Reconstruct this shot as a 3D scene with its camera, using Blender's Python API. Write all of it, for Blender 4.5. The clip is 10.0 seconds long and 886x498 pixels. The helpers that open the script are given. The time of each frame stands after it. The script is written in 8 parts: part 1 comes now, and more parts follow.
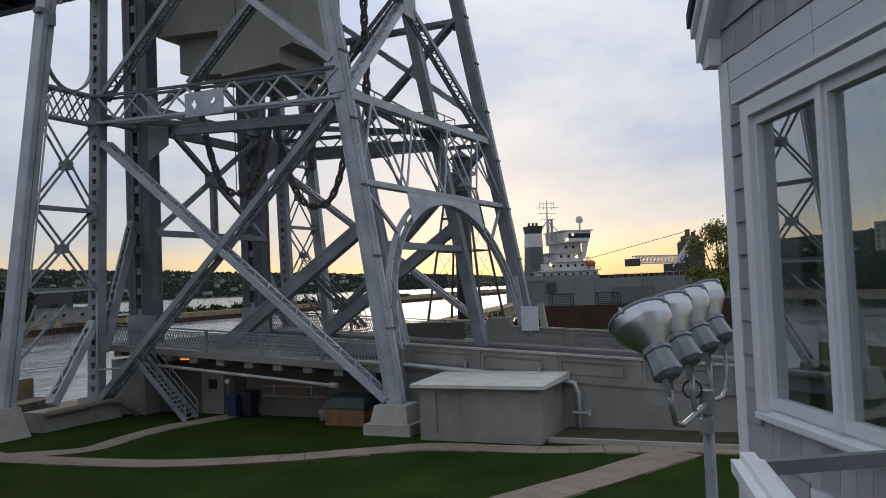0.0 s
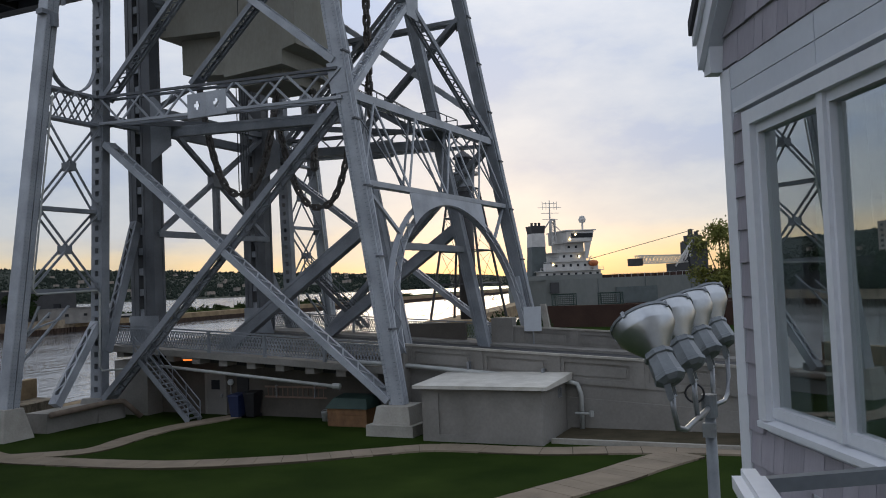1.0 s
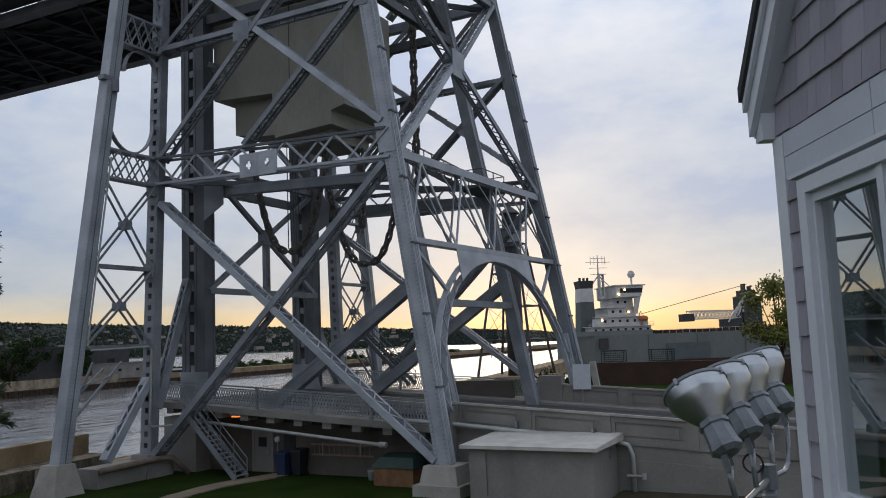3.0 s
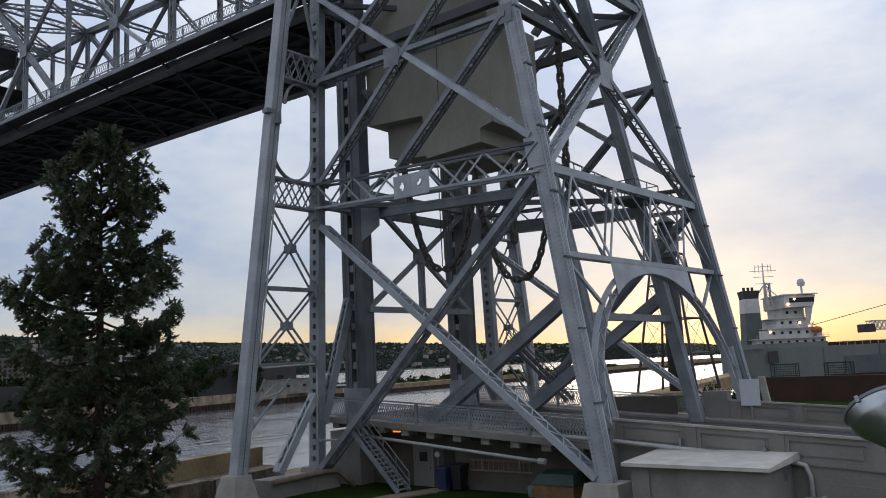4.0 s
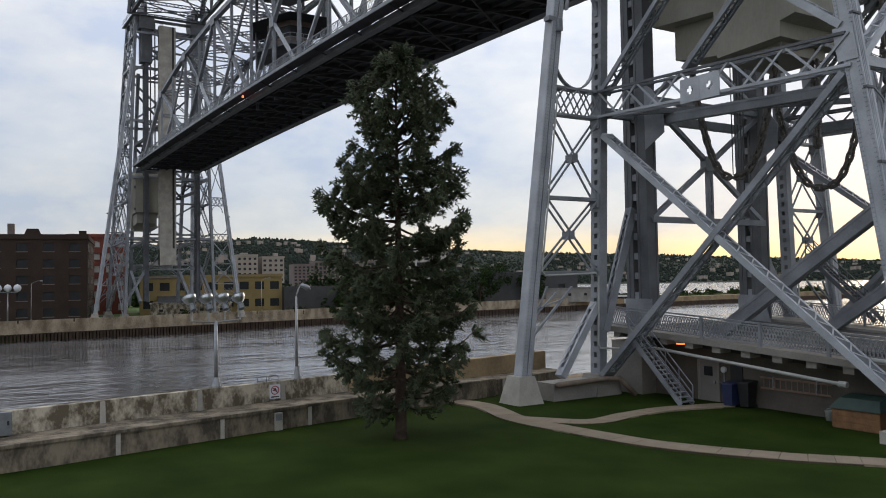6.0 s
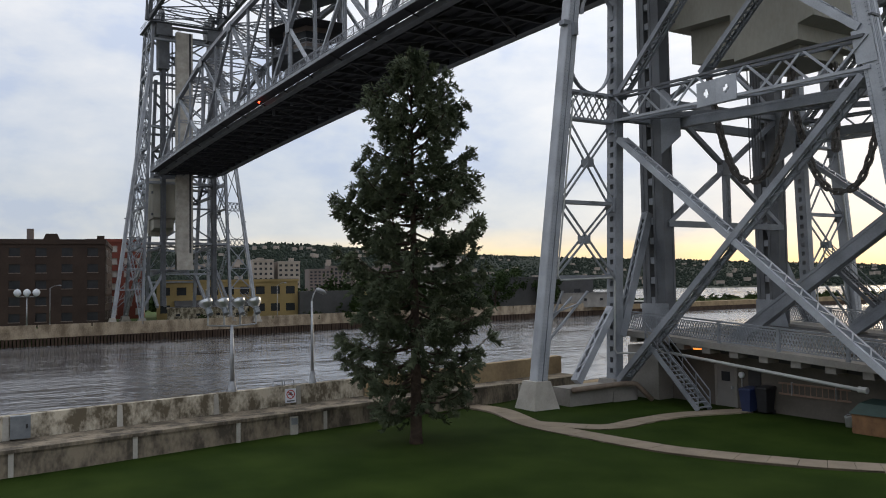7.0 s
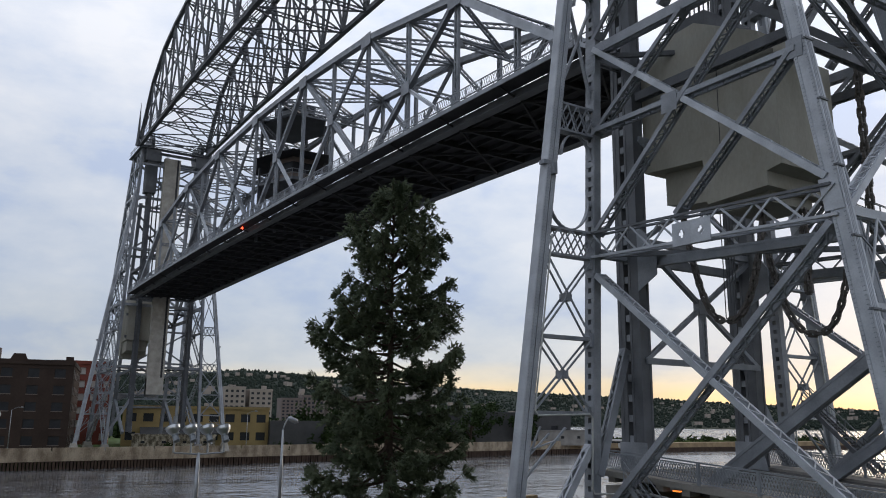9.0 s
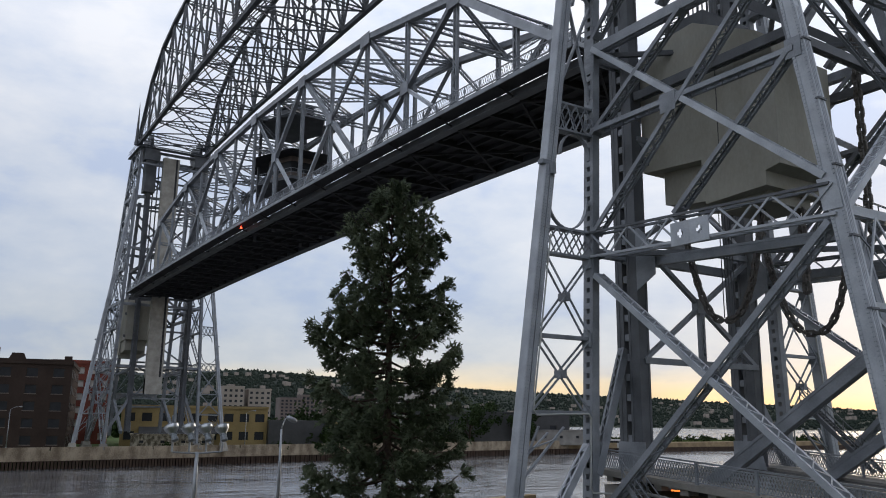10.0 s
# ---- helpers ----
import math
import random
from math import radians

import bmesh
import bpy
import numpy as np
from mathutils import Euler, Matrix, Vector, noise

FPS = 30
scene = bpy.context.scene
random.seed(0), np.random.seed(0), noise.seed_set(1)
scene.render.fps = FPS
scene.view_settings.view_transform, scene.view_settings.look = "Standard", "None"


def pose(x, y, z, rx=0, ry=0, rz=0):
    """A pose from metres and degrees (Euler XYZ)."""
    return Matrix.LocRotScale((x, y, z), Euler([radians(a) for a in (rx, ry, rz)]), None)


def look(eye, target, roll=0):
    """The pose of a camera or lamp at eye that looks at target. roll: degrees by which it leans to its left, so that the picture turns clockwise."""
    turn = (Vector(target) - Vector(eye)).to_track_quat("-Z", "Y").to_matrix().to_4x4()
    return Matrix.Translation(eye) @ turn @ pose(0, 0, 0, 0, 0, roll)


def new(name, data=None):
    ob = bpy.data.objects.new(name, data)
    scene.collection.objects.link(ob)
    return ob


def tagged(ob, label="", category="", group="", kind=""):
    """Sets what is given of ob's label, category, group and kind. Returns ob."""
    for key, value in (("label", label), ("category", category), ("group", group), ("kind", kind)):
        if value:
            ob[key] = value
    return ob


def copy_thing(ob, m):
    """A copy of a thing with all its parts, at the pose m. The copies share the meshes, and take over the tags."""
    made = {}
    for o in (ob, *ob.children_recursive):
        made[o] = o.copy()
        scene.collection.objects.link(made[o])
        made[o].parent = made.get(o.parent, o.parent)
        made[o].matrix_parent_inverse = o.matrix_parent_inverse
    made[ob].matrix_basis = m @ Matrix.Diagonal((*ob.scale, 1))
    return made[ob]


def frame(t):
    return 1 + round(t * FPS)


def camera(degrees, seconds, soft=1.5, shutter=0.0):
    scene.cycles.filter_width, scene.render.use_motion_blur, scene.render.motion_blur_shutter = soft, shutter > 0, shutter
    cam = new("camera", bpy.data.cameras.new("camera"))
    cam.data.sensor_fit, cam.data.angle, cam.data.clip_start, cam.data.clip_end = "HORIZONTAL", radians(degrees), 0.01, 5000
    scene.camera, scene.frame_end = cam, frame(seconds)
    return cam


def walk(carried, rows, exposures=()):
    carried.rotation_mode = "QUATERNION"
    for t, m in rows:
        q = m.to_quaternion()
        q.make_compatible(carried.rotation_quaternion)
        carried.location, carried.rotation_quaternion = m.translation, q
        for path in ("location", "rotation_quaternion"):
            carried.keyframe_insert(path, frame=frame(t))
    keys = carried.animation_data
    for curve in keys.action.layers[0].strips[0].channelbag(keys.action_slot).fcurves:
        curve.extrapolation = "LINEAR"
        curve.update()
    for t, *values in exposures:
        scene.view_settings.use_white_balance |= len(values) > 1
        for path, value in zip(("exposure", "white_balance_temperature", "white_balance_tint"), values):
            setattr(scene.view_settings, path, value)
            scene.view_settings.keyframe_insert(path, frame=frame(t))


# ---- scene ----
cam = camera(57.0, 10.0, soft=1.0)
# seconds, place, pitch, roll, yaw
PATH = [
    (0, 0.005, 0.045, 6.500, 2.43, 2.36, 24.32),
    (0.5, 0.028, 0.084, 6.508, 2.25, 2.37, 24.44),
    (1, 0.012, 0.056, 6.546, 2.42, 2.40, 24.51),
    (1.5, 0.035, 0.082, 6.512, 3.22, 2.17, 24.87),
    (2, 0.050, 0.128, 6.539, 4.45, 1.98, 25.33),
    (3.3, -0.010, 0.110, 6.669, 7.04, 2.50, 30.12),
    (3.5, 0.010, 0.115, 6.682, 7.32, 2.69, 32.31),
    (4, 0.010, 0.040, 6.659, 7.94, 2.75, 38.60),
    (4.5, 0.071, 0.026, 6.701, 6.76, 2.75, 46.38),
    (5, 0.031, -0.009, 6.632, 4.45, 2.72, 52.85),
    (5.5, 0.033, -0.022, 6.642, 3.30, 1.36, 56.75),
    (5.7, 0.030, -0.010, 6.630, 2.59, 1.16, 57.50),
    (7, -0.002, 0.007, 6.584, 2.65, 0.92, 59.12),
    (7.5, -0.098, 0.081, 6.588, 6.22, 0.08, 58.91),
    (8, -0.054, 0.035, 6.519, 11.09, -0.60, 57.85),
    (8.5, -0.029, 0.021, 6.505, 11.97, -0.77, 57.41),
    (9, -0.018, -0.010, 6.516, 11.87, -0.66, 57.39),
    (9.5, -0.020, -0.001, 6.493, 11.75, -0.71, 57.42),
    (10, -0.000, -0.000, 6.500, 11.85, -0.68, 57.31),
]
EXPOSURES = [(0, -0.05, 6550, 10), (1.0, -0.06, 6550, 10), (1.5, -0.06, 6550, 10), (2.0, -0.23, 6550, 10), (3.5, -0.1, 6500, 10), (4.2, -0.02, 6550, 10), (5.5, 0.32, 6950, 10), (7.0, 0.38, 7050, 10), (8.5, 0.17, 6650, 10), (10, 0.17, 6650, 10)]
walk(cam, [(t, pose(x, y, z, 90 + p, r, w)) for t, x, y, z, p, r, w in PATH], EXPOSURES)

# ---- sky and light: a cloudy evening, the low sun veiled behind the tower ----
SUN_BEARING = radians(22)          # to the left of +Y
SUN_HEIGHT = radians(7)
world = bpy.data.worlds.new("evening_sky")
scene.world = world
world.use_nodes = True


def world_sky():
    nt = world.node_tree
    n, l = nt.nodes, nt.links
    bg = n["Background"]
    sky = n.new("ShaderNodeTexSky")
    sky.sky_type = "NISHITA"
    sky.sun_disc = False
    sky.sun_elevation = SUN_HEIGHT
    sky.sun_rotation = -SUN_BEARING
    co = n.new("ShaderNodeTexCoord")
    sep = n.new("ShaderNodeSeparateXYZ")
    l.new(co.outputs["Generated"], sep.inputs[0])
    # height bands of the cloud deck
    ramp = n.new("ShaderNodeValToRGB")
    stops = [(0.0, (0.66, 0.47, 0.25)), (0.024, (0.72, 0.57, 0.36)), (0.045, (0.60, 0.56, 0.49)), (0.070, (0.47, 0.51, 0.57)),
             (0.15, (0.45, 0.51, 0.62)), (0.28, (0.56, 0.61, 0.71)), (0.42, (0.70, 0.75, 0.86)), (1.0, (0.72, 0.79, 0.92))]
    e = ramp.color_ramp.elements
    e[0].position, e[0].color = stops[0][0], (*stops[0][1], 1)
    e[1].position, e[1].color = stops[-1][0], (*stops[-1][1], 1)
    for p, c in stops[1:-1]:
        e.new(p).color = (*c, 1)
    # far bands near the horizon bend with a low noise
    stretch = n.new("ShaderNodeMapping")
    stretch.inputs["Scale"].default_value = (1.6, 1.6, 9.0)
    l.new(co.outputs["Generated"], stretch.inputs[0])
    low = n.new("ShaderNodeTexNoise")
    low.inputs["Scale"].default_value = 1.7
    low.inputs["Detail"].default_value = 6
    low.inputs["Roughness"].default_value = 0.55
    l.new(stretch.outputs[0], low.inputs["Vector"])
    lift = n.new("ShaderNodeMath")
    lift.operation = "MULTIPLY_ADD"
    lift.inputs[1].default_value = 0.07
    l.new(low.outputs["Fac"], lift.inputs[0])
    sub = n.new("ShaderNodeMath")
    sub.operation = "SUBTRACT"
    sub.inputs[1].default_value = 0.035
    l.new(sep.outputs["Z"], sub.inputs[0])
    l.new(sub.outputs[0], lift.inputs[2])
    l.new(lift.outputs[0], ramp.inputs[0])
    # broken cloud: brighter and bluer patches
    cl = n.new("ShaderNodeMapping")
    cl.inputs["Scale"].default_value = (2.2, 2.2, 5.0)
    cl.inputs["Location"].default_value = (3.1, 1.7, 0.4)
    l.new(co.outputs["Generated"], cl.inputs[0])
    puff = n.new("ShaderNodeTexNoise")
    puff.inputs["Scale"].default_value = 2.1
    puff.inputs["Detail"].default_value = 7
    puff.inputs["Roughness"].default_value = 0.58
    l.new(cl.outputs[0], puff.inputs["Vector"])
    pr = n.new("ShaderNodeValToRGB")
    pe = pr.color_ramp.elements
    pe[0].position, pe[0].color = 0.38, (0.74, 0.82, 0.97, 1)
    pe[1].position, pe[1].color = 0.64, (1.18, 1.14, 1.08, 1)
    pe.new(0.47).color = (0.93, 0.96, 1.0, 1)
    l.new(puff.outputs["Fac"], pr.inputs[0])
    mul = n.new("ShaderNodeMix")
    mul.data_type, mul.blend_type = "RGBA", "MULTIPLY"
    mul.inputs["Factor"].default_value = 0.85
    l.new(ramp.outputs[0], mul.inputs["A"])
    l.new(pr.outputs[0], mul.inputs["B"])
    add = n.new("ShaderNodeMix")
    add.data_type, add.blend_type = "RGBA", "ADD"
    add.inputs["Factor"].default_value = 0.010
    l.new(mul.outputs["Result"], add.inputs["A"])
    l.new(sky.outputs[0], add.inputs["B"])
    # the cloud deck is brighter towards the veiled sun
    dot = n.new("ShaderNodeVectorMath")
    dot.operation = "DOT_PRODUCT"
    dot.inputs[1].default_value = (-math.sin(radians(12)) * 0.94, math.cos(radians(12)) * 0.94, 0.34)
    l.new(co.outputs["Generated"], dot.inputs[0])
    gain = n.new("ShaderNodeMapRange")
    gain.inputs["From Min"].default_value, gain.inputs["From Max"].default_value = 0.35, 1.0
    gain.inputs["To Min"].default_value, gain.inputs["To Max"].default_value = 0.95, 1.12
    l.new(dot.outputs["Value"], gain.inputs["Value"])
    tone = n.new("ShaderNodeMix")
    tone.data_type, tone.blend_type = "RGBA", "MULTIPLY"
    tone.inputs["Factor"].default_value = 1.0
    l.new(add.outputs["Result"], tone.inputs["A"])
    l.new(gain.outputs[0], tone.inputs["B"])
    l.new(tone.outputs["Result"], bg.inputs["Color"])
    bg.inputs["Strength"].default_value = 1.0


world_sky()
sun_data = bpy.data.lights.new("sun", "SUN")
sun_data.energy, sun_data.angle, sun_data.color = 0.6, radians(20), (1.0, 0.86, 0.66)
sun = new("sun", sun_data)
sun.matrix_world = look((-math.sin(SUN_BEARING) * 100, math.cos(SUN_BEARING) * 100, 100 * math.tan(radians(14))), (0, 0, 0))


# ---- materials ----
def material(name, base, rough=0.6, metal=0.0, dark=None, scale=3.0, amount=0.5, fine=40.0, bump=0.1, bump_scale=None,
             vary=0.0, streak=0.0, spec=0.5, transmission=0.0):
    """Two-scale mottled surface: base and dark colours mixed by coarse and fine noise, a bump, and a shade per piece."""
    m = bpy.data.materials.new(name)
    m.use_nodes = True
    nt = m.node_tree
    n, l = nt.nodes, nt.links
    b = n["Principled BSDF"]
    b.inputs["Roughness"].default_value = rough
    b.inputs["Metallic"].default_value = metal
    b.inputs["Specular IOR Level"].default_value = spec
    b.inputs["Transmission Weight"].default_value = transmission
    co = n.new("ShaderNodeTexCoord")
    mp = n.new("ShaderNodeMapping")
    mp.inputs["Scale"].default_value = (1, 1, 1 - streak)
    l.new(co.outputs["Object"], mp.inputs[0])
    big = n.new("ShaderNodeTexNoise")
    big.inputs["Scale"].default_value = scale
    big.inputs["Detail"].default_value = 5
    small = n.new("ShaderNodeTexNoise")
    small.inputs["Scale"].default_value = fine
    small.inputs["Detail"].default_value = 3
    l.new(mp.outputs[0], big.inputs["Vector"])
    l.new(mp.outputs[0], small.inputs["Vector"])
    mixf = n.new("ShaderNodeMath")
    mixf.operation = "MULTIPLY_ADD"
    mixf.inputs[1].default_value = 0.35
    l.new(small.outputs["Fac"], mixf.inputs[0])
    l.new(big.outputs["Fac"], mixf.inputs[2])
    ramp = n.new("ShaderNodeValToRGB")
    d = dark or tuple(c * 0.6 for c in base)
    lo, hi = 0.70 - amount * 0.3, 0.70 + amount * 0.25
    ramp.color_ramp.elements[0].position, ramp.color_ramp.elements[0].color = lo, (*d, 1)
    ramp.color_ramp.elements[1].position, ramp.color_ramp.elements[1].color = hi, (*base, 1)
    l.new(mixf.outputs[0], ramp.inputs[0])
    tone = ramp.outputs[0]
    if vary:
        info = n.new("ShaderNodeObjectInfo")
        ran = n.new("ShaderNodeMapRange")
        ran.inputs["To Min"].default_value, ran.inputs["To Max"].default_value = 1 - vary, 1 + vary
        l.new(info.outputs["Random"], ran.inputs["Value"])
        hsv = n.new("ShaderNodeHueSaturation")
        l.new(ran.outputs[0], hsv.inputs["Value"])
        l.new(tone, hsv.inputs["Color"])
        tone = hsv.outputs[0]
    l.new(tone, b.inputs["Base Color"])
    if bump:
        bp = n.new("ShaderNodeBump")
        bp.inputs["Strength"].default_value = bump
        bp.inputs["Distance"].default_value = bump_scale or 0.02
        l.new(mixf.outputs[0], bp.inputs["Height"])
        l.new(bp.outputs[0], b.inputs["Normal"])
    return m


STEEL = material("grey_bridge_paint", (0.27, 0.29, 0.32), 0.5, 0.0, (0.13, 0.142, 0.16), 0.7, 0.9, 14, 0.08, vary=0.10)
# the same bridge paint, lightened to carry skylight on outward members
STEEL_LIT = material("bridge_paint_lit", (0.43, 0.455, 0.495), 0.45, 0.0, (0.25, 0.268, 0.295), 0.7, 0.9, 14, 0.08, vary=0.08)
# the same bridge paint, darkened to carry shade inside and under the steelwork
STEEL_SHADED = material("bridge_paint_shaded", (0.115, 0.124, 0.138), 0.55, 0.0, (0.055, 0.06, 0.068), 0.7, 0.9, 14, 0.08, vary=0.12)
# deck steel with the underside's shadow put into its base colour
DECK_SHADED = material("shaded_deck_steel", (0.045, 0.045, 0.05), 0.8, 0.0, (0.02, 0.02, 0.022), 0.6, 0.9, 10, 0.1)
CHAIN_M = material("weathered_chain_iron", (0.17, 0.16, 0.15), 0.75, 0.3, (0.08, 0.07, 0.065), 5, 0.9, 40, 0.2)
CONCRETE = material("grey_concrete", (0.27, 0.258, 0.24), 0.85, 0, (0.175, 0.165, 0.15), 0.5, 0.9, 9, 0.15, spec=0.25)
CONCRETE_PALE = material("pale_concrete", (0.42, 0.40, 0.36), 0.85, 0, (0.26, 0.245, 0.215), 0.9, 0.9, 12, 0.15, spec=0.25)
CONCRETE_OLD = material("stained_old_concrete", (0.50, 0.45, 0.36), 0.9, 0, (0.12, 0.10, 0.07), 1.5, 0.42, 9, 0.25, streak=0.35, spec=0.2)
CONCRETE_QUAY = material("ochre_quay_concrete", (0.36, 0.30, 0.22), 0.9, 0, (0.15, 0.115, 0.08), 0.5, 0.6, 5, 0.25, streak=0.3, spec=0.2)
CONCRETE_DAMP = material("damp_brown_concrete", (0.24, 0.20, 0.15), 0.9, 0, (0.075, 0.064, 0.050), 1.2, 0.45, 8, 0.25, streak=0.45, spec=0.2)
CONCRETE_WEIGHT = material("counterweight_concrete", (0.37, 0.36, 0.315), 0.85, 0, (0.25, 0.24, 0.205), 0.35, 0.9, 7, 0.12, streak=0.5, spec=0.25)
CONCRETE_BROWN = material("ochre_stained_concrete", (0.36, 0.27, 0.16), 0.9, 0, (0.18, 0.13, 0.08), 0.4, 0.8, 5, 0.2, spec=0.2)
PAVING = material("path_paving", (0.29, 0.235, 0.175), 0.9, 0, (0.19, 0.155, 0.115), 0.8, 0.9, 20, 0.12, spec=0.2)
GRASS = material("mown_grass", (0.029, 0.048, 0.009), 0.95, 0, (0.012, 0.024, 0.004), 0.35, 0.9, 26, 0.6, bump_scale=0.05, spec=0.03)
GRASS_FAR = material("rough_bank_grass", (0.085, 0.12, 0.04), 0.95, 0, (0.04, 0.06, 0.02), 0.12, 0.9, 3, 0.4, bump_scale=0.2, spec=0.1)
SOIL = material("bare_soil", (0.09, 0.075, 0.05), 0.95, 0, (0.045, 0.04, 0.025), 1.2, 0.9, 20, 0.5, spec=0.1)
ASPHALT = material("asphalt", (0.06, 0.06, 0.062), 0.85, 0, (0.04, 0.04, 0.042), 0.6, 0.9, 60, 0.15, spec=0.3)
TIMBER_PILE = material("dark_timber_piling", (0.075, 0.05, 0.035), 0.9, 0, (0.03, 0.02, 0.016), 0.8, 0.9, 8, 0.3, spec=0.2)
BARK = material("spruce_bark", (0.075, 0.055, 0.042), 0.95, 0, (0.03, 0.022, 0.018), 5, 0.9, 30, 0.5, spec=0.1)
NEEDLES = material("spruce_needles", (0.094, 0.112, 0.064), 0.8, 0, (0.040, 0.054, 0.032), 0.9, 0.9, 9, 0.0, spec=0.2)
LEAVES = material("broad_leaves", (0.20, 0.19, 0.045), 0.8, 0, (0.07, 0.09, 0.02), 0.5, 0.9, 4, 0.0, spec=0.2)
LEAVES_DARK = material("dark_far_foliage", (0.04, 0.06, 0.02), 0.85, 0, (0.016, 0.028, 0.011), 0.2, 0.9, 2, 0.0, spec=0.1)
HILL = material("wooded_hillside", (0.032, 0.042, 0.032), 0.95, 0, (0.016, 0.022, 0.019), 0.012, 0.9, 0.09, 0.0, spec=0.05)
WHITE_TRIM = material("white_trim_paint", (0.72, 0.74, 0.78), 0.5, 0, (0.60, 0.62, 0.66), 1.5, 0.9, 25, 0.05)
WHITE_BOARD = material("pale_frieze_paint", (0.58, 0.61, 0.66), 0.55, 0, (0.50, 0.53, 0.58), 1.5, 0.9, 25, 0.08)
SHINGLE = material("grey_lilac_shingle", (0.36, 0.34, 0.38), 0.8, 0, (0.27, 0.255, 0.285), 4, 0.9, 60, 0.25, vary=0.13, streak=0.7, spec=0.2)
ROOFING = material("asphalt_roofing", (0.07, 0.07, 0.075), 0.9, 0, (0.04, 0.04, 0.045), 3, 0.9, 60, 0.3)
LAMP_ALU = material("spun_aluminium", (0.54, 0.56, 0.58), 0.30, 0.9, (0.42, 0.44, 0.46), 3, 0.9, 25, 0.03)
LAMP_BODY = material("grey_cast_lamp_body", (0.21, 0.23, 0.245), 0.45, 0.3, (0.14, 0.155, 0.17), 4, 0.9, 30, 0.08)
GALV = material("galvanised_pipe", (0.36, 0.38, 0.40), 0.4, 0.6, (0.22, 0.23, 0.25), 3, 0.9, 30, 0.06)
PIPE_PAINT = material("pale_pipe_paint", (0.44, 0.45, 0.44), 0.5, 0.1, (0.32, 0.33, 0.32), 2, 0.9, 30, 0.05)
DOOR_M = material("grey_door_paint", (0.21, 0.20, 0.19), 0.6, 0, (0.15, 0.145, 0.135), 1, 0.9, 20, 0.05)
BIN_BLUE = material("dark_blue_plastic", (0.018, 0.03, 0.085), 0.5, 0, (0.012, 0.02, 0.06), 3, 0.9, 30, 0.03)
BIN_BLACK = material("black_plastic", (0.016, 0.017, 0.02), 0.5, 0, (0.01, 0.01, 0.012), 3, 0.9, 30, 0.03)
WOOD = material("brown_boards", (0.24, 0.125, 0.055), 0.75, 0, (0.13, 0.065, 0.03), 3, 0.9, 20, 0.2, streak=0.4)
GREEN_LID = material("dark_green_lid", (0.025, 0.055, 0.045), 0.6, 0, (0.015, 0.035, 0.03), 2, 0.9, 20, 0.05)
LADDER_M = material("weathered_ladder", (0.26, 0.17, 0.13), 0.7, 0, (0.17, 0.11, 0.08), 3, 0.9, 20, 0.1)
BRICK = material("dark_brown_brick", (0.060, 0.042, 0.034), 0.9, 0, (0.036, 0.026, 0.022), 0.25, 0.9, 2.5, 0.15, spec=0.15)
BRICK_RED = material("red_brick", (0.20, 0.06, 0.045), 0.9, 0, (0.12, 0.04, 0.03), 0.25, 0.9, 2.5, 0.15, spec=0.15)
YELLOW_WALL = material("ochre_render", (0.34, 0.25, 0.115), 0.85, 0, (0.23, 0.17, 0.08), 0.2, 0.9, 3, 0.05, spec=0.15)
BLOCK_WALL = material("beige_tower_block", (0.36, 0.31, 0.27), 0.85, 0, (0.27, 0.23, 0.20), 0.1, 0.9, 2, 0.05, spec=0.15)
BLOCK_GREY = material("grey_brown_block", (0.20, 0.165, 0.15), 0.85, 0, (0.14, 0.115, 0.105), 0.1, 0.9, 2, 0.05, spec=0.15)
BLOCK_WHITE = material("pale_office_block", (0.40, 0.35, 0.31), 0.8, 0, (0.40, 0.39, 0.37), 0.1, 0.9, 2, 0.05, spec=0.15)
PANE_DARK = material("dark_window_pane", (0.03, 0.034, 0.04), 0.35, 0, (0.015, 0.017, 0.02), 0.5, 0.9, 3, 0.0, spec=0.2)
HULL = material("grey_green_hull", (0.19, 0.20, 0.19), 0.6, 0, (0.115, 0.13, 0.12), 0.12, 0.9, 1.2, 0.1, streak=0.5)
SHIP_WHITE = material("ship_white_paint", (0.62, 0.61, 0.59), 0.55, 0, (0.45, 0.44, 0.42), 0.4, 0.9, 3, 0.05)
SHIP_DARK = material("ship_dark_paint", (0.05, 0.05, 0.052), 0.6, 0, (0.03, 0.03, 0.032), 0.5, 0.9, 3, 0.05)
SHIP_GREEN = material("ship_grey_green_funnel", (0.10, 0.12, 0.12), 0.6, 0, (0.07, 0.085, 0.085), 0.5, 0.9, 3, 0.05)
LIFEBOAT = material("orange_lifeboat", (0.5, 0.14, 0.04), 0.5, 0, (0.35, 0.1, 0.03), 1, 0.9, 5, 0.0)
RED_BROWN = material("dark_red_brown_wall", (0.075, 0.045, 0.035), 0.85, 0, (0.05, 0.03, 0.025), 0.5, 0.9, 5, 0.1, spec=0.15)
SIGN_WHITE = material("sign_white", (0.62, 0.66, 0.70), 0.5, 0, (0.55, 0.58, 0.62), 3, 0.9, 20, 0.0)
SIGN_RED = material("sign_red", (0.40, 0.03, 0.03), 0.5, 0, (0.3, 0.025, 0.025), 3, 0.9, 20, 0.0)
INK = material("black_ink", (0.02, 0.02, 0.022), 0.6, 0, (0.012, 0.012, 0.014), 3, 0.9, 20, 0.0)
CURTAIN = material("grey_green_curtain", (0.42, 0.52, 0.49), 0.9, 0, (0.2, 0.24, 0.23), 3, 0.9, 30, 0.2)
ROOF_PALE = material("pale_roof_screed", (0.60, 0.58, 0.53), 0.85, 0, (0.42, 0.40, 0.36), 1.4, 0.9, 14, 0.15, spec=0.2)
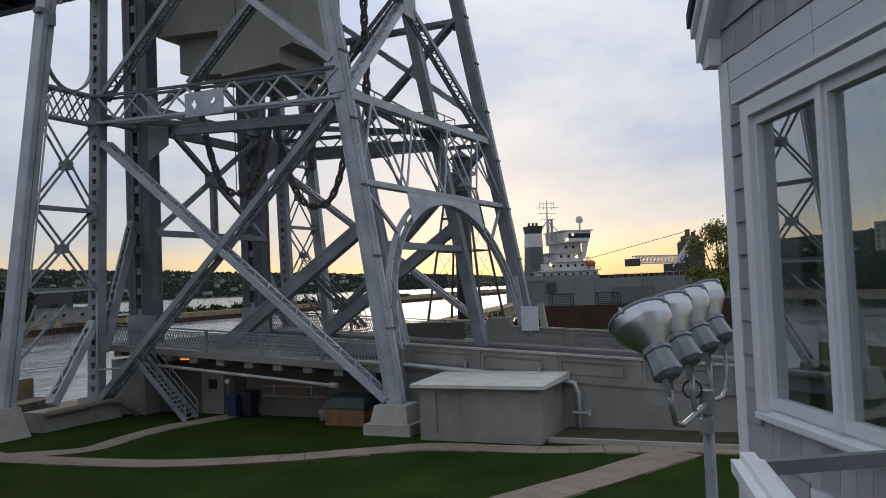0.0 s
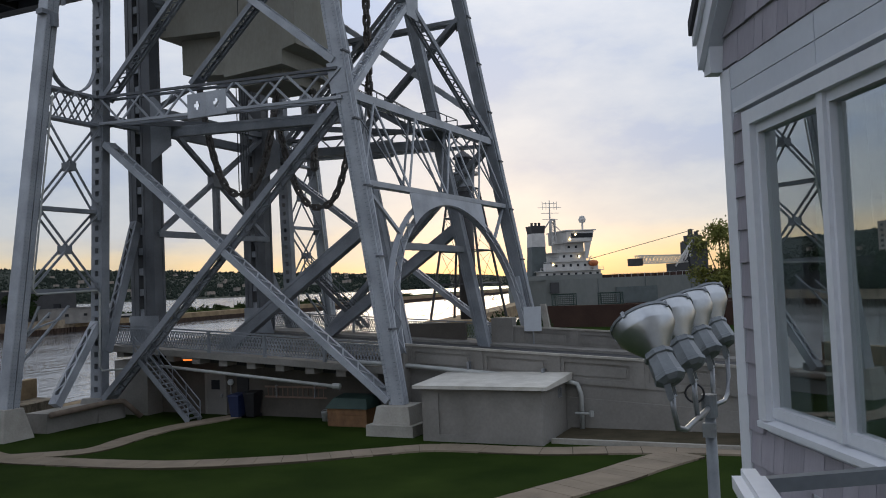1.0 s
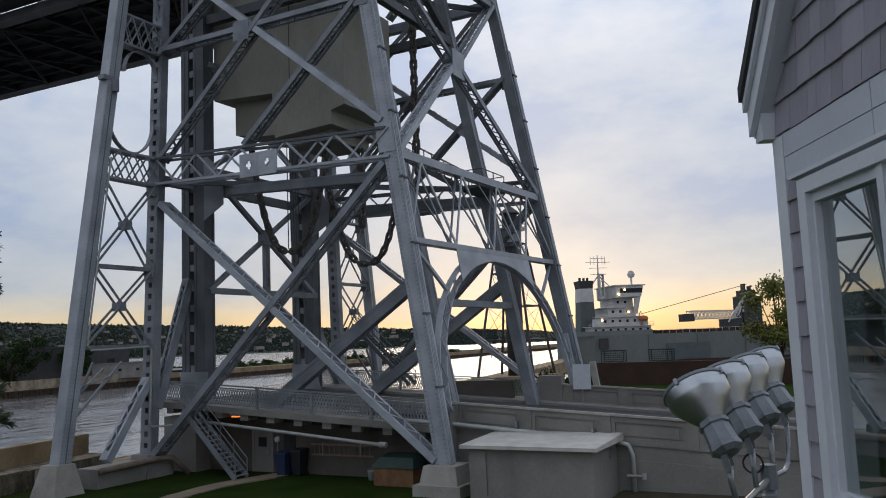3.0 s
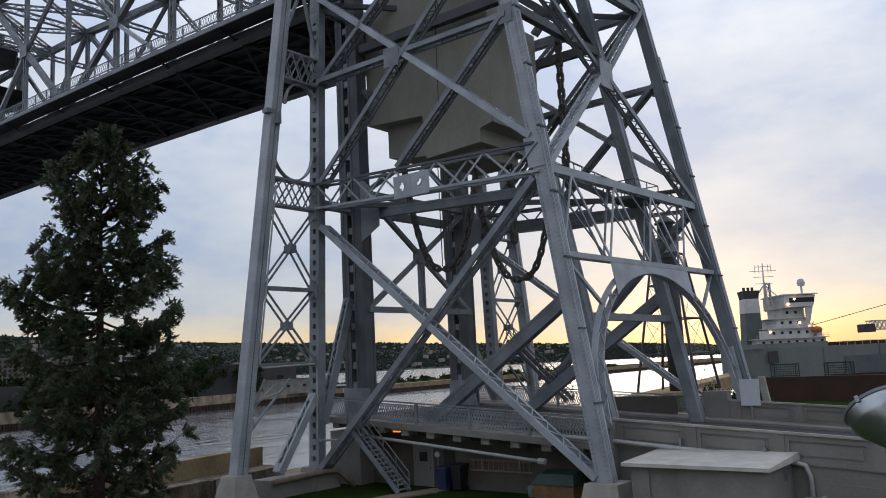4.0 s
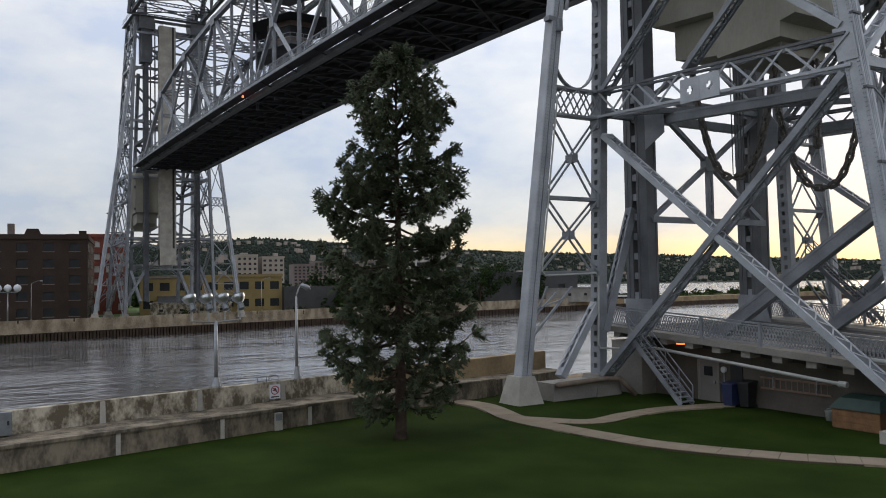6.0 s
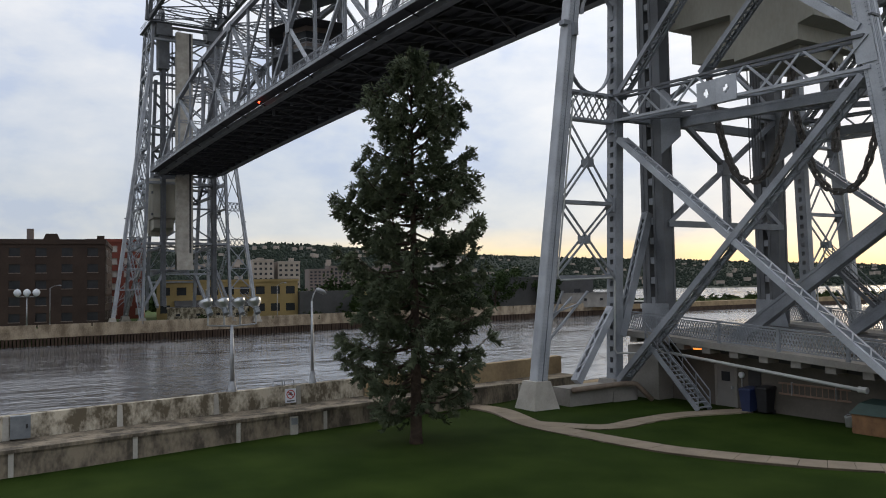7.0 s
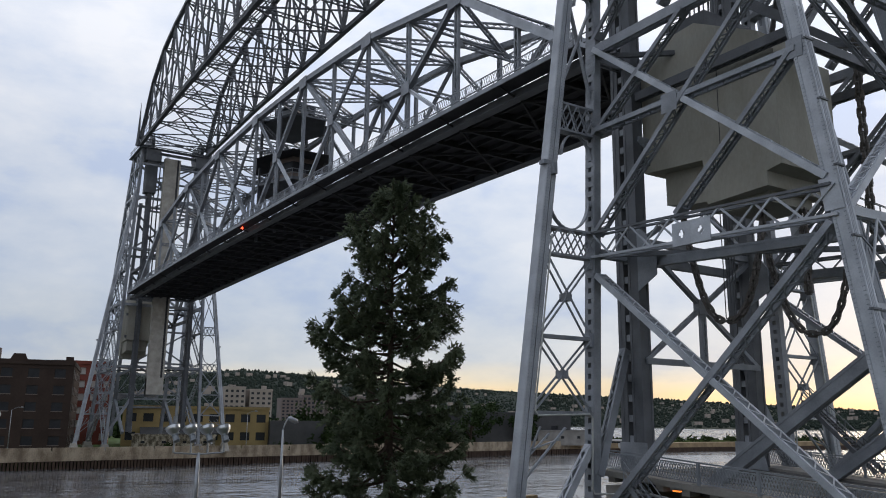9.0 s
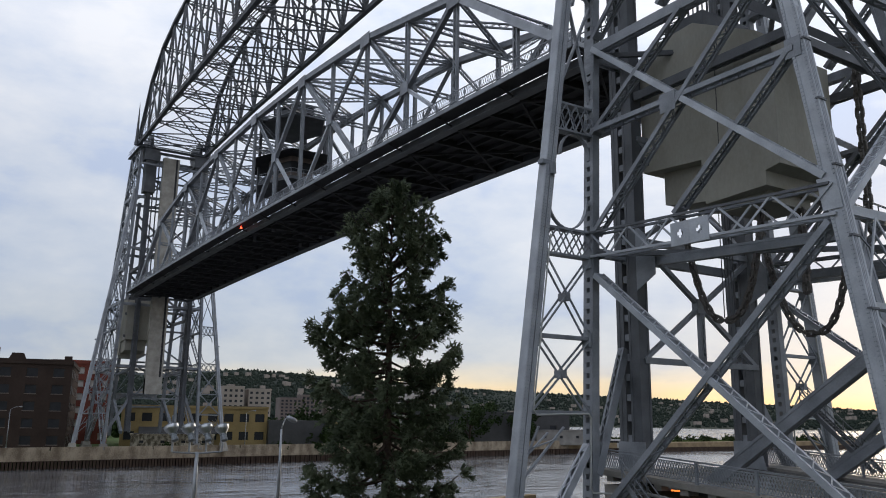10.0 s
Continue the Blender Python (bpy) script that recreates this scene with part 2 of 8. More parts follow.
# brown grey wall colour, darkened to hold the shade under the deck
UNDER_WALL = material("brown_grey_wall_with_shade", (0.125, 0.112, 0.097), 0.85, 0, (0.08, 0.072, 0.062), 0.6, 0.9, 9, 0.12, spec=0.2)
RUST_PIPE = material("rusty_brown_pipe", (0.22, 0.17, 0.13), 0.8, 0, (0.12, 0.09, 0.07), 2.0, 0.9, 14, 0.2)
ROOM_WALL = material("dim_room_paint", (0.58, 0.70, 0.66), 0.8, 0, (0.50, 0.60, 0.57), 1, 0.9, 20, 0.03)


def glow(name, colour, strength):
    m = bpy.data.materials.new(name)
    m.use_nodes = True
    b = m.node_tree.nodes["Principled BSDF"]
    b.inputs["Base Color"].default_value = (*colour, 1)
    b.inputs["Emission Color"].default_value = (*colour, 1)
    b.inputs["Emission Strength"].default_value = strength
    return m


GLOW_WARM = glow("warm_lamp_glow", (1.0, 0.72, 0.36), 6.0)
GLOW_ORANGE = glow("orange_lamp_glow", (1.0, 0.24, 0.04), 1.3)
GLOW_RED = glow("red_signal_glow", (1.0, 0.05, 0.02), 6.0)


def glass(name, tint):
    m = bpy.data.materials.new(name)
    m.use_nodes = True
    b = m.node_tree.nodes["Principled BSDF"]
    b.inputs["Base Color"].default_value = (*tint, 1)
    b.inputs["Roughness"].default_value = 0.0
    b.inputs["Transmission Weight"].default_value = 1.0
    b.inputs["IOR"].default_value = 2.9
    return m


GLASS = glass("window_glass", (0.80, 0.90, 0.87))


def water_material():
    m = bpy.data.materials.new("rippled_canal_water")
    m.use_nodes = True
    n, l = m.node_tree.nodes, m.node_tree.links
    b = n["Principled BSDF"]
    b.inputs["Base Color"].default_value = (0.085, 0.085, 0.09, 1)
    b.inputs["Roughness"].default_value = 0.27
    b.inputs["IOR"].default_value = 1.65
    b.inputs["Specular IOR Level"].default_value = 0.6
    co = n.new("ShaderNodeTexCoord")
    heights = []
    for scale, stretch, det in ((0.34, 0.30, 4), (1.3, 0.42, 4), (0.05, 0.35, 3)):
        mp = n.new("ShaderNodeMapping")
        mp.inputs["Rotation"].default_value = (0, 0, radians(18))
        mp.inputs["Scale"].default_value = (1, stretch, 1)
        l.new(co.outputs["Object"], mp.inputs[0])
        t = n.new("ShaderNodeTexNoise")
        t.inputs["Scale"].default_value, t.inputs["Detail"].default_value = scale, det
        l.new(mp.outputs[0], t.inputs["Vector"])
        heights.append(t.outputs["Fac"])
    s1 = n.new("ShaderNodeMath")
    s1.operation = "MULTIPLY_ADD"
    s1.inputs[1].default_value = 0.3
    l.new(heights[1], s1.inputs[0])
    l.new(heights[0], s1.inputs[2])
    s2 = n.new("ShaderNodeMath")
    s2.operation = "MULTIPLY_ADD"
    l.new(heights[2], s2.inputs[0])
    s2.inputs[1].default_value = 2.0
    l.new(s1.outputs[0], s2.inputs[2])
    bp = n.new("ShaderNodeBump")
    bp.inputs["Strength"].default_value = 1.0
    bp.inputs["Distance"].default_value = 0.42
    l.new(s2.outputs[0], bp.inputs["Height"])
    l.new(bp.outputs[0], b.inputs["Normal"])
    # gusts: rougher and smoother patches
    gust = n.new("ShaderNodeMapRange")
    gust.inputs["From Min"].default_value, gust.inputs["From Max"].default_value = 0.38, 0.62
    gust.inputs["To Min"].default_value, gust.inputs["To Max"].default_value = 0.05, 0.24
    l.new(heights[2], gust.inputs["Value"])
    l.new(gust.outputs[0], b.inputs["Roughness"])
    return m


WATER = water_material()


# ---- mesh building ----
class Geo:
    """Collects bars, boxes and faces for one mesh."""

    def __init__(self):
        self.v, self.f = [], []

    def raw(self, verts, faces):
        o = len(self.v)
        self.v += [tuple(p) for p in verts]
        self.f += [tuple(i + o for i in q) for q in faces]
        return self

    def hexa(self, p):
        return self.raw(p, [(0, 3, 2, 1), (4, 5, 6, 7), (0, 1, 5, 4), (1, 2, 6, 5), (2, 3, 7, 6), (3, 0, 4, 7)])

    def box(self, x0, x1, y0, y1, z0, z1):
        return self.hexa([(x0, y0, z0), (x1, y0, z0), (x1, y1, z0), (x0, y1, z0), (x0, y0, z1), (x1, y0, z1), (x1, y1, z1), (x0, y1, z1)])

    def bar(self, a, b, w, h, ref=(0, 1, 0)):
        """A bar from a to b, w wide along ref and h across it."""
        a, b = Vector(a), Vector(b)
        d = (b - a).normalized()
        r = Vector(ref)
        r = r - d * r.dot(d)
        if r.length < 1e-4:
            r = d.orthogonal()
        r.normalize()
        s = d.cross(r)
        r, s = r * w / 2, s * h / 2
        return self.hexa([a - r - s, a + r - s, a + r + s, a - r + s, b - r - s, b + r - s, b + r + s, b - r + s])

    def tube(self, pts, rad, n=8, cap=True):
        pts = [Vector(p) for p in pts]
        o, rings = [], len(pts)
        ref = Vector((0.13, 0.27, 0.95))
        for i, p in enumerate(pts):
            d = (pts[min(i + 1, rings - 1)] - pts[max(i - 1, 0)]).normalized()
            u = d.cross(ref)
            if u.length < 1e-3:
                u = d.orthogonal()
            u.normalize()
            w = d.cross(u)
            rr = rad[i] if isinstance(rad, (list, tuple)) else rad
            o += [p + u * math.cos(2 * math.pi * k / n) * rr + w * math.sin(2 * math.pi * k / n) * rr for k in range(n)]
        f = [(i * n + k, i * n + (k + 1) % n, (i + 1) * n + (k + 1) % n, (i + 1) * n + k) for i in range(rings - 1) for k in range(n)]
        if cap:
            f += [tuple(range(n))[::-1], tuple(range((rings - 1) * n, rings * n))]
        return self.raw(o, f)

    def lathe(self, base, axis, profile, n=20):
        """Profile rows (along, radius) turned round an axis."""
        base, d = Vector(base), Vector(axis).normalized()
        u = d.orthogonal().normalized()
        w = d.cross(u)
        o = [base + d * a + u * math.cos(2 * math.pi * k / n) * r + w * math.sin(2 * math.pi * k / n) * r for a, r in profile for k in range(n)]
        f = [(i * n + k, i * n + (k + 1) % n, (i + 1) * n + (k + 1) % n, (i + 1) * n + k) for i in range(len(profile) - 1) for k in range(n)]
        return self.raw(o, f)

    def prism(self, outline, a, b):
        """An outline of 3D points moved by the vectors a (near cap) and b (far cap)."""
        k = len(outline)
        near = [Vector(p) + Vector(a) for p in outline]
        far = [Vector(p) + Vector(b) for p in outline]
        return self.raw(near + far, [tuple(range(k))[::-1], tuple(range(k, 2 * k))] + [(i, (i + 1) % k, k + (i + 1) % k, k + i) for i in range(k)])

    def bars(self):
        """Each six-sided bar of this collection as one of its own."""
        for i in range(0, len(self.v), 8):
            yield Geo().hexa(self.v[i:i + 8])

    def ribbon(self, pts, w, h):
        """A flat bar, w wide along x and h thick, bent along a line of points."""
        pts = [Vector(p) for p in pts]
        o, m = [], len(pts)
        for i, p in enumerate(pts):
            d = (pts[min(i + 1, m - 1)] - pts[max(i - 1, 0)]).normalized()
            u = Vector((1, 0, 0))
            u = (u - d * u.dot(d)).normalized()
            v = d.cross(u) * (h / 2)
            u = u * (w / 2)
            o += [p - u - v, p + u - v, p + u + v, p - u + v]
        f = [(4 * i + k, 4 * i + (k + 1) % 4, 4 * i + 4 + (k + 1) % 4, 4 * i + 4 + k) for i in range(m - 1) for k in range(4)]
        return self.raw(o, f + [(3, 2, 1, 0), (4 * m - 4, 4 * m - 3, 4 * m - 2, 4 * m - 1)])

    def mesh(self, name, mat, smooth=False):
        me = bpy.data.meshes.new(name)
        me.from_pydata(self.v, [], self.f)
        me.materials.append(mat)
        bm = bmesh.new()
        bm.from_mesh(me)
        bmesh.ops.recalc_face_normals(bm, faces=bm.faces)
        bm.to_mesh(me)
        bm.free()
        if smooth:
            for p in me.polygons:
                p.use_smooth = True
        return me


def part(name, geo, mat, parent, label="", smooth=False):
    ob = new(name, geo.mesh(name, mat, smooth))
    ob.parent = parent
    if label:
        ob["label"] = label
    return ob


def thing(name, label, category, geo=None, mat=None, group="", kind="", at=(0, 0, 0), smooth=False):
    ob = new(name, geo.mesh(name, mat, smooth) if geo else None)
    ob.location = at
    return tagged(ob, label, category, group, kind)


def setting(name, geo, mat, label, category=""):
    return tagged(new(name, geo.mesh(name, mat)), label, category or name.replace("_", " "), kind="structure")


def lattice(a, b, w, h, ref, pitch=None, plate=0.06, lace=0.07, battens=False):
    """A built-up member: two side plates with flanges, w apart along ref and h deep, laced on both open faces."""
    g = Geo()
    a, b, r = Vector(a), Vector(b), Vector(ref)
    d = (b - a)
    length = d.length
    d.normalize()
    r = (r - d * r.dot(d)).normalized()
    s = d.cross(r)
    for k in (-1, 1):
        o = r * (k * (w - plate) / 2)
        g.bar(a + o, b + o, plate, h, r)
        for q in (-1, 1):
            f = r * (k * (w / 2 - 0.09)) + s * (q * (h / 2 - 0.02))
            g.bar(a + f, b + f, 0.12, 0.035, r)
    step = pitch or w * 1.1
    n = max(2, int(length / step))
    for q in (-1, 1):
        off = s * (q * (h / 2 + 0.012))
        for i in range(n):
            p0, p1 = a + d * (length * i / n), a + d * (length * (i + 1) / n)
            e = r * (w / 2 - 0.06)
            if battens:
                m = (p0 + p1) / 2
                g.bar(m - e + off, m + e + off, pitch * 0.55, 0.02, d)
            else:
                k = 1 if i % 2 else -1
                g.bar(p0 - e * k + off, p1 + e * k + off, lace, 0.02, s.cross(d))
    for i in (0, 1):
        p = a + d * (length * i)
        q = p + d * (0.5 if i == 0 else -0.5)
        g.bar(p, q, w * 0.96, h * 0.96, r)
    return g


def web(a0, a1, b0, b1, n, w, ref, cross=True):
    """Thin bars zigzagging between two chords a0-a1 and b0-b1."""
    g = Geo()
    a0, a1, b0, b1 = map(Vector, (a0, a1, b0, b1))
    for i in range(n):
        t, u = i / n, (i + 1) / n
        if cross or i % 2 == 0:
            g.bar(a0.lerp(a1, t), b0.lerp(b1, u), w * 0.4, w, ref)
        if cross or i % 2 == 1:
            g.bar(b0.lerp(b1, t), a0.lerp(a1, u), w * 0.4, w, ref)
    return g


def solid(a, b, w, h, ref):
    """A plate-sided box member whose corner angles stand proud of the plates."""
    a, b = Vector(a), Vector(b)
    d = (b - a).normalized()
    r = Vector(ref)
    r = (r - d * r.dot(d)).normalized()
    s = d.cross(r)
    e, f = 0.027, min(0.17, w * 0.3, h * 0.3)
    cs = [(-w / 2 - e, -h / 2 - e), (w / 2 + e, -h / 2 - e), (w / 2 + e, h / 2 + e), (-w / 2 - e, h / 2 + e)]
    ring = []
    for (x0, y0), (x1, y1) in zip(cs, cs[1:] + cs[:1]):
        u = Vector((x1 - x0, y1 - y0)).normalized()
        n = Vector((-u.y, u.x))
        p, q = Vector((x0, y0)), Vector((x1, y1))
        ring += [p, p + u * f, p + u * f + n * e, q - u * f + n * e, q - u * f]
    return Geo().prism([a + r * p.x + s * p.y for p in ring], (0, 0, 0), b - a)


def rivets(a, b, off, across, ref, step=0.2, size=0.022):
    """Rows of small domed rivet heads along a member's face."""
    g = Geo()
    a, b = Vector(a), Vector(b)
    d = (b - a).normalized()
    r = Vector(ref)
    r = (r - d * r.dot(d)).normalized()
    s = d.cross(r)
    n = int((b - a).length / step)
    for i in range(n):
        p = a + d * (step * (i + 0.5)) + r * off
        for q in across:
            c = p + s * q
            k = [c + d * size + s * size, c - d * size + s * size, c - d * size - s * size, c + d * size - s * size]
            g.raw(k + [c + r * (size * 0.9 if off > 0 else -size * 0.9)], [(0, 1, 4), (1, 2, 4), (2, 3, 4), (3, 0, 4)])
    return g


# ---- main numbers of the bridge ----
XC, YN, YF = -35.4, 32.9, 50.3          # canal legs; near and far leg planes
YM = (YN + YF) / 2
XMID = -104.2                            # middle of the crossing
TOP = 62.0
COL_Y = (36.1, 46.5)                     # inner lift columns
COL_X = -35.2


def road_z(x):
    return min(3.75, 1.6 + 0.066 * (-3.0 - x))


def leg_y(z, near=True):
    """The main leg planes lean towards each other as they rise."""
    y = 32.52 + 0.0356 * z
    return y if near else 2 * YM - y


def land_x(z, near=True):
    return (-17.0 if near else -16.35) - 0.171 * z


def inner_x(z):
    return -18.0 - 0.195 * z


def out_y(z):
    return 26.88 + 0.137 * z


def chord_top(x):
    return 17.5 - 0.039 * (x - XC)


def chord_low(x):
    return 16.05 - 0.036 * (x - XC)


# ---- the lift bridge towers ----
def bridge_tower():
    t = thing("bridge_tower", "grey painted riveted steel lattice lift bridge tower on concrete footings", "bridge tower", group="bridge towers", at=(XC, YM, 0))
    inv = t.matrix_basis.translation

    def put(name, g, mat=STEEL, label="", smooth=False):
        g.v = [(x - inv.x, y - inv.y, z - inv.z) for x, y, z in g.v]
        return part(name, g, mat, t, label, smooth)

    lev = [1.1, 16.6, 29.3, 41.0, 52.0, TOP]
    Yax, Xax = (0, 1, 0), (1, 0, 0)

    def twin(a, b, w, h, slot):
        """Two riveted channels side by side with a narrow dark slot between them."""
        a, b = Vector(a), Vector(b)
        d = (b - a).normalized()
        v = d.cross(Vector(Xax)).normalized()
        x, y, k = w / 2, h / 2, slot / 2
        ring = [(-x, -y), (-x + 0.1, -y - 0.03), (x - 0.1, -y - 0.03), (x, -y), (x, -k), (x - 0.2, -k), (x - 0.2, k), (x, k), (x, y), (x - 0.1, y + 0.03), (-x + 0.1, y + 0.03), (-x, y), (-x, k), (-x + 0.2, k), (-x + 0.2, -k), (-x, -k)]
        return Geo().prism([a + Vector((p, 0, 0)) + v * q for p, q in ring], (0, 0, 0), b - a)

    for near, s in ((True, 1), (False, -1)):
        LY = lambda z: leg_y(z, near)
        LX = lambda z: land_x(z, near)
        ymir = (lambda z: out_y(z)) if near else (lambda z: 2 * YM - out_y(z))
        C = lambda z, dx=0.0: (XC + dx, LY(z), z)
        L = lambda z, dx=0.0: (LX(z) + dx, LY(z), z)
        lean = Vector((0, 0.0356 * s, 1))
        # canal leg with its battened open face, and the leaning land leg
        put("canal_leg", lattice(C(1.0), C(TOP), 0.80, 0.52, Xax, 0.62, 0.27, battens=True))
        # near leg gets the lit tone, its far twin the plain one
        put("land_leg", solid(L(1.1), L(TOP), 0.52, 0.68, Yax), STEEL_LIT if near else STEEL)
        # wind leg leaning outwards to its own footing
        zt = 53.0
        put("wind_leg", twin((XC, ymir(1.2), 1.2), (XC, ymir(zt), zt), 0.70, 0.68, 0.06), STEEL_LIT)
        # webs between wind leg and canal leg
        for z0, z1 in ((7.0, 11.2), (11.2, 15.8)):
            a0, a1 = (XC, ymir(z0) + s * 0.36, z0), (XC, ymir(z1) + s * 0.36, z1)
            b0, b1 = (XC, LY(z0) - s * 0.3, z0), (XC, LY(z1) - s * 0.3, z1)
            m = (Vector(a0) + Vector(b1) + Vector(a1) + Vector(b0)) / 4
            for p, q in ((a0, b1), (a1, b0)):
                for off in (-0.26, 0.26):
                    put("cross_brace", Geo().bar(Vector(p) + Vector((off, 0, 0)), Vector(q) + Vector((off, 0, 0)), 0.07, 0.11, Xax))
            put("gusset_plate", Geo().box(m.x - 0.32, m.x + 0.32, m.y - 0.20, m.y + 0.20, m.z - 0.22, m.z + 0.22), STEEL)
            for p in (a1, b1):
                p = Vector(p)
                put("gusset_plate", Geo().box(p.x - 0.3, p.x + 0.3, p.y - 0.16, p.y + 0.16, p.z - 0.45, p.z + 0.35), STEEL)
        for z in (7.0, 11.2):
            put("tie_strut", Geo().bar((XC, ymir(z), z), C(z), 0.5, 0.2, Xax), STEEL)
        for z0, z1 in ((15.95, 17.5), (23.6, 25.3), (33.0, 34.5), (42.0, 43.4)):
            put("strut_chord", Geo().bar((XC, ymir(z1), z1), C(z1), 0.62, 0.13, Xax))
            put("strut_chord", Geo().bar((XC, ymir(z0), z0), C(z0), 0.62, 0.13, Xax))
            for off in (-0.28, 0.28):
                for g in web((XC + off, ymir(z0), z0), C(z0, off), (XC + off, ymir(z1), z1), C(z1, off), 4, 0.09, Xax).bars():
                    put("strut_bar", g)
            # curved knee brackets over and under the strut
            ya, yb = ymir(z1) + s * 0.42, LY(z1) - s * 0.36
            rad = abs(yb - ya) / 2
            up = 1 if z0 < 20 else -1
            zb = z1 if up > 0 else z0
            pts = [(XC, (ya + yb) / 2 - math.cos(math.pi * k / 14) * (yb - ya) / 2, zb + up * (rad * 1.3 - math.sin(math.pi * k / 14) * rad * 1.25)) for k in range(15)]
            put("curved_bracket", Geo().ribbon(pts, 0.26, 0.08))
        for z0, z1 in ((25.3, 33.0), (34.5, 42.0), (43.4, 50.0)):
            put("cross_brace", Geo().bar((XC, ymir(z0), z0), C(z1), 0.22, 0.12, Xax))
            put("cross_brace", Geo().bar(C(z0), (XC, ymir(z1), z1), 0.22, 0.12, Xax))
        # fan bracket near the foot
        for k in range(4):
            put("fan_bar", Geo().bar((XC, ymir(3.4) + s * 0.34, 3.4 + 0.5 * k), (XC, ymir(6.6) + s * (0.5 + 0.62 * k), 6.6 - 0.35 * k), 0.14, 0.07, Xax))
        put("fan_bar", Geo().bar((XC, ymir(3.4) + s * 0.34, 3.4), (XC, ymir(6.6) + s * 2.9, 6.2), 0.16, 0.09, Xax))
        # main truss strut between canal and land legs: two light warren planes laced together
        xl = LX(16.2)
        xs = [XC + 0.3 + (xl - XC - 0.3) * k / 10 for k in range(11)]
        for yo, turn in ((-0.36, 0), (0.36, 1)):
            A = lambda x, f: (x, LY(16.5) + yo, f(x))
            # upper chord in the shaded tone, its dim underside put into the colour
            put("strut_chord", Geo().bar(A(XC, chord_top), A(LX(17.0), chord_top), 0.15, 0.13, Yax), STEEL_SHADED)
            put("strut_chord", Geo().bar(A(XC, chord_low), A(LX(15.7), chord_low), 0.15, 0.14, Yax), STEEL_LIT if turn == (0 if near else 1) else STEEL)
            for k in range(10):
                f0, f1 = (chord_low, chord_top) if (k + turn) % 2 else (chord_top, chord_low)
                put("strut_diagonal", Geo().bar(A(xs[k], f0), A(xs[k + 1], f1), 0.06, 0.11, Yax), STEEL_LIT)
        for k in range(11):
            for f in (chord_low, chord_top):
                x0, x1 = xs[k], xs[min(k + 1, 10)]
                put("strut_tie", Geo().bar((x0, LY(16.5) - 0.36, f(x0) - 0.02), (x1, LY(16.5) + 0.36, f(x1) - 0.02), 0.03, 0.07, (0, 0, 1)))
        # ornamental plate with cross-shaped openings in the middle of the strut
        pz = 16.16
        yo = LY(16.5) - s * 0.46
        for cx in (-28.24, -27.0):
            g = Geo()
            g.box(cx - 0.615, cx - 0.2, yo - 0.025, yo + 0.025, pz - 0.62, pz + 0.62)
            g.box(cx + 0.2, cx + 0.615, yo - 0.025, yo + 0.025, pz - 0.62, pz + 0.62)
            g.box(cx - 0.2, cx + 0.2, yo - 0.025, yo + 0.025, pz + 0.22, pz + 0.62)
            g.box(cx - 0.2, cx + 0.2, yo - 0.025, yo + 0.025, pz - 0.62, pz - 0.22)
            for qx in (-1, 1):
                for qz in (-1, 1):
                    g.box(cx + qx * 0.14 - 0.06, cx + qx * 0.14 + 0.06, yo - 0.02, yo + 0.02, pz + qz * 0.155 - 0.065, pz + qz * 0.155 + 0.065)
            put("ornament_plate", g, STEEL_LIT, "pale plate with a cross-shaped opening")
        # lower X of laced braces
        put("brace", lattice(C(14.9, 0.6), L(1.4, -0.35), 0.80, 0.32, Yax, 0.5), STEEL_LIT)
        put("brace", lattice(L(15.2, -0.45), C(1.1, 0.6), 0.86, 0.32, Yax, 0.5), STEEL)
        # upper panels: crossed main braces, a middle strut and two sub-braces
        for z0, z1 in zip(lev[1:], lev[2:]):
            zm = (z0 + z1) / 2 + 1.0
            xm0 = XC + 0.42 * (LX(z0) - XC)
            xm1 = XC + 0.55 * (LX(z1) - XC)
            put("brace", lattice(C(z0 + 0.8, 0.4), L(z1 + 0.4), 0.80, 0.26, Yax, 0.5))
            put("brace", lattice(C(z1 + 0.1, 0.3), L(z0 + 0.7, -0.2), 0.72, 0.34, Yax, 0.5), STEEL_LIT)
            put("sub_brace", lattice((xm0, LY(z0) + s * 0.1, z0 + 0.8), L(zm + 0.2, -0.2), 0.74, 0.26, Yax, 0.5))
            put("sub_brace", lattice(C(zm - 0.2, 0.3), (xm1, LY(z1), z1 - 0.2), 0.74, 0.26, Yax, 0.5))
            put("middle_strut", lattice(C(zm, 0.4), L(zm, -0.2), 0.74, 0.28, Yax, 0.5))
            put("level_strut", lattice(C(z1), L(z1), 0.6, 0.6, Yax, 0.7))
            xc = XC + 0.45 * (LX(zm) - XC)
            yq = LY(zm) - s * 0.40
            put("gusset_plate", Geo().box(xc - 0.55, xc + 0.55, yq - 0.02, yq + 0.02, zm - 0.75, zm + 0.35))
            put("gusset_plate", Geo().box(LX(zm) - 0.65, LX(zm) + 0.2, yq + s * 0.10 - 0.02, yq + s * 0.10 + 0.02, zm - 0.5, zm + 0.5))
        for z in lev[1:]:
            yq = LY(z) - s * 0.295
            put("gusset_plate", Geo().hexa([(XC - 0.40, yq - 0.02, z - 1.5), (XC + 0.44, yq - 0.02, z - 1.5), (XC + 0.44, yq + 0.02, z - 1.5), (XC - 0.40, yq + 0.02, z - 1.5),
                                            (XC - 0.40, yq + 0.07 * s - 0.02, z + 0.9), (XC + 0.44, yq + 0.07 * s - 0.02, z + 0.9), (XC + 0.44, yq + 0.07 * s + 0.02, z + 0.9), (XC - 0.40, yq + 0.07 * s + 0.02, z + 0.9)]))
            g = Geo()
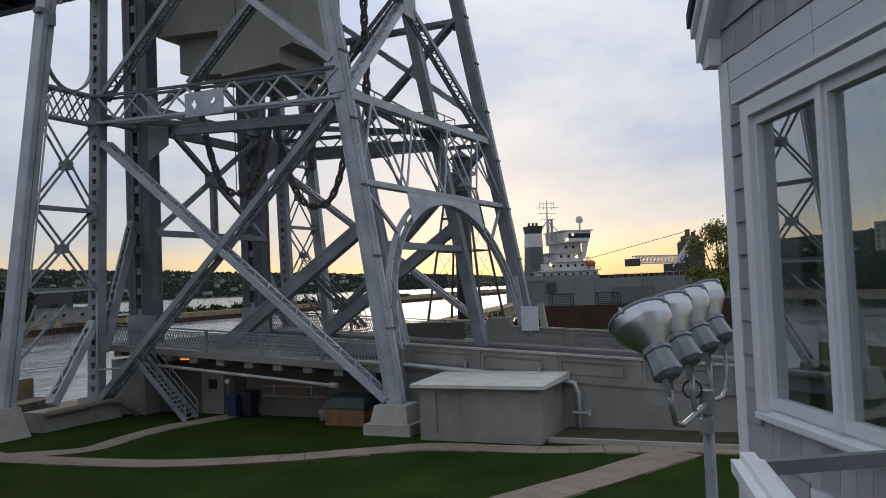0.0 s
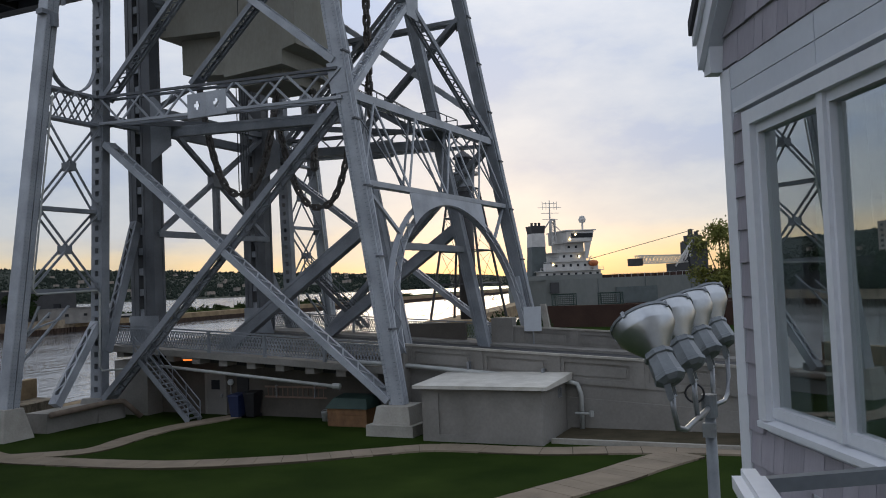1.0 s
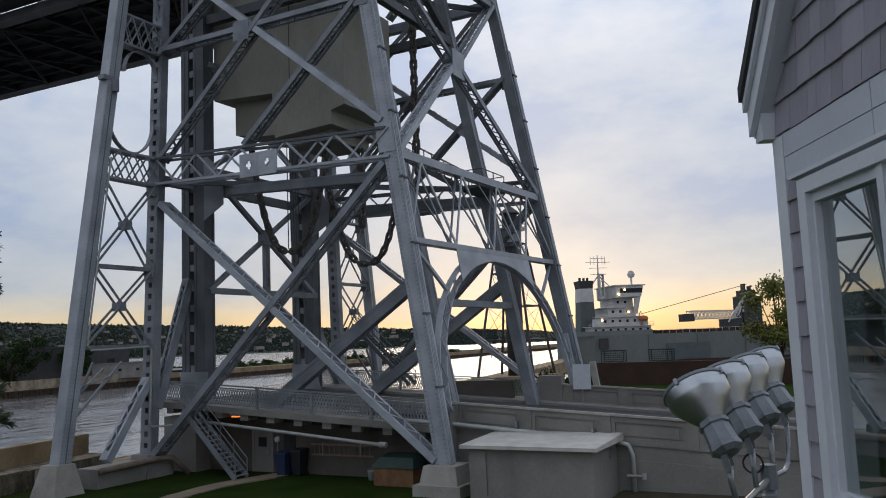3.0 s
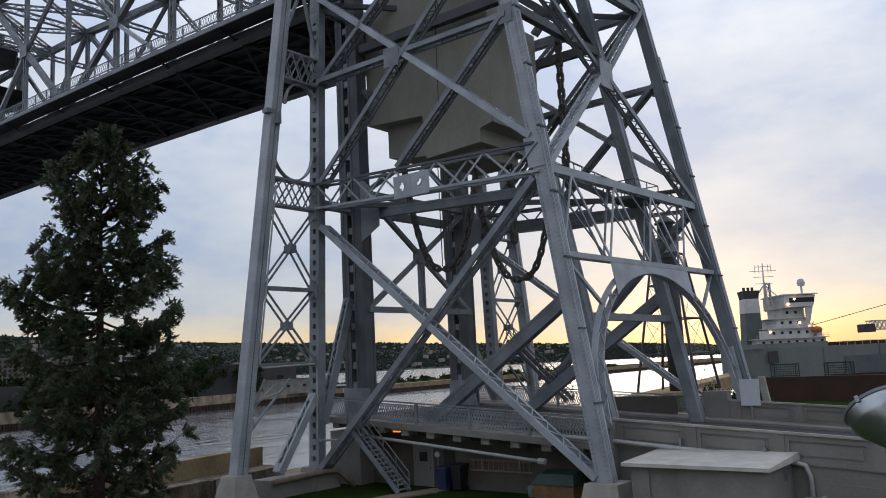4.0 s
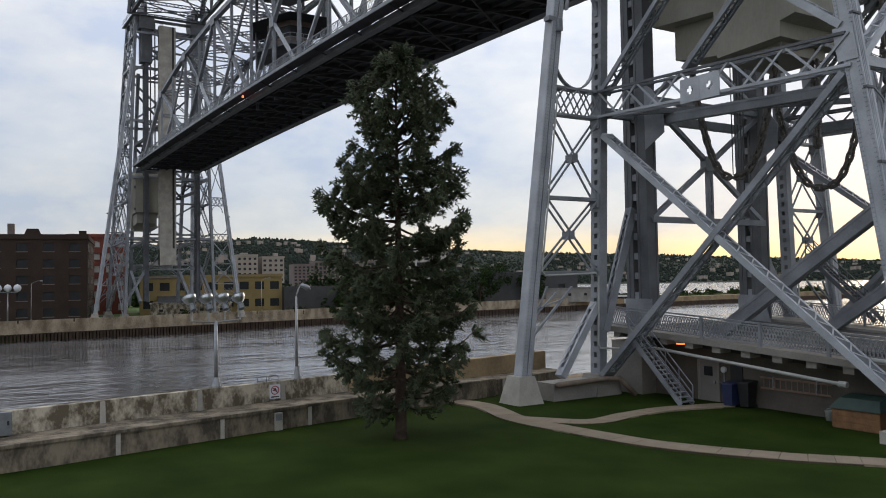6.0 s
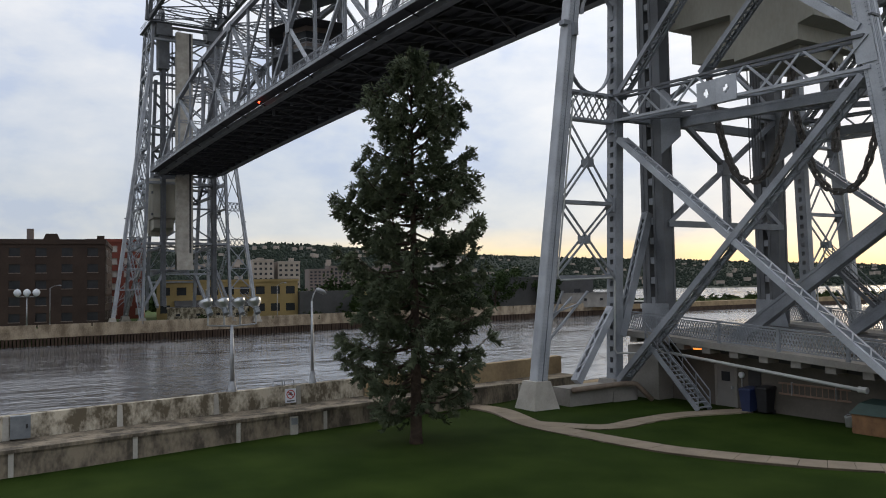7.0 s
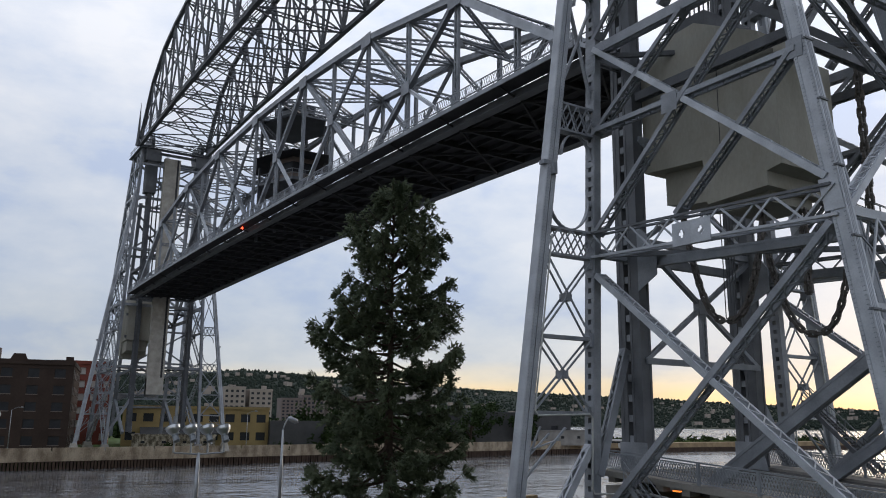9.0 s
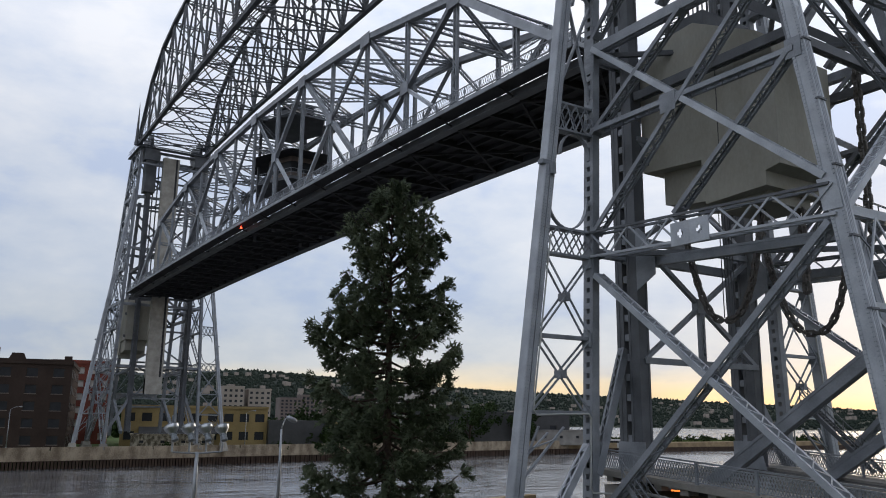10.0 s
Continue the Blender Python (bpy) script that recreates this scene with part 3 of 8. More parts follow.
            for q0, q1 in ((-0.9, 0.6),):
                a, b = LX(z + q0), LX(z + q1)
                g.hexa([(a - 0.6, LY(z + q0) - s * 0.30 - 0.02, z + q0), (a + 0.33, LY(z + q0) - s * 0.30 - 0.02, z + q0), (a + 0.33, LY(z + q0) - s * 0.30 + 0.02, z + q0), (a - 0.6, LY(z + q0) - s * 0.30 + 0.02, z + q0),
                        (b - 0.6, LY(z + q1) - s * 0.30 - 0.02, z + q1), (b + 0.33, LY(z + q1) - s * 0.30 - 0.02, z + q1), (b + 0.33, LY(z + q1) - s * 0.30 + 0.02, z + q1), (b - 0.6, LY(z + q1) - s * 0.30 + 0.02, z + q1)])
            put("gusset_plate", g, STEEL_LIT)
        # footings
        fx, fy = LX(0) - 0.15, LY(0)
        put("footing", Geo().box(fx - 1.15, fx + 1.15, fy - 1.1, fy + 1.1, -0.3, 0.48).hexa([(fx - 0.95, fy - 0.9, 0.4), (fx + 0.95, fy - 0.9, 0.4), (fx + 0.95, fy + 0.9, 0.4), (fx - 0.95, fy + 0.9, 0.4),
            (fx - 0.78, fy - 0.72, 1.25), (fx + 0.78, fy - 0.72, 1.25), (fx + 0.78, fy + 0.72, 1.25), (fx - 0.78, fy + 0.72, 1.25)]), CONCRETE_PALE, "pale stained concrete footing")
        fx, fy = XC, ymir(0.5)
        put("footing", Geo().hexa([(fx - 0.95, fy - 0.9, -0.3), (fx + 0.95, fy - 0.9, -0.3), (fx + 0.95, fy + 0.9, -0.3), (fx - 0.95, fy + 0.9, -0.3),
            (fx - 0.58, fy - 0.5, 1.45), (fx + 0.58, fy - 0.5, 1.45), (fx + 0.58, fy + 0.5, 1.45), (fx - 0.58, fy + 0.5, 1.45)]), CONCRETE_PALE, "pale stained concrete footing")
        tagged(put("rivet_row", rivets(L(1.2), L(40), -s * 0.30, (-0.30, -0.23, 0.23, 0.30), Yax), STEEL), kind="stuff")
        tagged(put("rivet_row", rivets((XC, ymir(1.4), 1.4), (XC, ymir(36), 36), 0.36, (-0.28, -0.12, 0.12, 0.28), Xax), STEEL), kind="stuff")
        for k in range(4):
            put("conduit", Geo().tube([(LX(z) + 0.42, LY(z) - s * 0.34 + 0.12 * k * s, z) for z in (1.3, 14.0, 26.0)], 0.042, 6), STEEL_LIT)
        for z in (4.6, 7.9, 11.2, 14.4, 17.7, 21.0, 24.2):
            put("conduit_clip", Geo().box(LX(z) + 0.33, LX(z) + 0.52, LY(z) - s * 0.12 - 0.3, LY(z) - s * 0.12 + 0.3, z - 0.04, z + 0.05), STEEL_SHADED)
        # foot of the canal leg
        yf = LY(0)
        put("leg_foot", Geo().hexa([(XC - 0.9, yf - 0.9, 0), (XC + 0.9, yf - 0.9, 0), (XC + 0.9, yf + 0.9, 0), (XC - 0.9, yf + 0.9, 0),
                                    (XC - 0.6, yf - 0.6, 1.2), (XC + 0.6, yf - 0.6, 1.2), (XC + 0.6, yf + 0.6, 1.2), (XC - 0.6, yf + 0.6, 1.2)]), CONCRETE)
        # pale service pipe from the wind leg over to the canal leg and down to the deck
        yw = ymir(6.85) + s * 0.4
        put("conduit", Geo().tube([(XC + 0.42, ymir(17) + s * 0.4, 17.0), (XC + 0.42, yw, 7.1), (XC + 0.42, yw + s * 0.2, 6.85), (XC + 0.42, LY(7) - s * 0.62, 6.95), (XC + 0.42, LY(7) - s * 0.42, 6.75), (XC + 0.42, LY(3) - s * 0.4, 2.9), (XC + 0.45, LY(3) - s * 0.25, 2.65), (XC + 2.2, LY(3) - s * 0.2, 2.75)], 0.055, 6), PIPE_PAINT)
        # small box and bracket high on the wind leg
        zk = 21.3
        put("lamp_box", Geo().box(XC - 0.1, XC + 0.35, ymir(zk) - s * 0.3 - 0.35, ymir(zk) - s * 0.3 + 0.35, zk - 0.1, zk + 0.15).box(XC + 0.2, XC + 0.6, ymir(zk) - 0.15, ymir(zk) + 0.15, zk - 0.7, zk), STEEL)
    # sloping prop from the near canal leg down towards its wind leg
    put("prop", lattice((XC + 0.1, out_y(1) + 2.6, 1.2), (XC + 0.1, leg_y(5) - 0.3, 5.2), 0.55, 0.42, Xax, 0.6), STEEL_LIT)
    # transverse land face: struts, arch and webs

    def G(u, z, off=0.0):
        """A point on the leaning land face, u from 0 at the near leg to 1 at the far leg."""
        y0, y1 = leg_y(z), leg_y(z, False)
        x0, x1 = land_x(z), land_x(z, False)
        return Vector((x0 + (x1 - x0) * u + off, y0 + (y1 - y0) * u, z))

    put("land_strut", Geo().bar(G(0, 11.4), G(1, 11.4), 0.55, 0.26, Xax), STEEL_LIT)
    put("land_strut", lattice(G(0, 15.7), G(1, 15.7), 0.5, 0.42, Xax, 0.5), STEEL_LIT)
    for k in range(8):
        ua, ub = k / 8, (k + 1) / 8
        if k % 2:
            ua, ub = ub, ua
        for off in (-0.18, 0.2):
            put("web_bar", Geo().bar(G(ua, 11.5, off), G(ub, 15.55, off), 0.07, 0.13, Xax), STEEL_LIT if off > 0 else STEEL)
    for k in (0, 2, 4, 6):
        put("web_rod", Geo().bar(G((k + 2) / 8, 11.5), G(k / 8, 15.5), 0.06, 0.08, Xax))
    # arch under the land strut
    aw, a0, ah = 0.47, 3.4, 7.9
    arc = [(0.5 - aw * math.cos(math.pi * k / 40), a0 + ah * math.sin(math.pi * k / 40) ** 0.9) for k in range(41)]
    arc2 = [(0.5 - (aw - 0.032) * math.cos(math.pi * k / 40), a0 + (ah - 0.42) * math.sin(math.pi * k / 40) ** 0.9) for k in range(41)]
    for row in (arc, arc2):
        put("arch_rib", Geo().ribbon([G(u, z) for u, z in row], 0.30, 0.09), STEEL_LIT)
    g2 = Geo()
    for k in range(40):
        (u0, z0), (u1, z1) = (arc[k], arc2[k + 1]) if k % 2 else (arc2[k], arc[k + 1])
        for off in (-0.17, 0.17):
            g2.bar(G(u0, z0, off), G(u1, z1, off), 0.03, 0.08, Xax)
    put("arch_lacing", g2, STEEL)
    for lo, hi in ((12, 20), (20, 28)):
        line = [G(u, z, 0.2) for u, z in arc2[lo:hi + 1]]
        g = Geo().prism(line + [G(arc2[hi][0], 11.35, 0.2), G(arc2[lo][0], 11.35, 0.2)], (0, 0, 0), (0.04, 0, 0))
        put("spandrel_plate", g, STEEL_LIT)
    for u, s in ((0, 1), (1, -1)):
        put("land_knee", Geo().bar(G(u + s * 0.02, 11.2), G(u + s * 0.17, 9.0), 0.16, 0.16, Xax), STEEL_LIT)
        put("arch_plate", Geo().bar(G(u + s * 0.02, 1.2), G(u + s * 0.02, 6.8), 0.34, 0.42, Xax), STEEL_LIT)
    # K braces above on the land face
    for z0, z1, z2 in ((15.9, 22.6, 29.2), (29.3, 35.0, 41.0), (41.0, 46.4, 52.0), (52.0, 56.8, 61.8)):
        for u, s in ((0, 1), (1, -1)):
            # skylight painted in: the near-side brace has the lighter copy of the paint
            put("land_brace", lattice(G(u + s * 0.015, z0), G(0.5 - s * 0.015, z1), 0.7, 0.32, Xax, 0.5), STEEL_LIT if s > 0 else STEEL)
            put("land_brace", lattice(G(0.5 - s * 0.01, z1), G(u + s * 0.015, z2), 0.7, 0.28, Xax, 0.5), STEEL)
        m = G(0.5, z1, 0.38)
        put("gusset_plate", Geo().box(m.x - 0.02, m.x + 0.02, m.y - 0.75, m.y + 0.75, m.z - 0.8, m.z + 0.8), STEEL_LIT)
        put("land_strut", lattice(G(0, z2), G(1, z2), 0.5, 0.5, Xax, 0.6))
    # canal face struts above the road
    for z in (16.4, 28.9, 40.5, 51.5, 61.5):
        put("canal_strut", lattice((XC, leg_y(z), z), (XC, leg_y(z, False), z), 0.5, 0.5, Xax, 0.6))
    # horizontal bracing at the first strut
    for z in (16.2, 28.9, 40.6):
        put("plan_brace", lattice((XC + 0.5, leg_y(z), z), (land_x(z, False), leg_y(z, False), z), 0.3, 0.24, (0, 0, 1), 0.5), STEEL_SHADED)
        put("plan_brace", lattice((XC + 0.5, leg_y(z, False), z), (land_x(z), leg_y(z), z), 0.3, 0.24, (0, 0, 1), 0.5), STEEL_SHADED)
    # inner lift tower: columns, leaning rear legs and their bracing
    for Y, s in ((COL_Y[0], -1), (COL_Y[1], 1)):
        # inner columns and bracing: the tower's inner shade is in their darker colour
        put("lift_column", solid((COL_X - 0.55, Y, 3.6), (COL_X - 0.55, Y, TOP - 2), 0.8, 0.42, Yax), STEEL_SHADED)
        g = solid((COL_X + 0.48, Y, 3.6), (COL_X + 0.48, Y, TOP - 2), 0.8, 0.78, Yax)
        put("lift_column", g, STEEL_SHADED)
        g = Geo()
        for k in range(48):
            g.box(COL_X - 0.34, COL_X + 0.1, Y - 0.36, Y + 0.36, 4.2 + k * 1.18, 4.2 + k * 1.18 + 0.4)
        for b_ in g.bars():
            put("batten", b_, STEEL)
        for k in (-1, 1):
            put("guide_rail", Geo().bar((COL_X - 0.9, Y + 0.3 * k, 3.6), (COL_X - 0.9, Y + 0.3 * k, TOP - 2), 0.1, 0.16, Yax), STEEL_SHADED)
        put("flared_foot", Geo().prism([(COL_X - 1.0, Y, 3.4), (COL_X + 1.5, Y, 3.4), (COL_X + 1.15, Y, 4.6), (COL_X + 1.1, Y, 5.4), (COL_X - 1.0, Y, 5.4)], (0, -0.47, 0), (0, -0.42, 0)), STEEL)
        put("gusset_plate", Geo().prism([(COL_X + 0.9, Y, 14.2), (COL_X + 2.4, Y, 15.0), (COL_X + 2.4, Y, 16.4), (COL_X + 1.6, Y, 17.6), (COL_X + 0.9, Y, 18.2)], (0, -0.45, 0), (0, -0.41, 0)), STEEL)
        put("rear_leg", solid((inner_x(2.5), Y, 2.5), (inner_x(52), Y, 52), 0.6, 0.62, Yax), STEEL)
        put("inner_strut", solid((COL_X + 1, Y, 15.9), (inner_x(15.5), Y, 15.3), 0.45, 0.5, Yax), STEEL)
        put("inner_brace", solid((inner_x(10.0), Y, 10.0), (-30.0, Y, 3.3), 0.5, 0.62, Yax), STEEL)
        put("inner_strut", lattice((COL_X + 1, Y, 26.5), (inner_x(26.5), Y, 26.5), 0.5, 0.55, Yax, 0.6), STEEL_SHADED)
        put("inner_brace", lattice((COL_X + 1, Y, 36.5), (inner_x(27), Y, 27), 0.5, 0.5, Yax, 0.6), STEEL_SHADED)
        put("inner_strut", lattice((COL_X + 1, Y, 37.0), (inner_x(37), Y, 37), 0.5, 0.55, Yax, 0.6), STEEL_SHADED)
        # diagonal prop from the column towards the canal leg
        put("column_prop", lattice((COL_X - 0.5, Y - 0.3, 10.8), (XC + 0.2, leg_y(3.6, s < 0) - s * 0.2, 3.6), 0.5, 0.5, Xax, 0.5), STEEL)
    for X, zs in ((COL_X + 0.8, (10.1, 17.3, 23.8)), (COL_X + 0.8, (49, 55.5, 60))):
        for z in zs:
            put("column_strut", Geo().bar((X, COL_Y[0], z), (X, COL_Y[1], z), 0.4, 0.35, Xax), STEEL)
        for z0, z1 in zip(zs, zs[1:]):
            put("column_brace", lattice((X, COL_Y[0], z0), (X, COL_Y[1], z1), 0.3, 0.26, Xax, 0.45), STEEL)
            put("column_brace", lattice((X, COL_Y[1], z0), (X, COL_Y[0], z1), 0.3, 0.26, Xax, 0.45), STEEL)
            zm = (z0 + z1) / 2
            put("gusset_plate", Geo().box(X - 0.24, X + 0.24, (COL_Y[0] + COL_Y[1]) / 2 - 0.5, (COL_Y[0] + COL_Y[1]) / 2 + 0.5, zm - 0.45, zm + 0.45), STEEL)
    for k in range(5):
        put("hoist_rope", Geo().tube([(COL_X + 1.6 + 0.14 * k, 42.6 + 0.1 * k, 13.0 + 0.5 * (k % 3)), (COL_X + 1.6 + 0.14 * k, 42.6 + 0.1 * k, TOP)], 0.035, 5), STEEL_SHADED)
    put("hanger", lattice((COL_X + 0.8, 41.3, 13.4), (COL_X + 0.8, 41.3, 10.1), 0.42, 0.3, Yax, 0.45), STEEL)
    put("rear_strut", lattice((inner_x(8.6), COL_Y[0], 8.6), (inner_x(8.6), COL_Y[1], 8.6), 0.4, 0.36, Xax, 0.5), STEEL)
    for z in (26.0, 37.0):
        put("rear_strut", lattice((inner_x(z), COL_Y[0], z), (inner_x(z), COL_Y[1], z), 0.45, 0.5, Xax, 0.6), STEEL_SHADED)
        put("rear_brace", lattice((inner_x(z), COL_Y[0], z), (inner_x(z + 10.5), COL_Y[1], z + 10.5), 0.4, 0.36, Xax, 0.5), STEEL_SHADED)
        put("rear_brace", lattice((inner_x(z), COL_Y[1], z), (inner_x(z + 10.5), COL_Y[0], z + 10.5), 0.4, 0.36, Xax, 0.5), STEEL_SHADED)
    # catwalk stair inside the tower
    g, rail = Geo(), Geo()
    p0, p1 = Vector((-30.5, 44.0, 21.5)), Vector((-21.0, 44.0, 15.6))
    for k in range(26):
        p = p0.lerp(p1, k / 25)
        g.box(p.x - 0.16, p.x + 0.16, p.y - 0.45, p.y + 0.45, p.z - 0.03, p.z + 0.02)
    for yo in (-0.5, 0.5):
        g.bar(p0 + Vector((0, yo, -0.12)), p1 + Vector((0, yo, -0.12)), 0.06, 0.3, Yax)
        for h in (0.55, 1.05):
            rail.bar(p0 + Vector((0, yo, h)), p1 + Vector((0, yo, h)), 0.05, 0.05, Yax)
        for k in range(8):
            p = p0.lerp(p1, k / 7) + Vector((0, yo, 0))
            rail.bar(p, p + Vector((0, 0, 1.05)), 0.05, 0.05, Yax)
    g.box(-21.4, -19.6, 43.0, 46.2, 15.5, 15.6)
    for x, y in ((-19.6, 43.0), (-19.6, 44.6), (-19.6, 46.2), (-21.4, 46.2), (-20.5, 43.0)):
        rail.bar((x, y, 15.5), (x, y, 16.6), 0.05, 0.05, Yax)
    for h in (16.05, 16.6):
        rail.bar((-19.6, 43.0, h), (-19.6, 46.2, h), 0.05, 0.05, Xax)
        rail.bar((-21.4, 46.2, h), (-19.6, 46.2, h), 0.05, 0.05, Yax)
        rail.bar((-21.4, 43.0, h), (-19.6, 43.0, h), 0.05, 0.05, Yax)
    put("catwalk_stair", g, STEEL_SHADED)
    put("catwalk_railing", rail, STEEL_SHADED)
    # head of the tower: sheave house frame
    g = Geo()
    for x0, x1 in ((XC - 1.5, -25.5),):
        g.box(x0, x1, YN + 1.0, YN + 2.2, TOP, TOP + 0.2).box(x0, x1, YF - 2.2, YF - 1.0, TOP, TOP + 0.2)
        g.box(x0, x0 + 1.2, YN + 2.2, YF - 2.2, TOP, TOP + 0.2).box(x1 - 1.2, x1, YN + 2.2, YF - 2.2, TOP, TOP + 0.2)
    put("head_platform", g, STEEL_SHADED)
    for Y in COL_Y:
        put("sheave_box", Geo().box(COL_X - 1.5, COL_X + 2.2, Y - 1.5, Y + 1.5, TOP - 2.6, TOP - 0.1), STEEL_SHADED)
        put("sheave_girder", Geo().box(COL_X - 1.2, COL_X + 1.2, Y - 1.1, Y + 1.1, TOP - 9.5, TOP - 2.6), STEEL_SHADED)
    g = Geo()
    for Y in COL_Y:
        for x in (-33.5, -29.8):
            g.lathe((x, Y - 0.35, TOP + 1.9), (0, 1, 0), [(0, 0.3), (0, 1.9), (0.12, 1.95), (0.35, 1.8), (0.58, 1.95), (0.7, 1.9), (0.7, 0.3)], 24)
    put("sheaves", g, STEEL_SHADED)
    g = Geo()
    for Y in (YN + 1.1, YF - 1.1):
        for h in (0.9, 1.4):
            g.bar((XC - 1.4, Y, TOP + h), (-25.6, Y, TOP + h), 0.06, 0.06, Yax)
        for k in range(8):
            x = XC - 1.4 + k * 1.37
            g.bar((x, Y, TOP + 0.3), (x, Y, TOP + 1.4), 0.06, 0.06, Yax)
    put("head_railing", g, STEEL)
    return t


tower = bridge_tower()
far_tower = copy_thing(tower, Matrix.Translation((2 * XMID - XC, YM, 0)) @ Matrix.Rotation(math.pi, 4, "Z"))


def counterweight():
    t = thing("counterweight", "huge grey concrete lift counterweight hanging inside the tower", "counterweight", group="counterweights", at=(-31.2, 38.5, 0))
    x0, x1, y0, y1, z0, z1 = -3.5, 6.1, -1.5, 3.6, 18.8, 29.3
    # main block: stepped underside, chamfered shoulders
    g = Geo().prism([(x0, 0, z0 + 3.0), (x0, 0, z1 - 0.4), (x0 + 0.6, 0, z1 + 0.6), (x0 + 4.4, 0, z1 + 0.9), (x1 - 0.9, 0, z1 - 1.4), (x1 - 0.7, 0, z1 - 2.4), (x1, 0, z1 - 2.8),
                     (x1, 0, z0 + 1.2), (x1 - 0.9, 0, z0 + 1.0), (x1 - 0.9, 0, z0 + 0.2), (x0 + 4.7, 0, z0), (x0 + 4.5, 0, z0 + 2.7)], (0, y0, 0), (0, y1, 0))
    part("block", g, CONCRETE_WEIGHT, t)
    part("pocket_block", Geo().prism([(x0 + 0.9, 0, z0 + 0.9), (x0 + 0.9, 0, z0 + 3.2), (x0 + 4.6, 0, z0 + 3.2), (x0 + 4.6, 0, z0 + 0.4), (x0 + 2.6, 0, z0 + 0.6)], (0, y0 + 0.9, 0), (0, y1 - 0.3, 0)), CONCRETE_WEIGHT, t)
    part("step_block", Geo().box(x0 + 5.0, x1 - 1.4, y0 + 0.8, y1 - 0.5, z0 - 0.45, z0 + 0.2), CONCRETE_WEIGHT, t)
    part("joint", Geo().bar((2.3, y0 - 0.004, z0 + 3.2), (2.35, y0 - 0.004, z1 - 1.6), 0.01, 0.05, (0, 1, 0)), INK, t, "dark vertical crack")
    for y in (-0.9, 0, 0.9):
        for k in range(3):
            part("cable", Geo().tube([(0.4 * k - 0.6, y, z1 - 0.3), (0.4 * k - 0.6, y, TOP + 1)], 0.05, 5), STEEL_SHADED, t)
    part("lift_beam", Geo().box(-1.6, 1.4, y0 + 0.4, y1 - 0.4, z1 - 0.1, z1 + 1.7), STEEL_SHADED, t)
    for y in (y0 - 0.1, y1 + 0.1):
        for z in (z0 + 3.4, z1 - 2.6):
            part("guide_shoe", Geo().box(x0 + 0.1, x0 + 0.5, y - 0.25, y + 0.25, z, z + 0.5), STEEL_SHADED, t)
    return t


weight = counterweight()
copy_thing(weight, Matrix.Translation((2 * XMID + 31.2, 38.5, 0)) @ Matrix.Rotation(math.pi, 4, "Z"))
shaft = thing("guide_shaft", "tall pale concrete shaft with a dark slot inside the far tower", "shaft", at=(-171.0, 40.5, 0))
part("slab", Geo().box(-0.6, 0.6, -1.7, 1.6, 10.9, 60).box(-0.62, 0.62, -1.7, 1.6, 10.9, 14.2), CONCRETE_PALE, shaft)
part("slot", Geo().box(0.6, 0.62, 0.85, 1.25, 14.3, 60), INK, shaft)
for zz in (30.0, 58.0):
    part("bracket", Geo().box(-0.3, 0.3, -6.0, 6.0, zz, zz + 0.4), STEEL, shaft)


def chain(path, link, name_label):
    """A hanging chain of oval links along a curve."""
    pts = [Vector(p) for p in path]
    t = thing("balance_chain", name_label, "chain", group="balance chains", at=pts[0])
    acc, g, turn = 0.0, Geo(), 0
    pos, i, left = pts[0].copy(), 0, link
    stops = [pts[0]]
    for a, b in zip(pts, pts[1:]):
        seg = (b - a).length
        while acc + seg >= link:
            r = (link - acc) / seg
            a = a.lerp(b, r)
            stops.append(a.copy())
            seg = (b - a).length
            acc = 0.0
        acc += seg
    for a, b in zip(stops, stops[1:]):
        d = (b - a).normalized()
        u = d.orthogonal().normalized() if abs(d.y) > 0.99 else d.cross(Vector((0, 1, 0))).normalized()
        w = Vector((0, 1, 0)) if turn % 2 else u
        turn += 1
        hw, hl = link * 0.30, link * 0.62
        m = (a + b) / 2
        ring = [m + d * (hl * sy) + w * (hw * sx) for sx, sy in ((-0.7, -1), (0.7, -1), (1, -0.6), (1, 0.6), (0.7, 1), (-0.7, 1), (-1, 0.6), (-1, -0.6))]
        for p, q in zip(ring, ring[1:] + ring[:1]):
            g.bar(p - pts[0], q - pts[0], link * 0.34, link * 0.34, d.cross(w))
    part("chain_run", g, CHAIN_M, t)
    return t


def hang(x0, z0, x1, z1, y, low, n=24):
    """Points of a slack loop between two hanging points, sagging to the height low."""
    rows = []
    for k in range(n + 1):
        u = k / n
        x = x0 + (x1 - x0) * u
        sag = (abs(2 * u - 1)) ** 2.6
        zt = z0 + (z1 - z0) * u
        rows.append((x, y, low + (zt - low) * sag))
    return rows


chain(hang(-33.6, 19.5, -27.6, 19.5, 39.0, 12.3), 0.46, "heavy rust-brown chain looping below the counterweight")
chain(hang(-31.4, 17.5, -25.4, 19.5, 44.0, 11.7), 0.46, "heavy rust-brown chain looping inside the tower")
chain([(-26.6, 40.8, 36.0), (-26.6, 40.8, 13.2)], 0.52, "rust-brown chain hanging straight beside the counterweight")
chain([(-24.5, 44.0, 40.0), (-24.5, 44.0, 17.0)], 0.52, "rust-brown chain hanging straight in the tower")


# ---- the raised lift span ----
X0, X1 = -37.4, 2 * XMID + 37.4
SY0, SY1 = 35.6, 46.3
NP = 16
PANEL = (X1 - X0) / NP


def span_z(x):
    u = (x - XMID) / ((X0 - X1) / 2)
    return 30.65 + 0.85 * (1 - u * u)


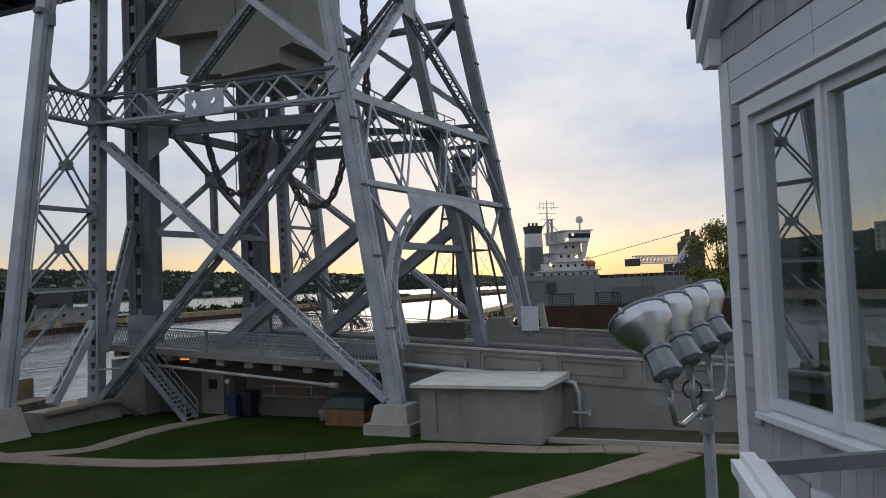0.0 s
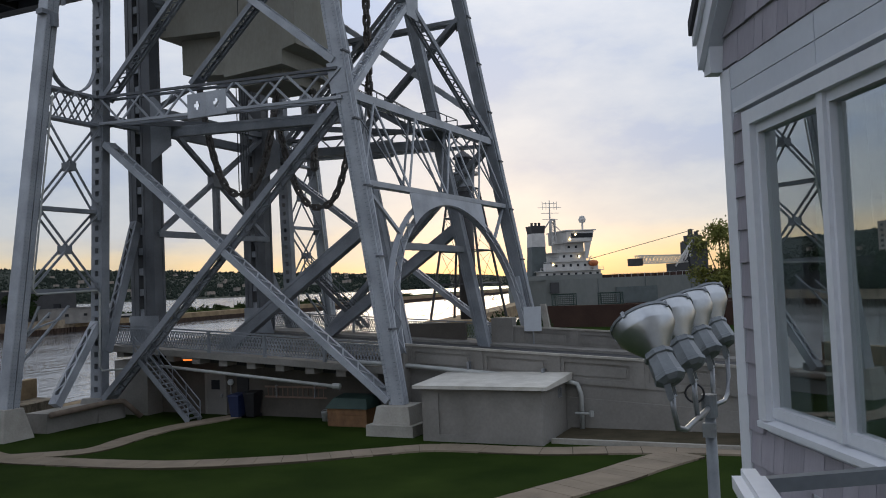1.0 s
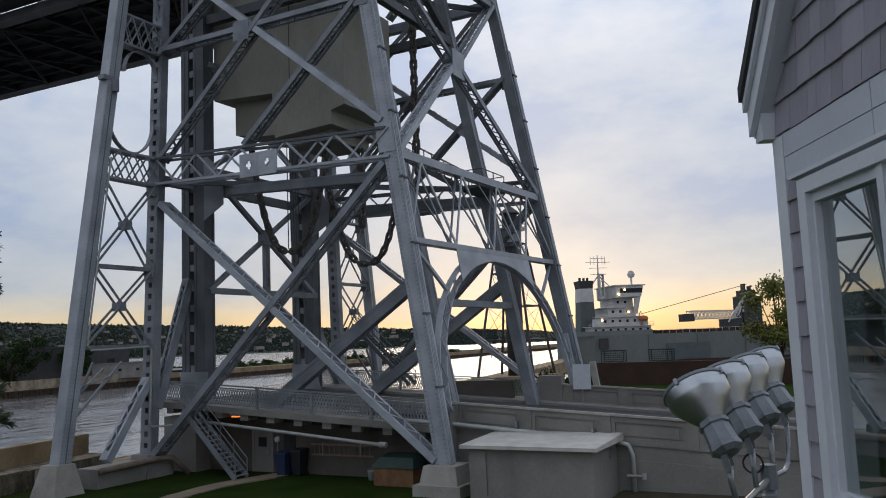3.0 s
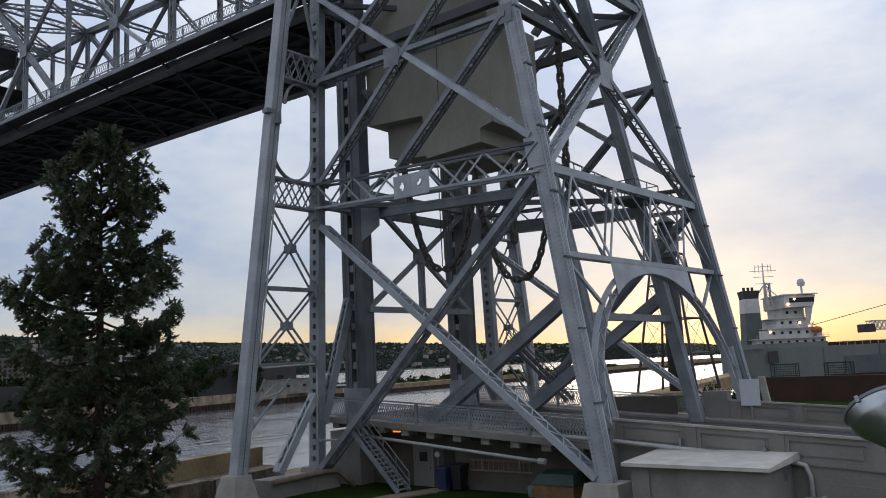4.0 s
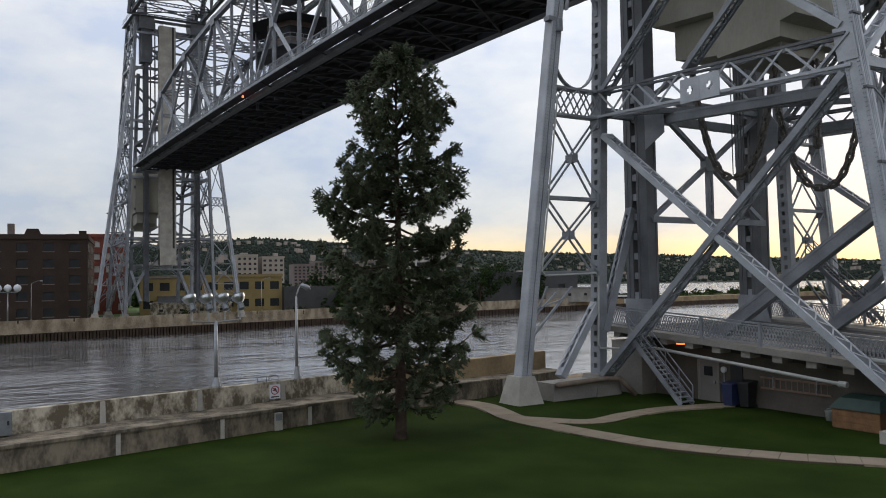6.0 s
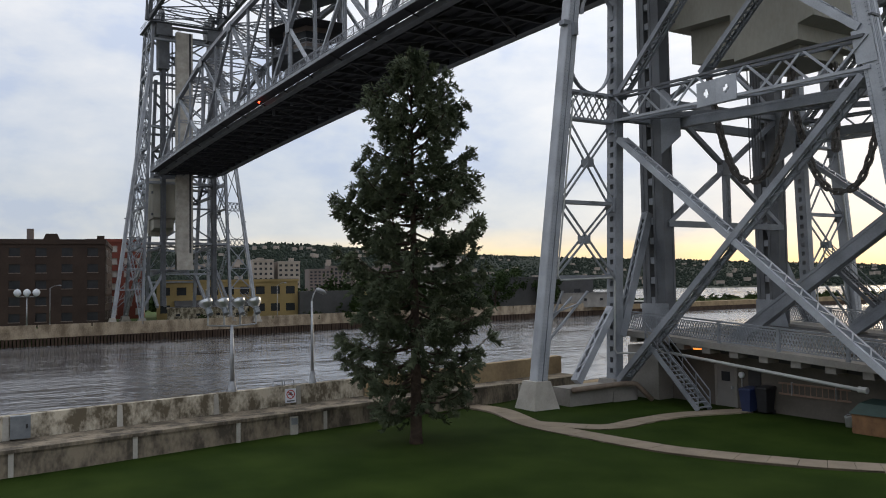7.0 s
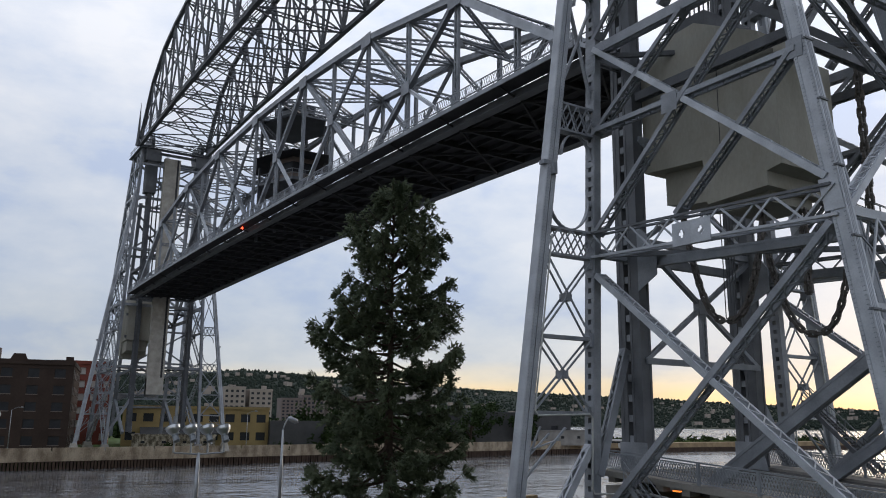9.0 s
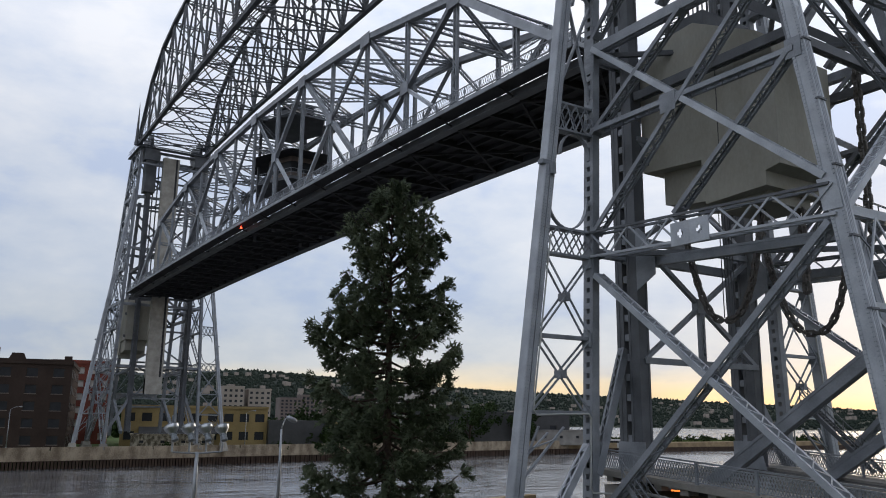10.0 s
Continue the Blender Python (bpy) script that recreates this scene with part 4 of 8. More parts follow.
def lift_span():
    t = thing("lift_span", "raised grey steel truss lift span with a dark deck underside", "bridge span", at=(XMID, 41, 30))
    inv = t.location.copy()

    def put(name, g, mat=STEEL, label=""):
        g.v = [(x - inv.x, y - inv.y, z - inv.z) for x, y, z in g.v]
        return part(name, g, mat, t, label)

    tops = {2: 42.4, 4: 45.4, 6: 46.7, 8: 47.1}
    kx = lambda k: X0 + PANEL * k
    top = lambda k: tops[min(k, NP - k)]
    Yax = (0, 1, 0)
    for Y, s in ((SY0, -1), (SY1, 1)):
        n = 32
        for k in range(n):
            a, b = X0 + (X1 - X0) * k / n, X0 + (X1 - X0) * (k + 1) / n
            g = Geo()
            g.bar((a, Y, span_z(a) - 0.34), (b, Y, span_z(b) - 0.34), 0.62, 0.64, Yax)
            g.bar((a, Y, span_z(a) - 0.68), (b, Y, span_z(b) - 0.68), 0.8, 0.05, Yax)
            put("bottom_chord", g, STEEL_SHADED)
        ks = [2, 4, 6, 8, 10, 12, 14]
        for k in ks[:-1]:
            put("top_chord", solid((kx(k), Y, top(k)), (kx(k + 2), Y, top(k + 2)), 0.62, 0.58, Yax))
        for e, k in ((0, 2), (NP, NP - 2)):
            put("end_post", solid((kx(e), Y, span_z(kx(e))), (kx(k), Y, top(k)), 0.62, 0.64, Yax), STEEL_LIT)
        for k in range(1, NP):
            if k % 2 == 0:
                zt = top(k)
            else:
                a, b = k - 1, k + 1
                za = top(a) if 2 <= a <= NP - 2 else span_z(kx(a))
                zb = top(b) if 2 <= b <= NP - 2 else span_z(kx(b))
                zt = (za + zb) / 2
            put("vertical", lattice((kx(k), Y, span_z(kx(k))), (kx(k), Y, zt), 0.55, 0.3, (1, 0, 0), 0.6, 0.05, 0.07))
        for a, b in ((2, 4), (6, 4), (6, 8), (10, 8), (10, 12), (14, 12)):
            put("diagonal", solid((kx(a), Y, top(a)), (kx(b), Y, span_z(kx(b))), 0.42, 0.42, Yax))
            m = (a + b) // 2
            zm = (top(a) + span_z(kx(b))) / 2
            put("sub_diagonal", Geo().bar((kx(m), Y, zm), (kx(a), Y, span_z(kx(a))), 0.4, 0.3, Yax), STEEL_LIT)
            put("sub_diagonal", lattice((kx(m), Y, zm), (kx(b), Y, (top(b) if 2 <= b <= 14 else 31)), 0.5, 0.24, (1, 0, 0), 0.55, 0.05, 0.06))
            put("gusset_plate", Geo().box(kx(m) - 0.7, kx(m) + 0.7, Y + s * 0.3 - 0.03, Y + s * 0.3 + 0.03, zm - 0.6, zm + 0.6), STEEL)
        for k in range(2, NP - 1, 2):
            put("gusset_plate", Geo().box(kx(k) - 1.0, kx(k) + 1.0, Y + s * 0.38 - 0.03, Y + s * 0.38 + 0.03, top(k) - 1.0, top(k) + 0.35), STEEL)
        # footway bracketed out beside the truss, with its railing
        g, rl, lat = Geo(), Geo(), Geo()
        y_in, y_out = Y + s * 0.35, Y + s * 1.9
        for k in range(n):
            a, b = X0 + (X1 - X0) * k / n, X0 + (X1 - X0) * (k + 1) / n
            za, zb = span_z(a), span_z(b)
            g.bar((a, (y_in + y_out) / 2, za + 0.08), (b, (y_in + y_out) / 2, zb + 0.08), abs(y_out - y_in), 0.14, Yax)
            rl.bar((a, y_out, za + 0.12), (b, y_out, zb + 0.12), 0.1, 0.34, Yax)
            for h in (0.45, 1.25):
                rl.bar((a, y_out, za + h), (b, y_out, zb + h), 0.07, 0.07, Yax)
            for q in range(2):
                x = a + (b - a) * q / 2
                rl.bar((x, y_out, za), (x, y_out, za + 1.3), 0.08, 0.08, Yax)
            m = 14
            for q in range(m):
                xa, xb = a + (b - a) * q / m, a + (b - a) * (q + 1) / m
                lat.bar((xa, y_out, za + 0.45), (xb, y_out, zb + 1.25), 0.015, 0.035, Yax)
                lat.bar((xa, y_out, za + 1.25), (xb, y_out, zb + 0.45), 0.015, 0.035, Yax)
            if k % 2 == 0:
                g.bar((a, y_in, za - 0.5), (a, y_out, za), 0.12, 0.14, (1, 0, 0))
            put("footway_panel", g, DECK_SHADED)
            for b_ in rl.bars():
                put("rail_bar", b_, STEEL)
            put("railing_lattice", lat, STEEL)
            g, rl, lat = Geo(), Geo(), Geo()
        # inner hand rail behind the truss
        r2 = Geo()
        for k in range(n):
            a, b = X0 + (X1 - X0) * k / n, X0 + (X1 - X0) * (k + 1) / n
            for h in (0.9, 1.7, 2.4):
                r2.bar((a, Y - s * 0.8, span_z(a) + h), (b, Y - s * 0.8, span_z(b) + h), 0.06, 0.07, Yax)
            for q in (0, 0.5):
                x = a + (b - a) * q
                r2.bar((x, Y - s * 0.8, span_z(x)), (x, Y - s * 0.8, span_z(x) + 2.4), 0.06, 0.06, Yax)
        put("guard_rail", r2, STEEL_SHADED)
    # deck and floor beams, coloured near black for the shade beneath the span
    st = Geo()
    n = 32
    for k in range(n):
        a, b = X0 + (X1 - X0) * k / n, X0 + (X1 - X0) * (k + 1) / n
        za, zb = span_z(a), span_z(b)
        put("deck_panel", Geo().bar((a, 41.0, za + 0.02), (b, 41.0, zb + 0.02), SY1 - SY0 - 0.7, 0.12, Yax), DECK_SHADED)
        put("floor_beam", Geo().bar((a, SY0 + 0.3, za - 0.36), (a, SY1 - 0.3, za - 0.36), 0.3, 0.6, (1, 0, 0)), DECK_SHADED)
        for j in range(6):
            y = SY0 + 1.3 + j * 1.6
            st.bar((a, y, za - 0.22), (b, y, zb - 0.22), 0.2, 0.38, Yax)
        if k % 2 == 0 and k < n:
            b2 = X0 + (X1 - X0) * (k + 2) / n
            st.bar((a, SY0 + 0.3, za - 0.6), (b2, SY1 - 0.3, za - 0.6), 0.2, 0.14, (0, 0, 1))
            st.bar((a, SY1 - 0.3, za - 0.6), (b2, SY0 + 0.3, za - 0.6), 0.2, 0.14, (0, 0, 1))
    put("stringer", st, DECK_SHADED)
    # top struts and lateral bracing
    for k in range(2, NP - 1):
        zt = top(k) if k % 2 == 0 else (top(k - 1) + top(k + 1)) / 2
        put("top_strut", lattice((kx(k), SY0, zt), (kx(k), SY1, zt), 0.75, 0.28, (0, 0, 1), 0.75, 0.06, 0.07))
        if k < NP - 2:
            z2 = top(k + 1) if k % 2 else (top(k) + top(k + 2)) / 2
            put("top_lateral", lattice((kx(k), SY0, zt), (kx(k + 1), SY1, z2), 0.6, 0.2, (0, 0, 1), 0.65, 0.05, 0.06))
            put("top_lateral", lattice((kx(k), SY1, zt), (kx(k + 1), SY0, z2), 0.6, 0.2, (0, 0, 1), 0.65, 0.05, 0.06))
        if k % 2 == 0:
            put("sway_brace", lattice((kx(k), SY0, zt), (kx(k), 41, zt - 4.2), 0.5, 0.2, (0, 0, 1), 0.6, 0.05, 0.06))
            put("sway_brace", lattice((kx(k), SY1, zt), (kx(k), 41, zt - 4.2), 0.5, 0.2, (0, 0, 1), 0.6, 0.05, 0.06))
            put("sway_strut", lattice((kx(k), SY0, zt - 4.2), (kx(k), SY1, zt - 4.2), 0.6, 0.2, (0, 0, 1), 0.65, 0.05, 0.06))
    red = put("signal_lamp", Geo().lathe((-103.0, 34.0, span_z(-103) - 0.5), (0, 0, 1), [(0, 0.05), (0, 0.12), (0.2, 0.12), (0.28, 0.04)], 10), GLOW_RED, "small lit red navigation lamp")
    return t


lift_span()


def control_house():
    t = thing("control_house", "grey operator's control house with railed decks inside the truss", "control house", at=(XMID, 41, 37))

    def hexring(r, z, ex=1.0):
        return [(math.cos(math.pi / 6 + math.pi / 3 * k) * r * ex, math.sin(math.pi / 6 + math.pi / 3 * k) * r, z) for k in range(6)]

    def slab(r0, z0, r1, z1, ex=1.5):
        a, b = hexring(r0, z0, ex), hexring(r1, z1, ex)
        return Geo().raw(a + b, [tuple(range(6))[::-1], tuple(range(6, 12))] + [(i, (i + 1) % 6, 6 + (i + 1) % 6, 6 + i) for i in range(6)])

    part("lower_deck", slab(4.6, 0.6, 4.6, 1.0), STEEL_SHADED, t)
    part("cabin", slab(3.2, 1.0, 3.2, 4.4), BLOCK_GREY, t)
    part("window_band", slab(3.24, 2.2, 3.24, 3.6), PANE_DARK, t, "dark glazed band")
    part("roof", slab(5.6, 4.3, 2.0, 6.0), DECK_SHADED, t, "dark hipped roof")
    part("upper_deck", slab(4.4, 9.6, 4.6, 9.9), STEEL_SHADED, t)
    part("upper_cabin", slab(1.9, 9.9, 1.9, 12.0), STEEL, t)
    part("upper_roof", slab(3.0, 12.0, 1.0, 12.7), STEEL_SHADED, t)
    g = Geo()
    for r, z in ((4.5, 1.0), (4.5, 9.9)):
        for h in (0.55, 1.1):
            ring = hexring(r, z + h, 1.5)
            for p, q in zip(ring, ring[1:] + ring[:1]):
                g.bar(p, q, 0.06, 0.07, (0, 0, 1))
        ring = hexring(r, z, 1.5)
        for p, q in zip(ring, ring[1:] + ring[:1]):
            for k in range(5):
                m = Vector(p).lerp(Vector(q), k / 5)
                g.bar(m, m + Vector((0, 0, 1.1)), 0.06, 0.06)
    part("railing", g, STEEL, t)
    g = Geo()
    for x in (-3.5, 3.5):
        for y in (-3.4, 3.4):
            g.bar((x, y, -6.4), (x, y, 9.8), 0.35, 0.35)
    part("post", g, STEEL_SHADED, t)


control_house()


# ---- the fixed span high overhead ----
def fixed_span():
    t = thing("overhead_span", "high fixed steel lattice truss joining the tower heads", "bridge span", at=(XMID, 41, 62))
    inv = t.location.copy()

    def put(name, g, mat=STEEL_SHADED):
        g.v = [(x - inv.x, y - inv.y, z - inv.z) for x, y, z in g.v]
        return part(name, g, mat, t)

    n = 18
    xs = [XC + (2 * XMID - 2 * XC) * k / n for k in range(n + 1)]

    def hi(k):
        u = min(k, n - k)
        return (64.0, 74.0, 78.5, 80.5, 81.7, 82.4, 82.8, 83.0, 83.1, 83.1)[u]

    def lo(k):
        u = min(k, n - k)
        return 62.6 + 0.25 * min(u, 4)

    Yax = (0, 1, 0)
    for Y in (34.0, 48.0):
        for k in range(n):
            put("lower_chord", solid((xs[k], Y, lo(k)), (xs[k + 1], Y, lo(k + 1)), 0.65, 0.6, Yax), STEEL_SHADED)
            put("upper_chord", solid((xs[k], Y, hi(k)), (xs[k + 1], Y, hi(k + 1)), 0.65, 0.6, Yax), STEEL_SHADED)
            m0, m1 = (lo(k) + hi(k)) / 2, (lo(k + 1) + hi(k + 1)) / 2
            put("diagonal", lattice((xs[k], Y, lo(k)), (xs[k + 1], Y, hi(k + 1)), 0.5, 0.24, (1, 0, 0), 0.6, 0.05, 0.06))
            put("diagonal", lattice((xs[k], Y, hi(k)), (xs[k + 1], Y, lo(k + 1)), 0.5, 0.24, (1, 0, 0), 0.6, 0.05, 0.06))
            if k:
                put("vertical", lattice((xs[k], Y, lo(k)), (xs[k], Y, hi(k)), 0.6, 0.26, (1, 0, 0), 0.65, 0.06, 0.07))
            put("middle_tie", Geo().bar((xs[k], Y, m0), (xs[k + 1], Y, m1), 0.16, 0.16, Yax))
    for k in range(n + 1):
        put("lower_strut", lattice((xs[k], 34.0, lo(k)), (xs[k], 48.0, lo(k)), 0.7, 0.24, (0, 0, 1), 0.75, 0.06, 0.07))
        put("upper_strut", lattice((xs[k], 34.0, hi(k)), (xs[k], 48.0, hi(k)), 0.7, 0.24, (0, 0, 1), 0.75, 0.06, 0.07))
        if k < n:
            put("lateral", Geo().bar((xs[k], 34.0, lo(k)), (xs[k + 1], 48.0, lo(k + 1)), 0.2, 0.2, (0, 0, 1)), STEEL_SHADED)
            put("lateral", Geo().bar((xs[k], 48.0, lo(k)), (xs[k + 1], 34.0, lo(k + 1)), 0.2, 0.2, (0, 0, 1)), STEEL_SHADED)
            put("lateral", Geo().bar((xs[k], 34.0, hi(k)), (xs[k + 1], 48.0, hi(k + 1)), 0.2, 0.2, (0, 0, 1)), STEEL_SHADED)
        if 0 < k < n:
            put("sway_brace", Geo().bar((xs[k], 34.0, lo(k)), (xs[k], 48.0, hi(k)), 0.2, 0.2, (1, 0, 0)))
            put("sway_brace", Geo().bar((xs[k], 48.0, lo(k)), (xs[k], 34.0, hi(k)), 0.2, 0.2, (1, 0, 0)))
    # walkway along the lower chord
    g = Geo()
    for Y in (33.4,):
        for h in (0.4, 1.0, 1.5):
            g.bar((xs[0], Y, 63.2 + h), (xs[-1], Y, 63.2 + h), 0.06, 0.06, Yax)
        for k in range(70):
            x = xs[0] + (xs[-1] - xs[0]) * k / 69
            g.bar((x, Y, 62.8), (x, Y, 64.7), 0.06, 0.06, Yax)
    put("walkway_railing", g)
    for X in (XC - 0.5, 2 * XMID - XC + 0.5):
        for Y in (33.4, 48.6):
            put("finial", Geo().lathe((X, Y, 62.3), (0, 0, 1), [(0, 0.5), (1.5, 0.35), (5, 0.22), (9.5, 0.03)], 8))


fixed_span()


# ---- ground, canal and water ----
def canal_x(y, off=0.0):
    """The near canal wall's outer face runs slightly askew to the bridge."""
    return -34.6 - 0.2 * (y - 3.0) + off


def grid_sheet(name, x0, x1, y0, y1, nx, ny, fz, mat, label):
    vs = [(x0 + (x1 - x0) * i / nx, y0 + (y1 - y0) * j / ny) for j in range(ny + 1) for i in range(nx + 1)]
    g = Geo().raw([(x, y, fz(x, y)) for x, y in vs], [(j * (nx + 1) + i, j * (nx + 1) + i + 1, (j + 1) * (nx + 1) + i + 1, (j + 1) * (nx + 1) + i) for j in range(ny) for i in range(nx)])
    return setting(name, g, mat, label)


setting("water", Geo().raw([(-9000, -4000, -3), (6000, -4000, -3), (6000, 9000, -3), (-9000, 9000, -3)], [(0, 1, 2, 3)]), WATER, "dark rippled canal water reflecting the pale sky", "water")
# land on the near side: one sheet that follows the canal wall
g = Geo()
ys = [-60 + k * 4 for k in range(46)]
cols = 30
vs, fs = [], []
for y in ys:
    e = canal_x(y, 0.75)
    for i in range(cols + 1):
        u = i / cols
        x = e + (140 - e) * u ** 1.6
        vs.append((x, y, 0.05 * noise.noise(Vector((x * 0.12, y * 0.12, 0)))))
for j in range(len(ys) - 1):
    for i in range(cols):
        a = j * (cols + 1) + i
        fs.append((a, a + 1, a + cols + 2, a + cols + 1))
setting("ground", g.raw(vs, fs), GRASS, "short dark green mown lawn", "lawn")
# solid earth edge under the lawn
setting("ground_edge", Geo().hexa([(canal_x(-60) + 0.7, -60, -4), (140, -60, -4), (140, 120, -4), (canal_x(120) + 0.7, 120, -4),
                                   (canal_x(-60) + 0.7, -60, -0.3), (140, -60, -0.3), (140, 120, -0.3), (canal_x(120) + 0.7, 120, -0.3)]), SOIL, "earth bank under the lawn", "ground")


def canal_wall():
    """Low retaining wall by the lawn, a walk behind it and the tall parapet on the canal."""
    low, top, walkway = Geo(), Geo(), Geo()
    y0, y1 = -30, 27.5
    low.hexa([(canal_x(y0, 0.15), y0, -0.3), (canal_x(y0, 0.95), y0, -0.3), (canal_x(y1, 0.95), y1, -0.3), (canal_x(y1, 0.15), y1, -0.3),
              (canal_x(y0, 0.15), y0, 0.86), (canal_x(y0, 0.95), y0, 0.86), (canal_x(y1, 0.95), y1, 0.86), (canal_x(y1, 0.15), y1, 0.86)])
    cap = Geo().hexa([(canal_x(y0, 0.1), y0, 0.86), (canal_x(y0, 1.05), y0, 0.86), (canal_x(y1, 1.05), y1, 0.86), (canal_x(y1, 0.1), y1, 0.86),
                      (canal_x(y0, 0.1), y0, 0.99), (canal_x(y0, 1.05), y0, 0.99), (canal_x(y1, 1.05), y1, 0.99), (canal_x(y1, 0.1), y1, 0.99)])
    w = setting("canal_wall", low, CONCRETE_DAMP, "stained low concrete retaining wall beside the lawn", "wall")
    part("coping", cap, CONCRETE_DAMP, w)
    y2 = 34.5
    top.hexa([(canal_x(y0, -3.0), y0, -3.5), (canal_x(y0, -2.45), y0, -3.5), (canal_x(y2, -2.45), y2, -3.5), (canal_x(y2, -3.0), y2, -3.5),
              (canal_x(y0, -3.0), y0, 1.72), (canal_x(y0, -2.55), y0, 1.72), (canal_x(y2, -2.55), y2, 1.72), (canal_x(y2, -3.0), y2, 1.72)])
    p = setting("canal_parapet", top, CONCRETE_OLD, "pale weathered concrete canal parapet with dark stains", "parapet")
    for k in range(14):
        y = y0 + 4.4 * k + 1
        part("pilaster", Geo().hexa([(canal_x(y, -2.46), y - 0.14, 0.3), (canal_x(y, -2.40), y - 0.14, 0.3), (canal_x(y, -2.40), y + 0.14, 0.3), (canal_x(y, -2.46), y + 0.14, 0.3),
                                     (canal_x(y, -2.56), y - 0.1, 1.70), (canal_x(y, -2.49), y - 0.1, 1.70), (canal_x(y, -2.49), y + 0.1, 1.70), (canal_x(y, -2.56), y + 0.1, 1.70)]), CONCRETE_PALE, p)
        part("pilaster", Geo().box(canal_x(y, 0.94), canal_x(y, 1.0), y - 0.09, y + 0.09, 0, 0.85), CONCRETE_PALE, w)
    setting("canal_walk", Geo().hexa([(canal_x(y0, -2.5), y0, -3.2), (canal_x(y0, 0.2), y0, -3.2), (canal_x(y2, 0.2), y2, -3.2), (canal_x(y2, -2.5), y2, -3.2),
                                      (canal_x(y0, -2.5), y0, 0.78), (canal_x(y0, 0.2), y0, 0.78), (canal_x(y2, 0.2), y2, 0.78), (canal_x(y2, -2.5), y2, 0.78)]), CONCRETE_DAMP, "concrete walk along the canal", "pavement")
    # canal wall beyond the bridge
    setting("pier_wall", Geo().hexa([(canal_x(34.5, -3.0), 34.5, -3.6), (canal_x(34.5, 2.0), 34.5, -3.6), (canal_x(300, 2.0), 300, -3.6), (canal_x(300, -3.0), 300, -3.6),
                                     (canal_x(34.5, -3.0), 34.5, -0.2), (canal_x(34.5, 2.0), 34.5, -0.2), (canal_x(300, 2.0), 300, -0.2), (canal_x(300, -3.0), 300, -0.2)]), CONCRETE_BROWN, "ochre stained concrete pier reaching out into the harbour", "pier")
    # ochre wall by the tower foot
    setting("tower_sill", Geo().hexa([(canal_x(19, -2.4), 19.0, 0), (canal_x(19, -1.9), 19.0, 0), (canal_x(34.5, -1.7), 34.5, 0), (canal_x(34.5, -2.3), 34.5, 0),
                                      (canal_x(19, -2.4), 19.0, 1.8), (canal_x(19, -1.9), 19.0, 1.8), (canal_x(34.5, -1.7), 34.5, 1.9), (canal_x(34.5, -2.3), 34.5, 1.9)]), CONCRETE_BROWN, "ochre stained concrete parapet by the tower foot", "parapet")


canal_wall()
# low wall joining the tower's feet, with a pipe lying along it
tagged(new("footing_wall", Geo().box(XC - 0.75, XC + 0.75, 28.6, 33.6, -0.2, 0.95).mesh("footing_wall", CONCRETE)), "grey concrete wall between the tower feet", "wall", kind="structure")
pipe = thing("drain_pipe", "rusty brown pipe lying along the footing wall", "pipe", at=(XC + 1.0, 28.6, 0.9))
part("run", Geo().tube([(0, 0, 0), (0, 3.8, 0.1), (0.25, 4.4, 0.05), (0.9, 5.0, -0.85)], 0.15, 10), RUST_PIPE, pipe, smooth=True)


def path_strip(name, pts, width, label):
    """A walk of slabs along a gentle line; every slab is a piece of its own."""
    pts = [Vector((*p, 0)) for p in pts]
    fine = []
    for i in range(len(pts) - 1):
        p0, p1, p2, p3 = pts[max(i - 1, 0)], pts[i], pts[i + 1], pts[min(i + 2, len(pts) - 1)]
        for k in range(8):
            t = k / 8
            fine.append(0.5 * (2 * p1 + (p2 - p0) * t + (2 * p0 - 5 * p1 + 4 * p2 - p3) * t * t + (3 * p1 - p0 - 3 * p2 + p3) * t ** 3))
    fine.append(pts[-1])
    base = Geo()
    sides = []
    for i, p in enumerate(fine):
        d = (fine[min(i + 1, len(fine) - 1)] - fine[max(i - 1, 0)]).normalized()
        n = Vector((-d.y, d.x, 0)) * width / 2
        sides.append((p + n, p - n))
    for (a, b), (c, d) in zip(sides, sides[1:]):
        base.hexa([a + Vector((0, 0, -0.1)), b + Vector((0, 0, -0.1)), d + Vector((0, 0, -0.1)), c + Vector((0, 0, -0.1)),
                   a + Vector((0, 0, 0.062)), b + Vector((0, 0, 0.062)), d + Vector((0, 0, 0.062)), c + Vector((0, 0, 0.062))])
    ob = setting(name, base, SOIL, label, "path")
    for i in range(0, len(sides) - 2, 2):
        (a, b), (m, q), (c, d) = sides[i], sides[i + 1], sides[i + 2]
        k = 0.012
        a, c2 = a.lerp(c, k), c.lerp(a, k)
        b, d2 = b.lerp(d, k), d.lerp(b, k)
        dz = random.uniform(0.072, 0.085)
        up = Vector((0, 0, dz))
        g = Geo().raw([a, m, c2, d2, q, b, a + up, m + up, c2 + up, d2 + up, q + up, b + up], [(6, 7, 10, 11), (7, 8, 9, 10), (0, 1, 7, 6), (1, 2, 8, 7), (2, 3, 9, 8), (3, 4, 10, 9), (4, 5, 11, 10), (5, 0, 6, 11)])
        part("slab", g, PAVING, ob)
    return ob


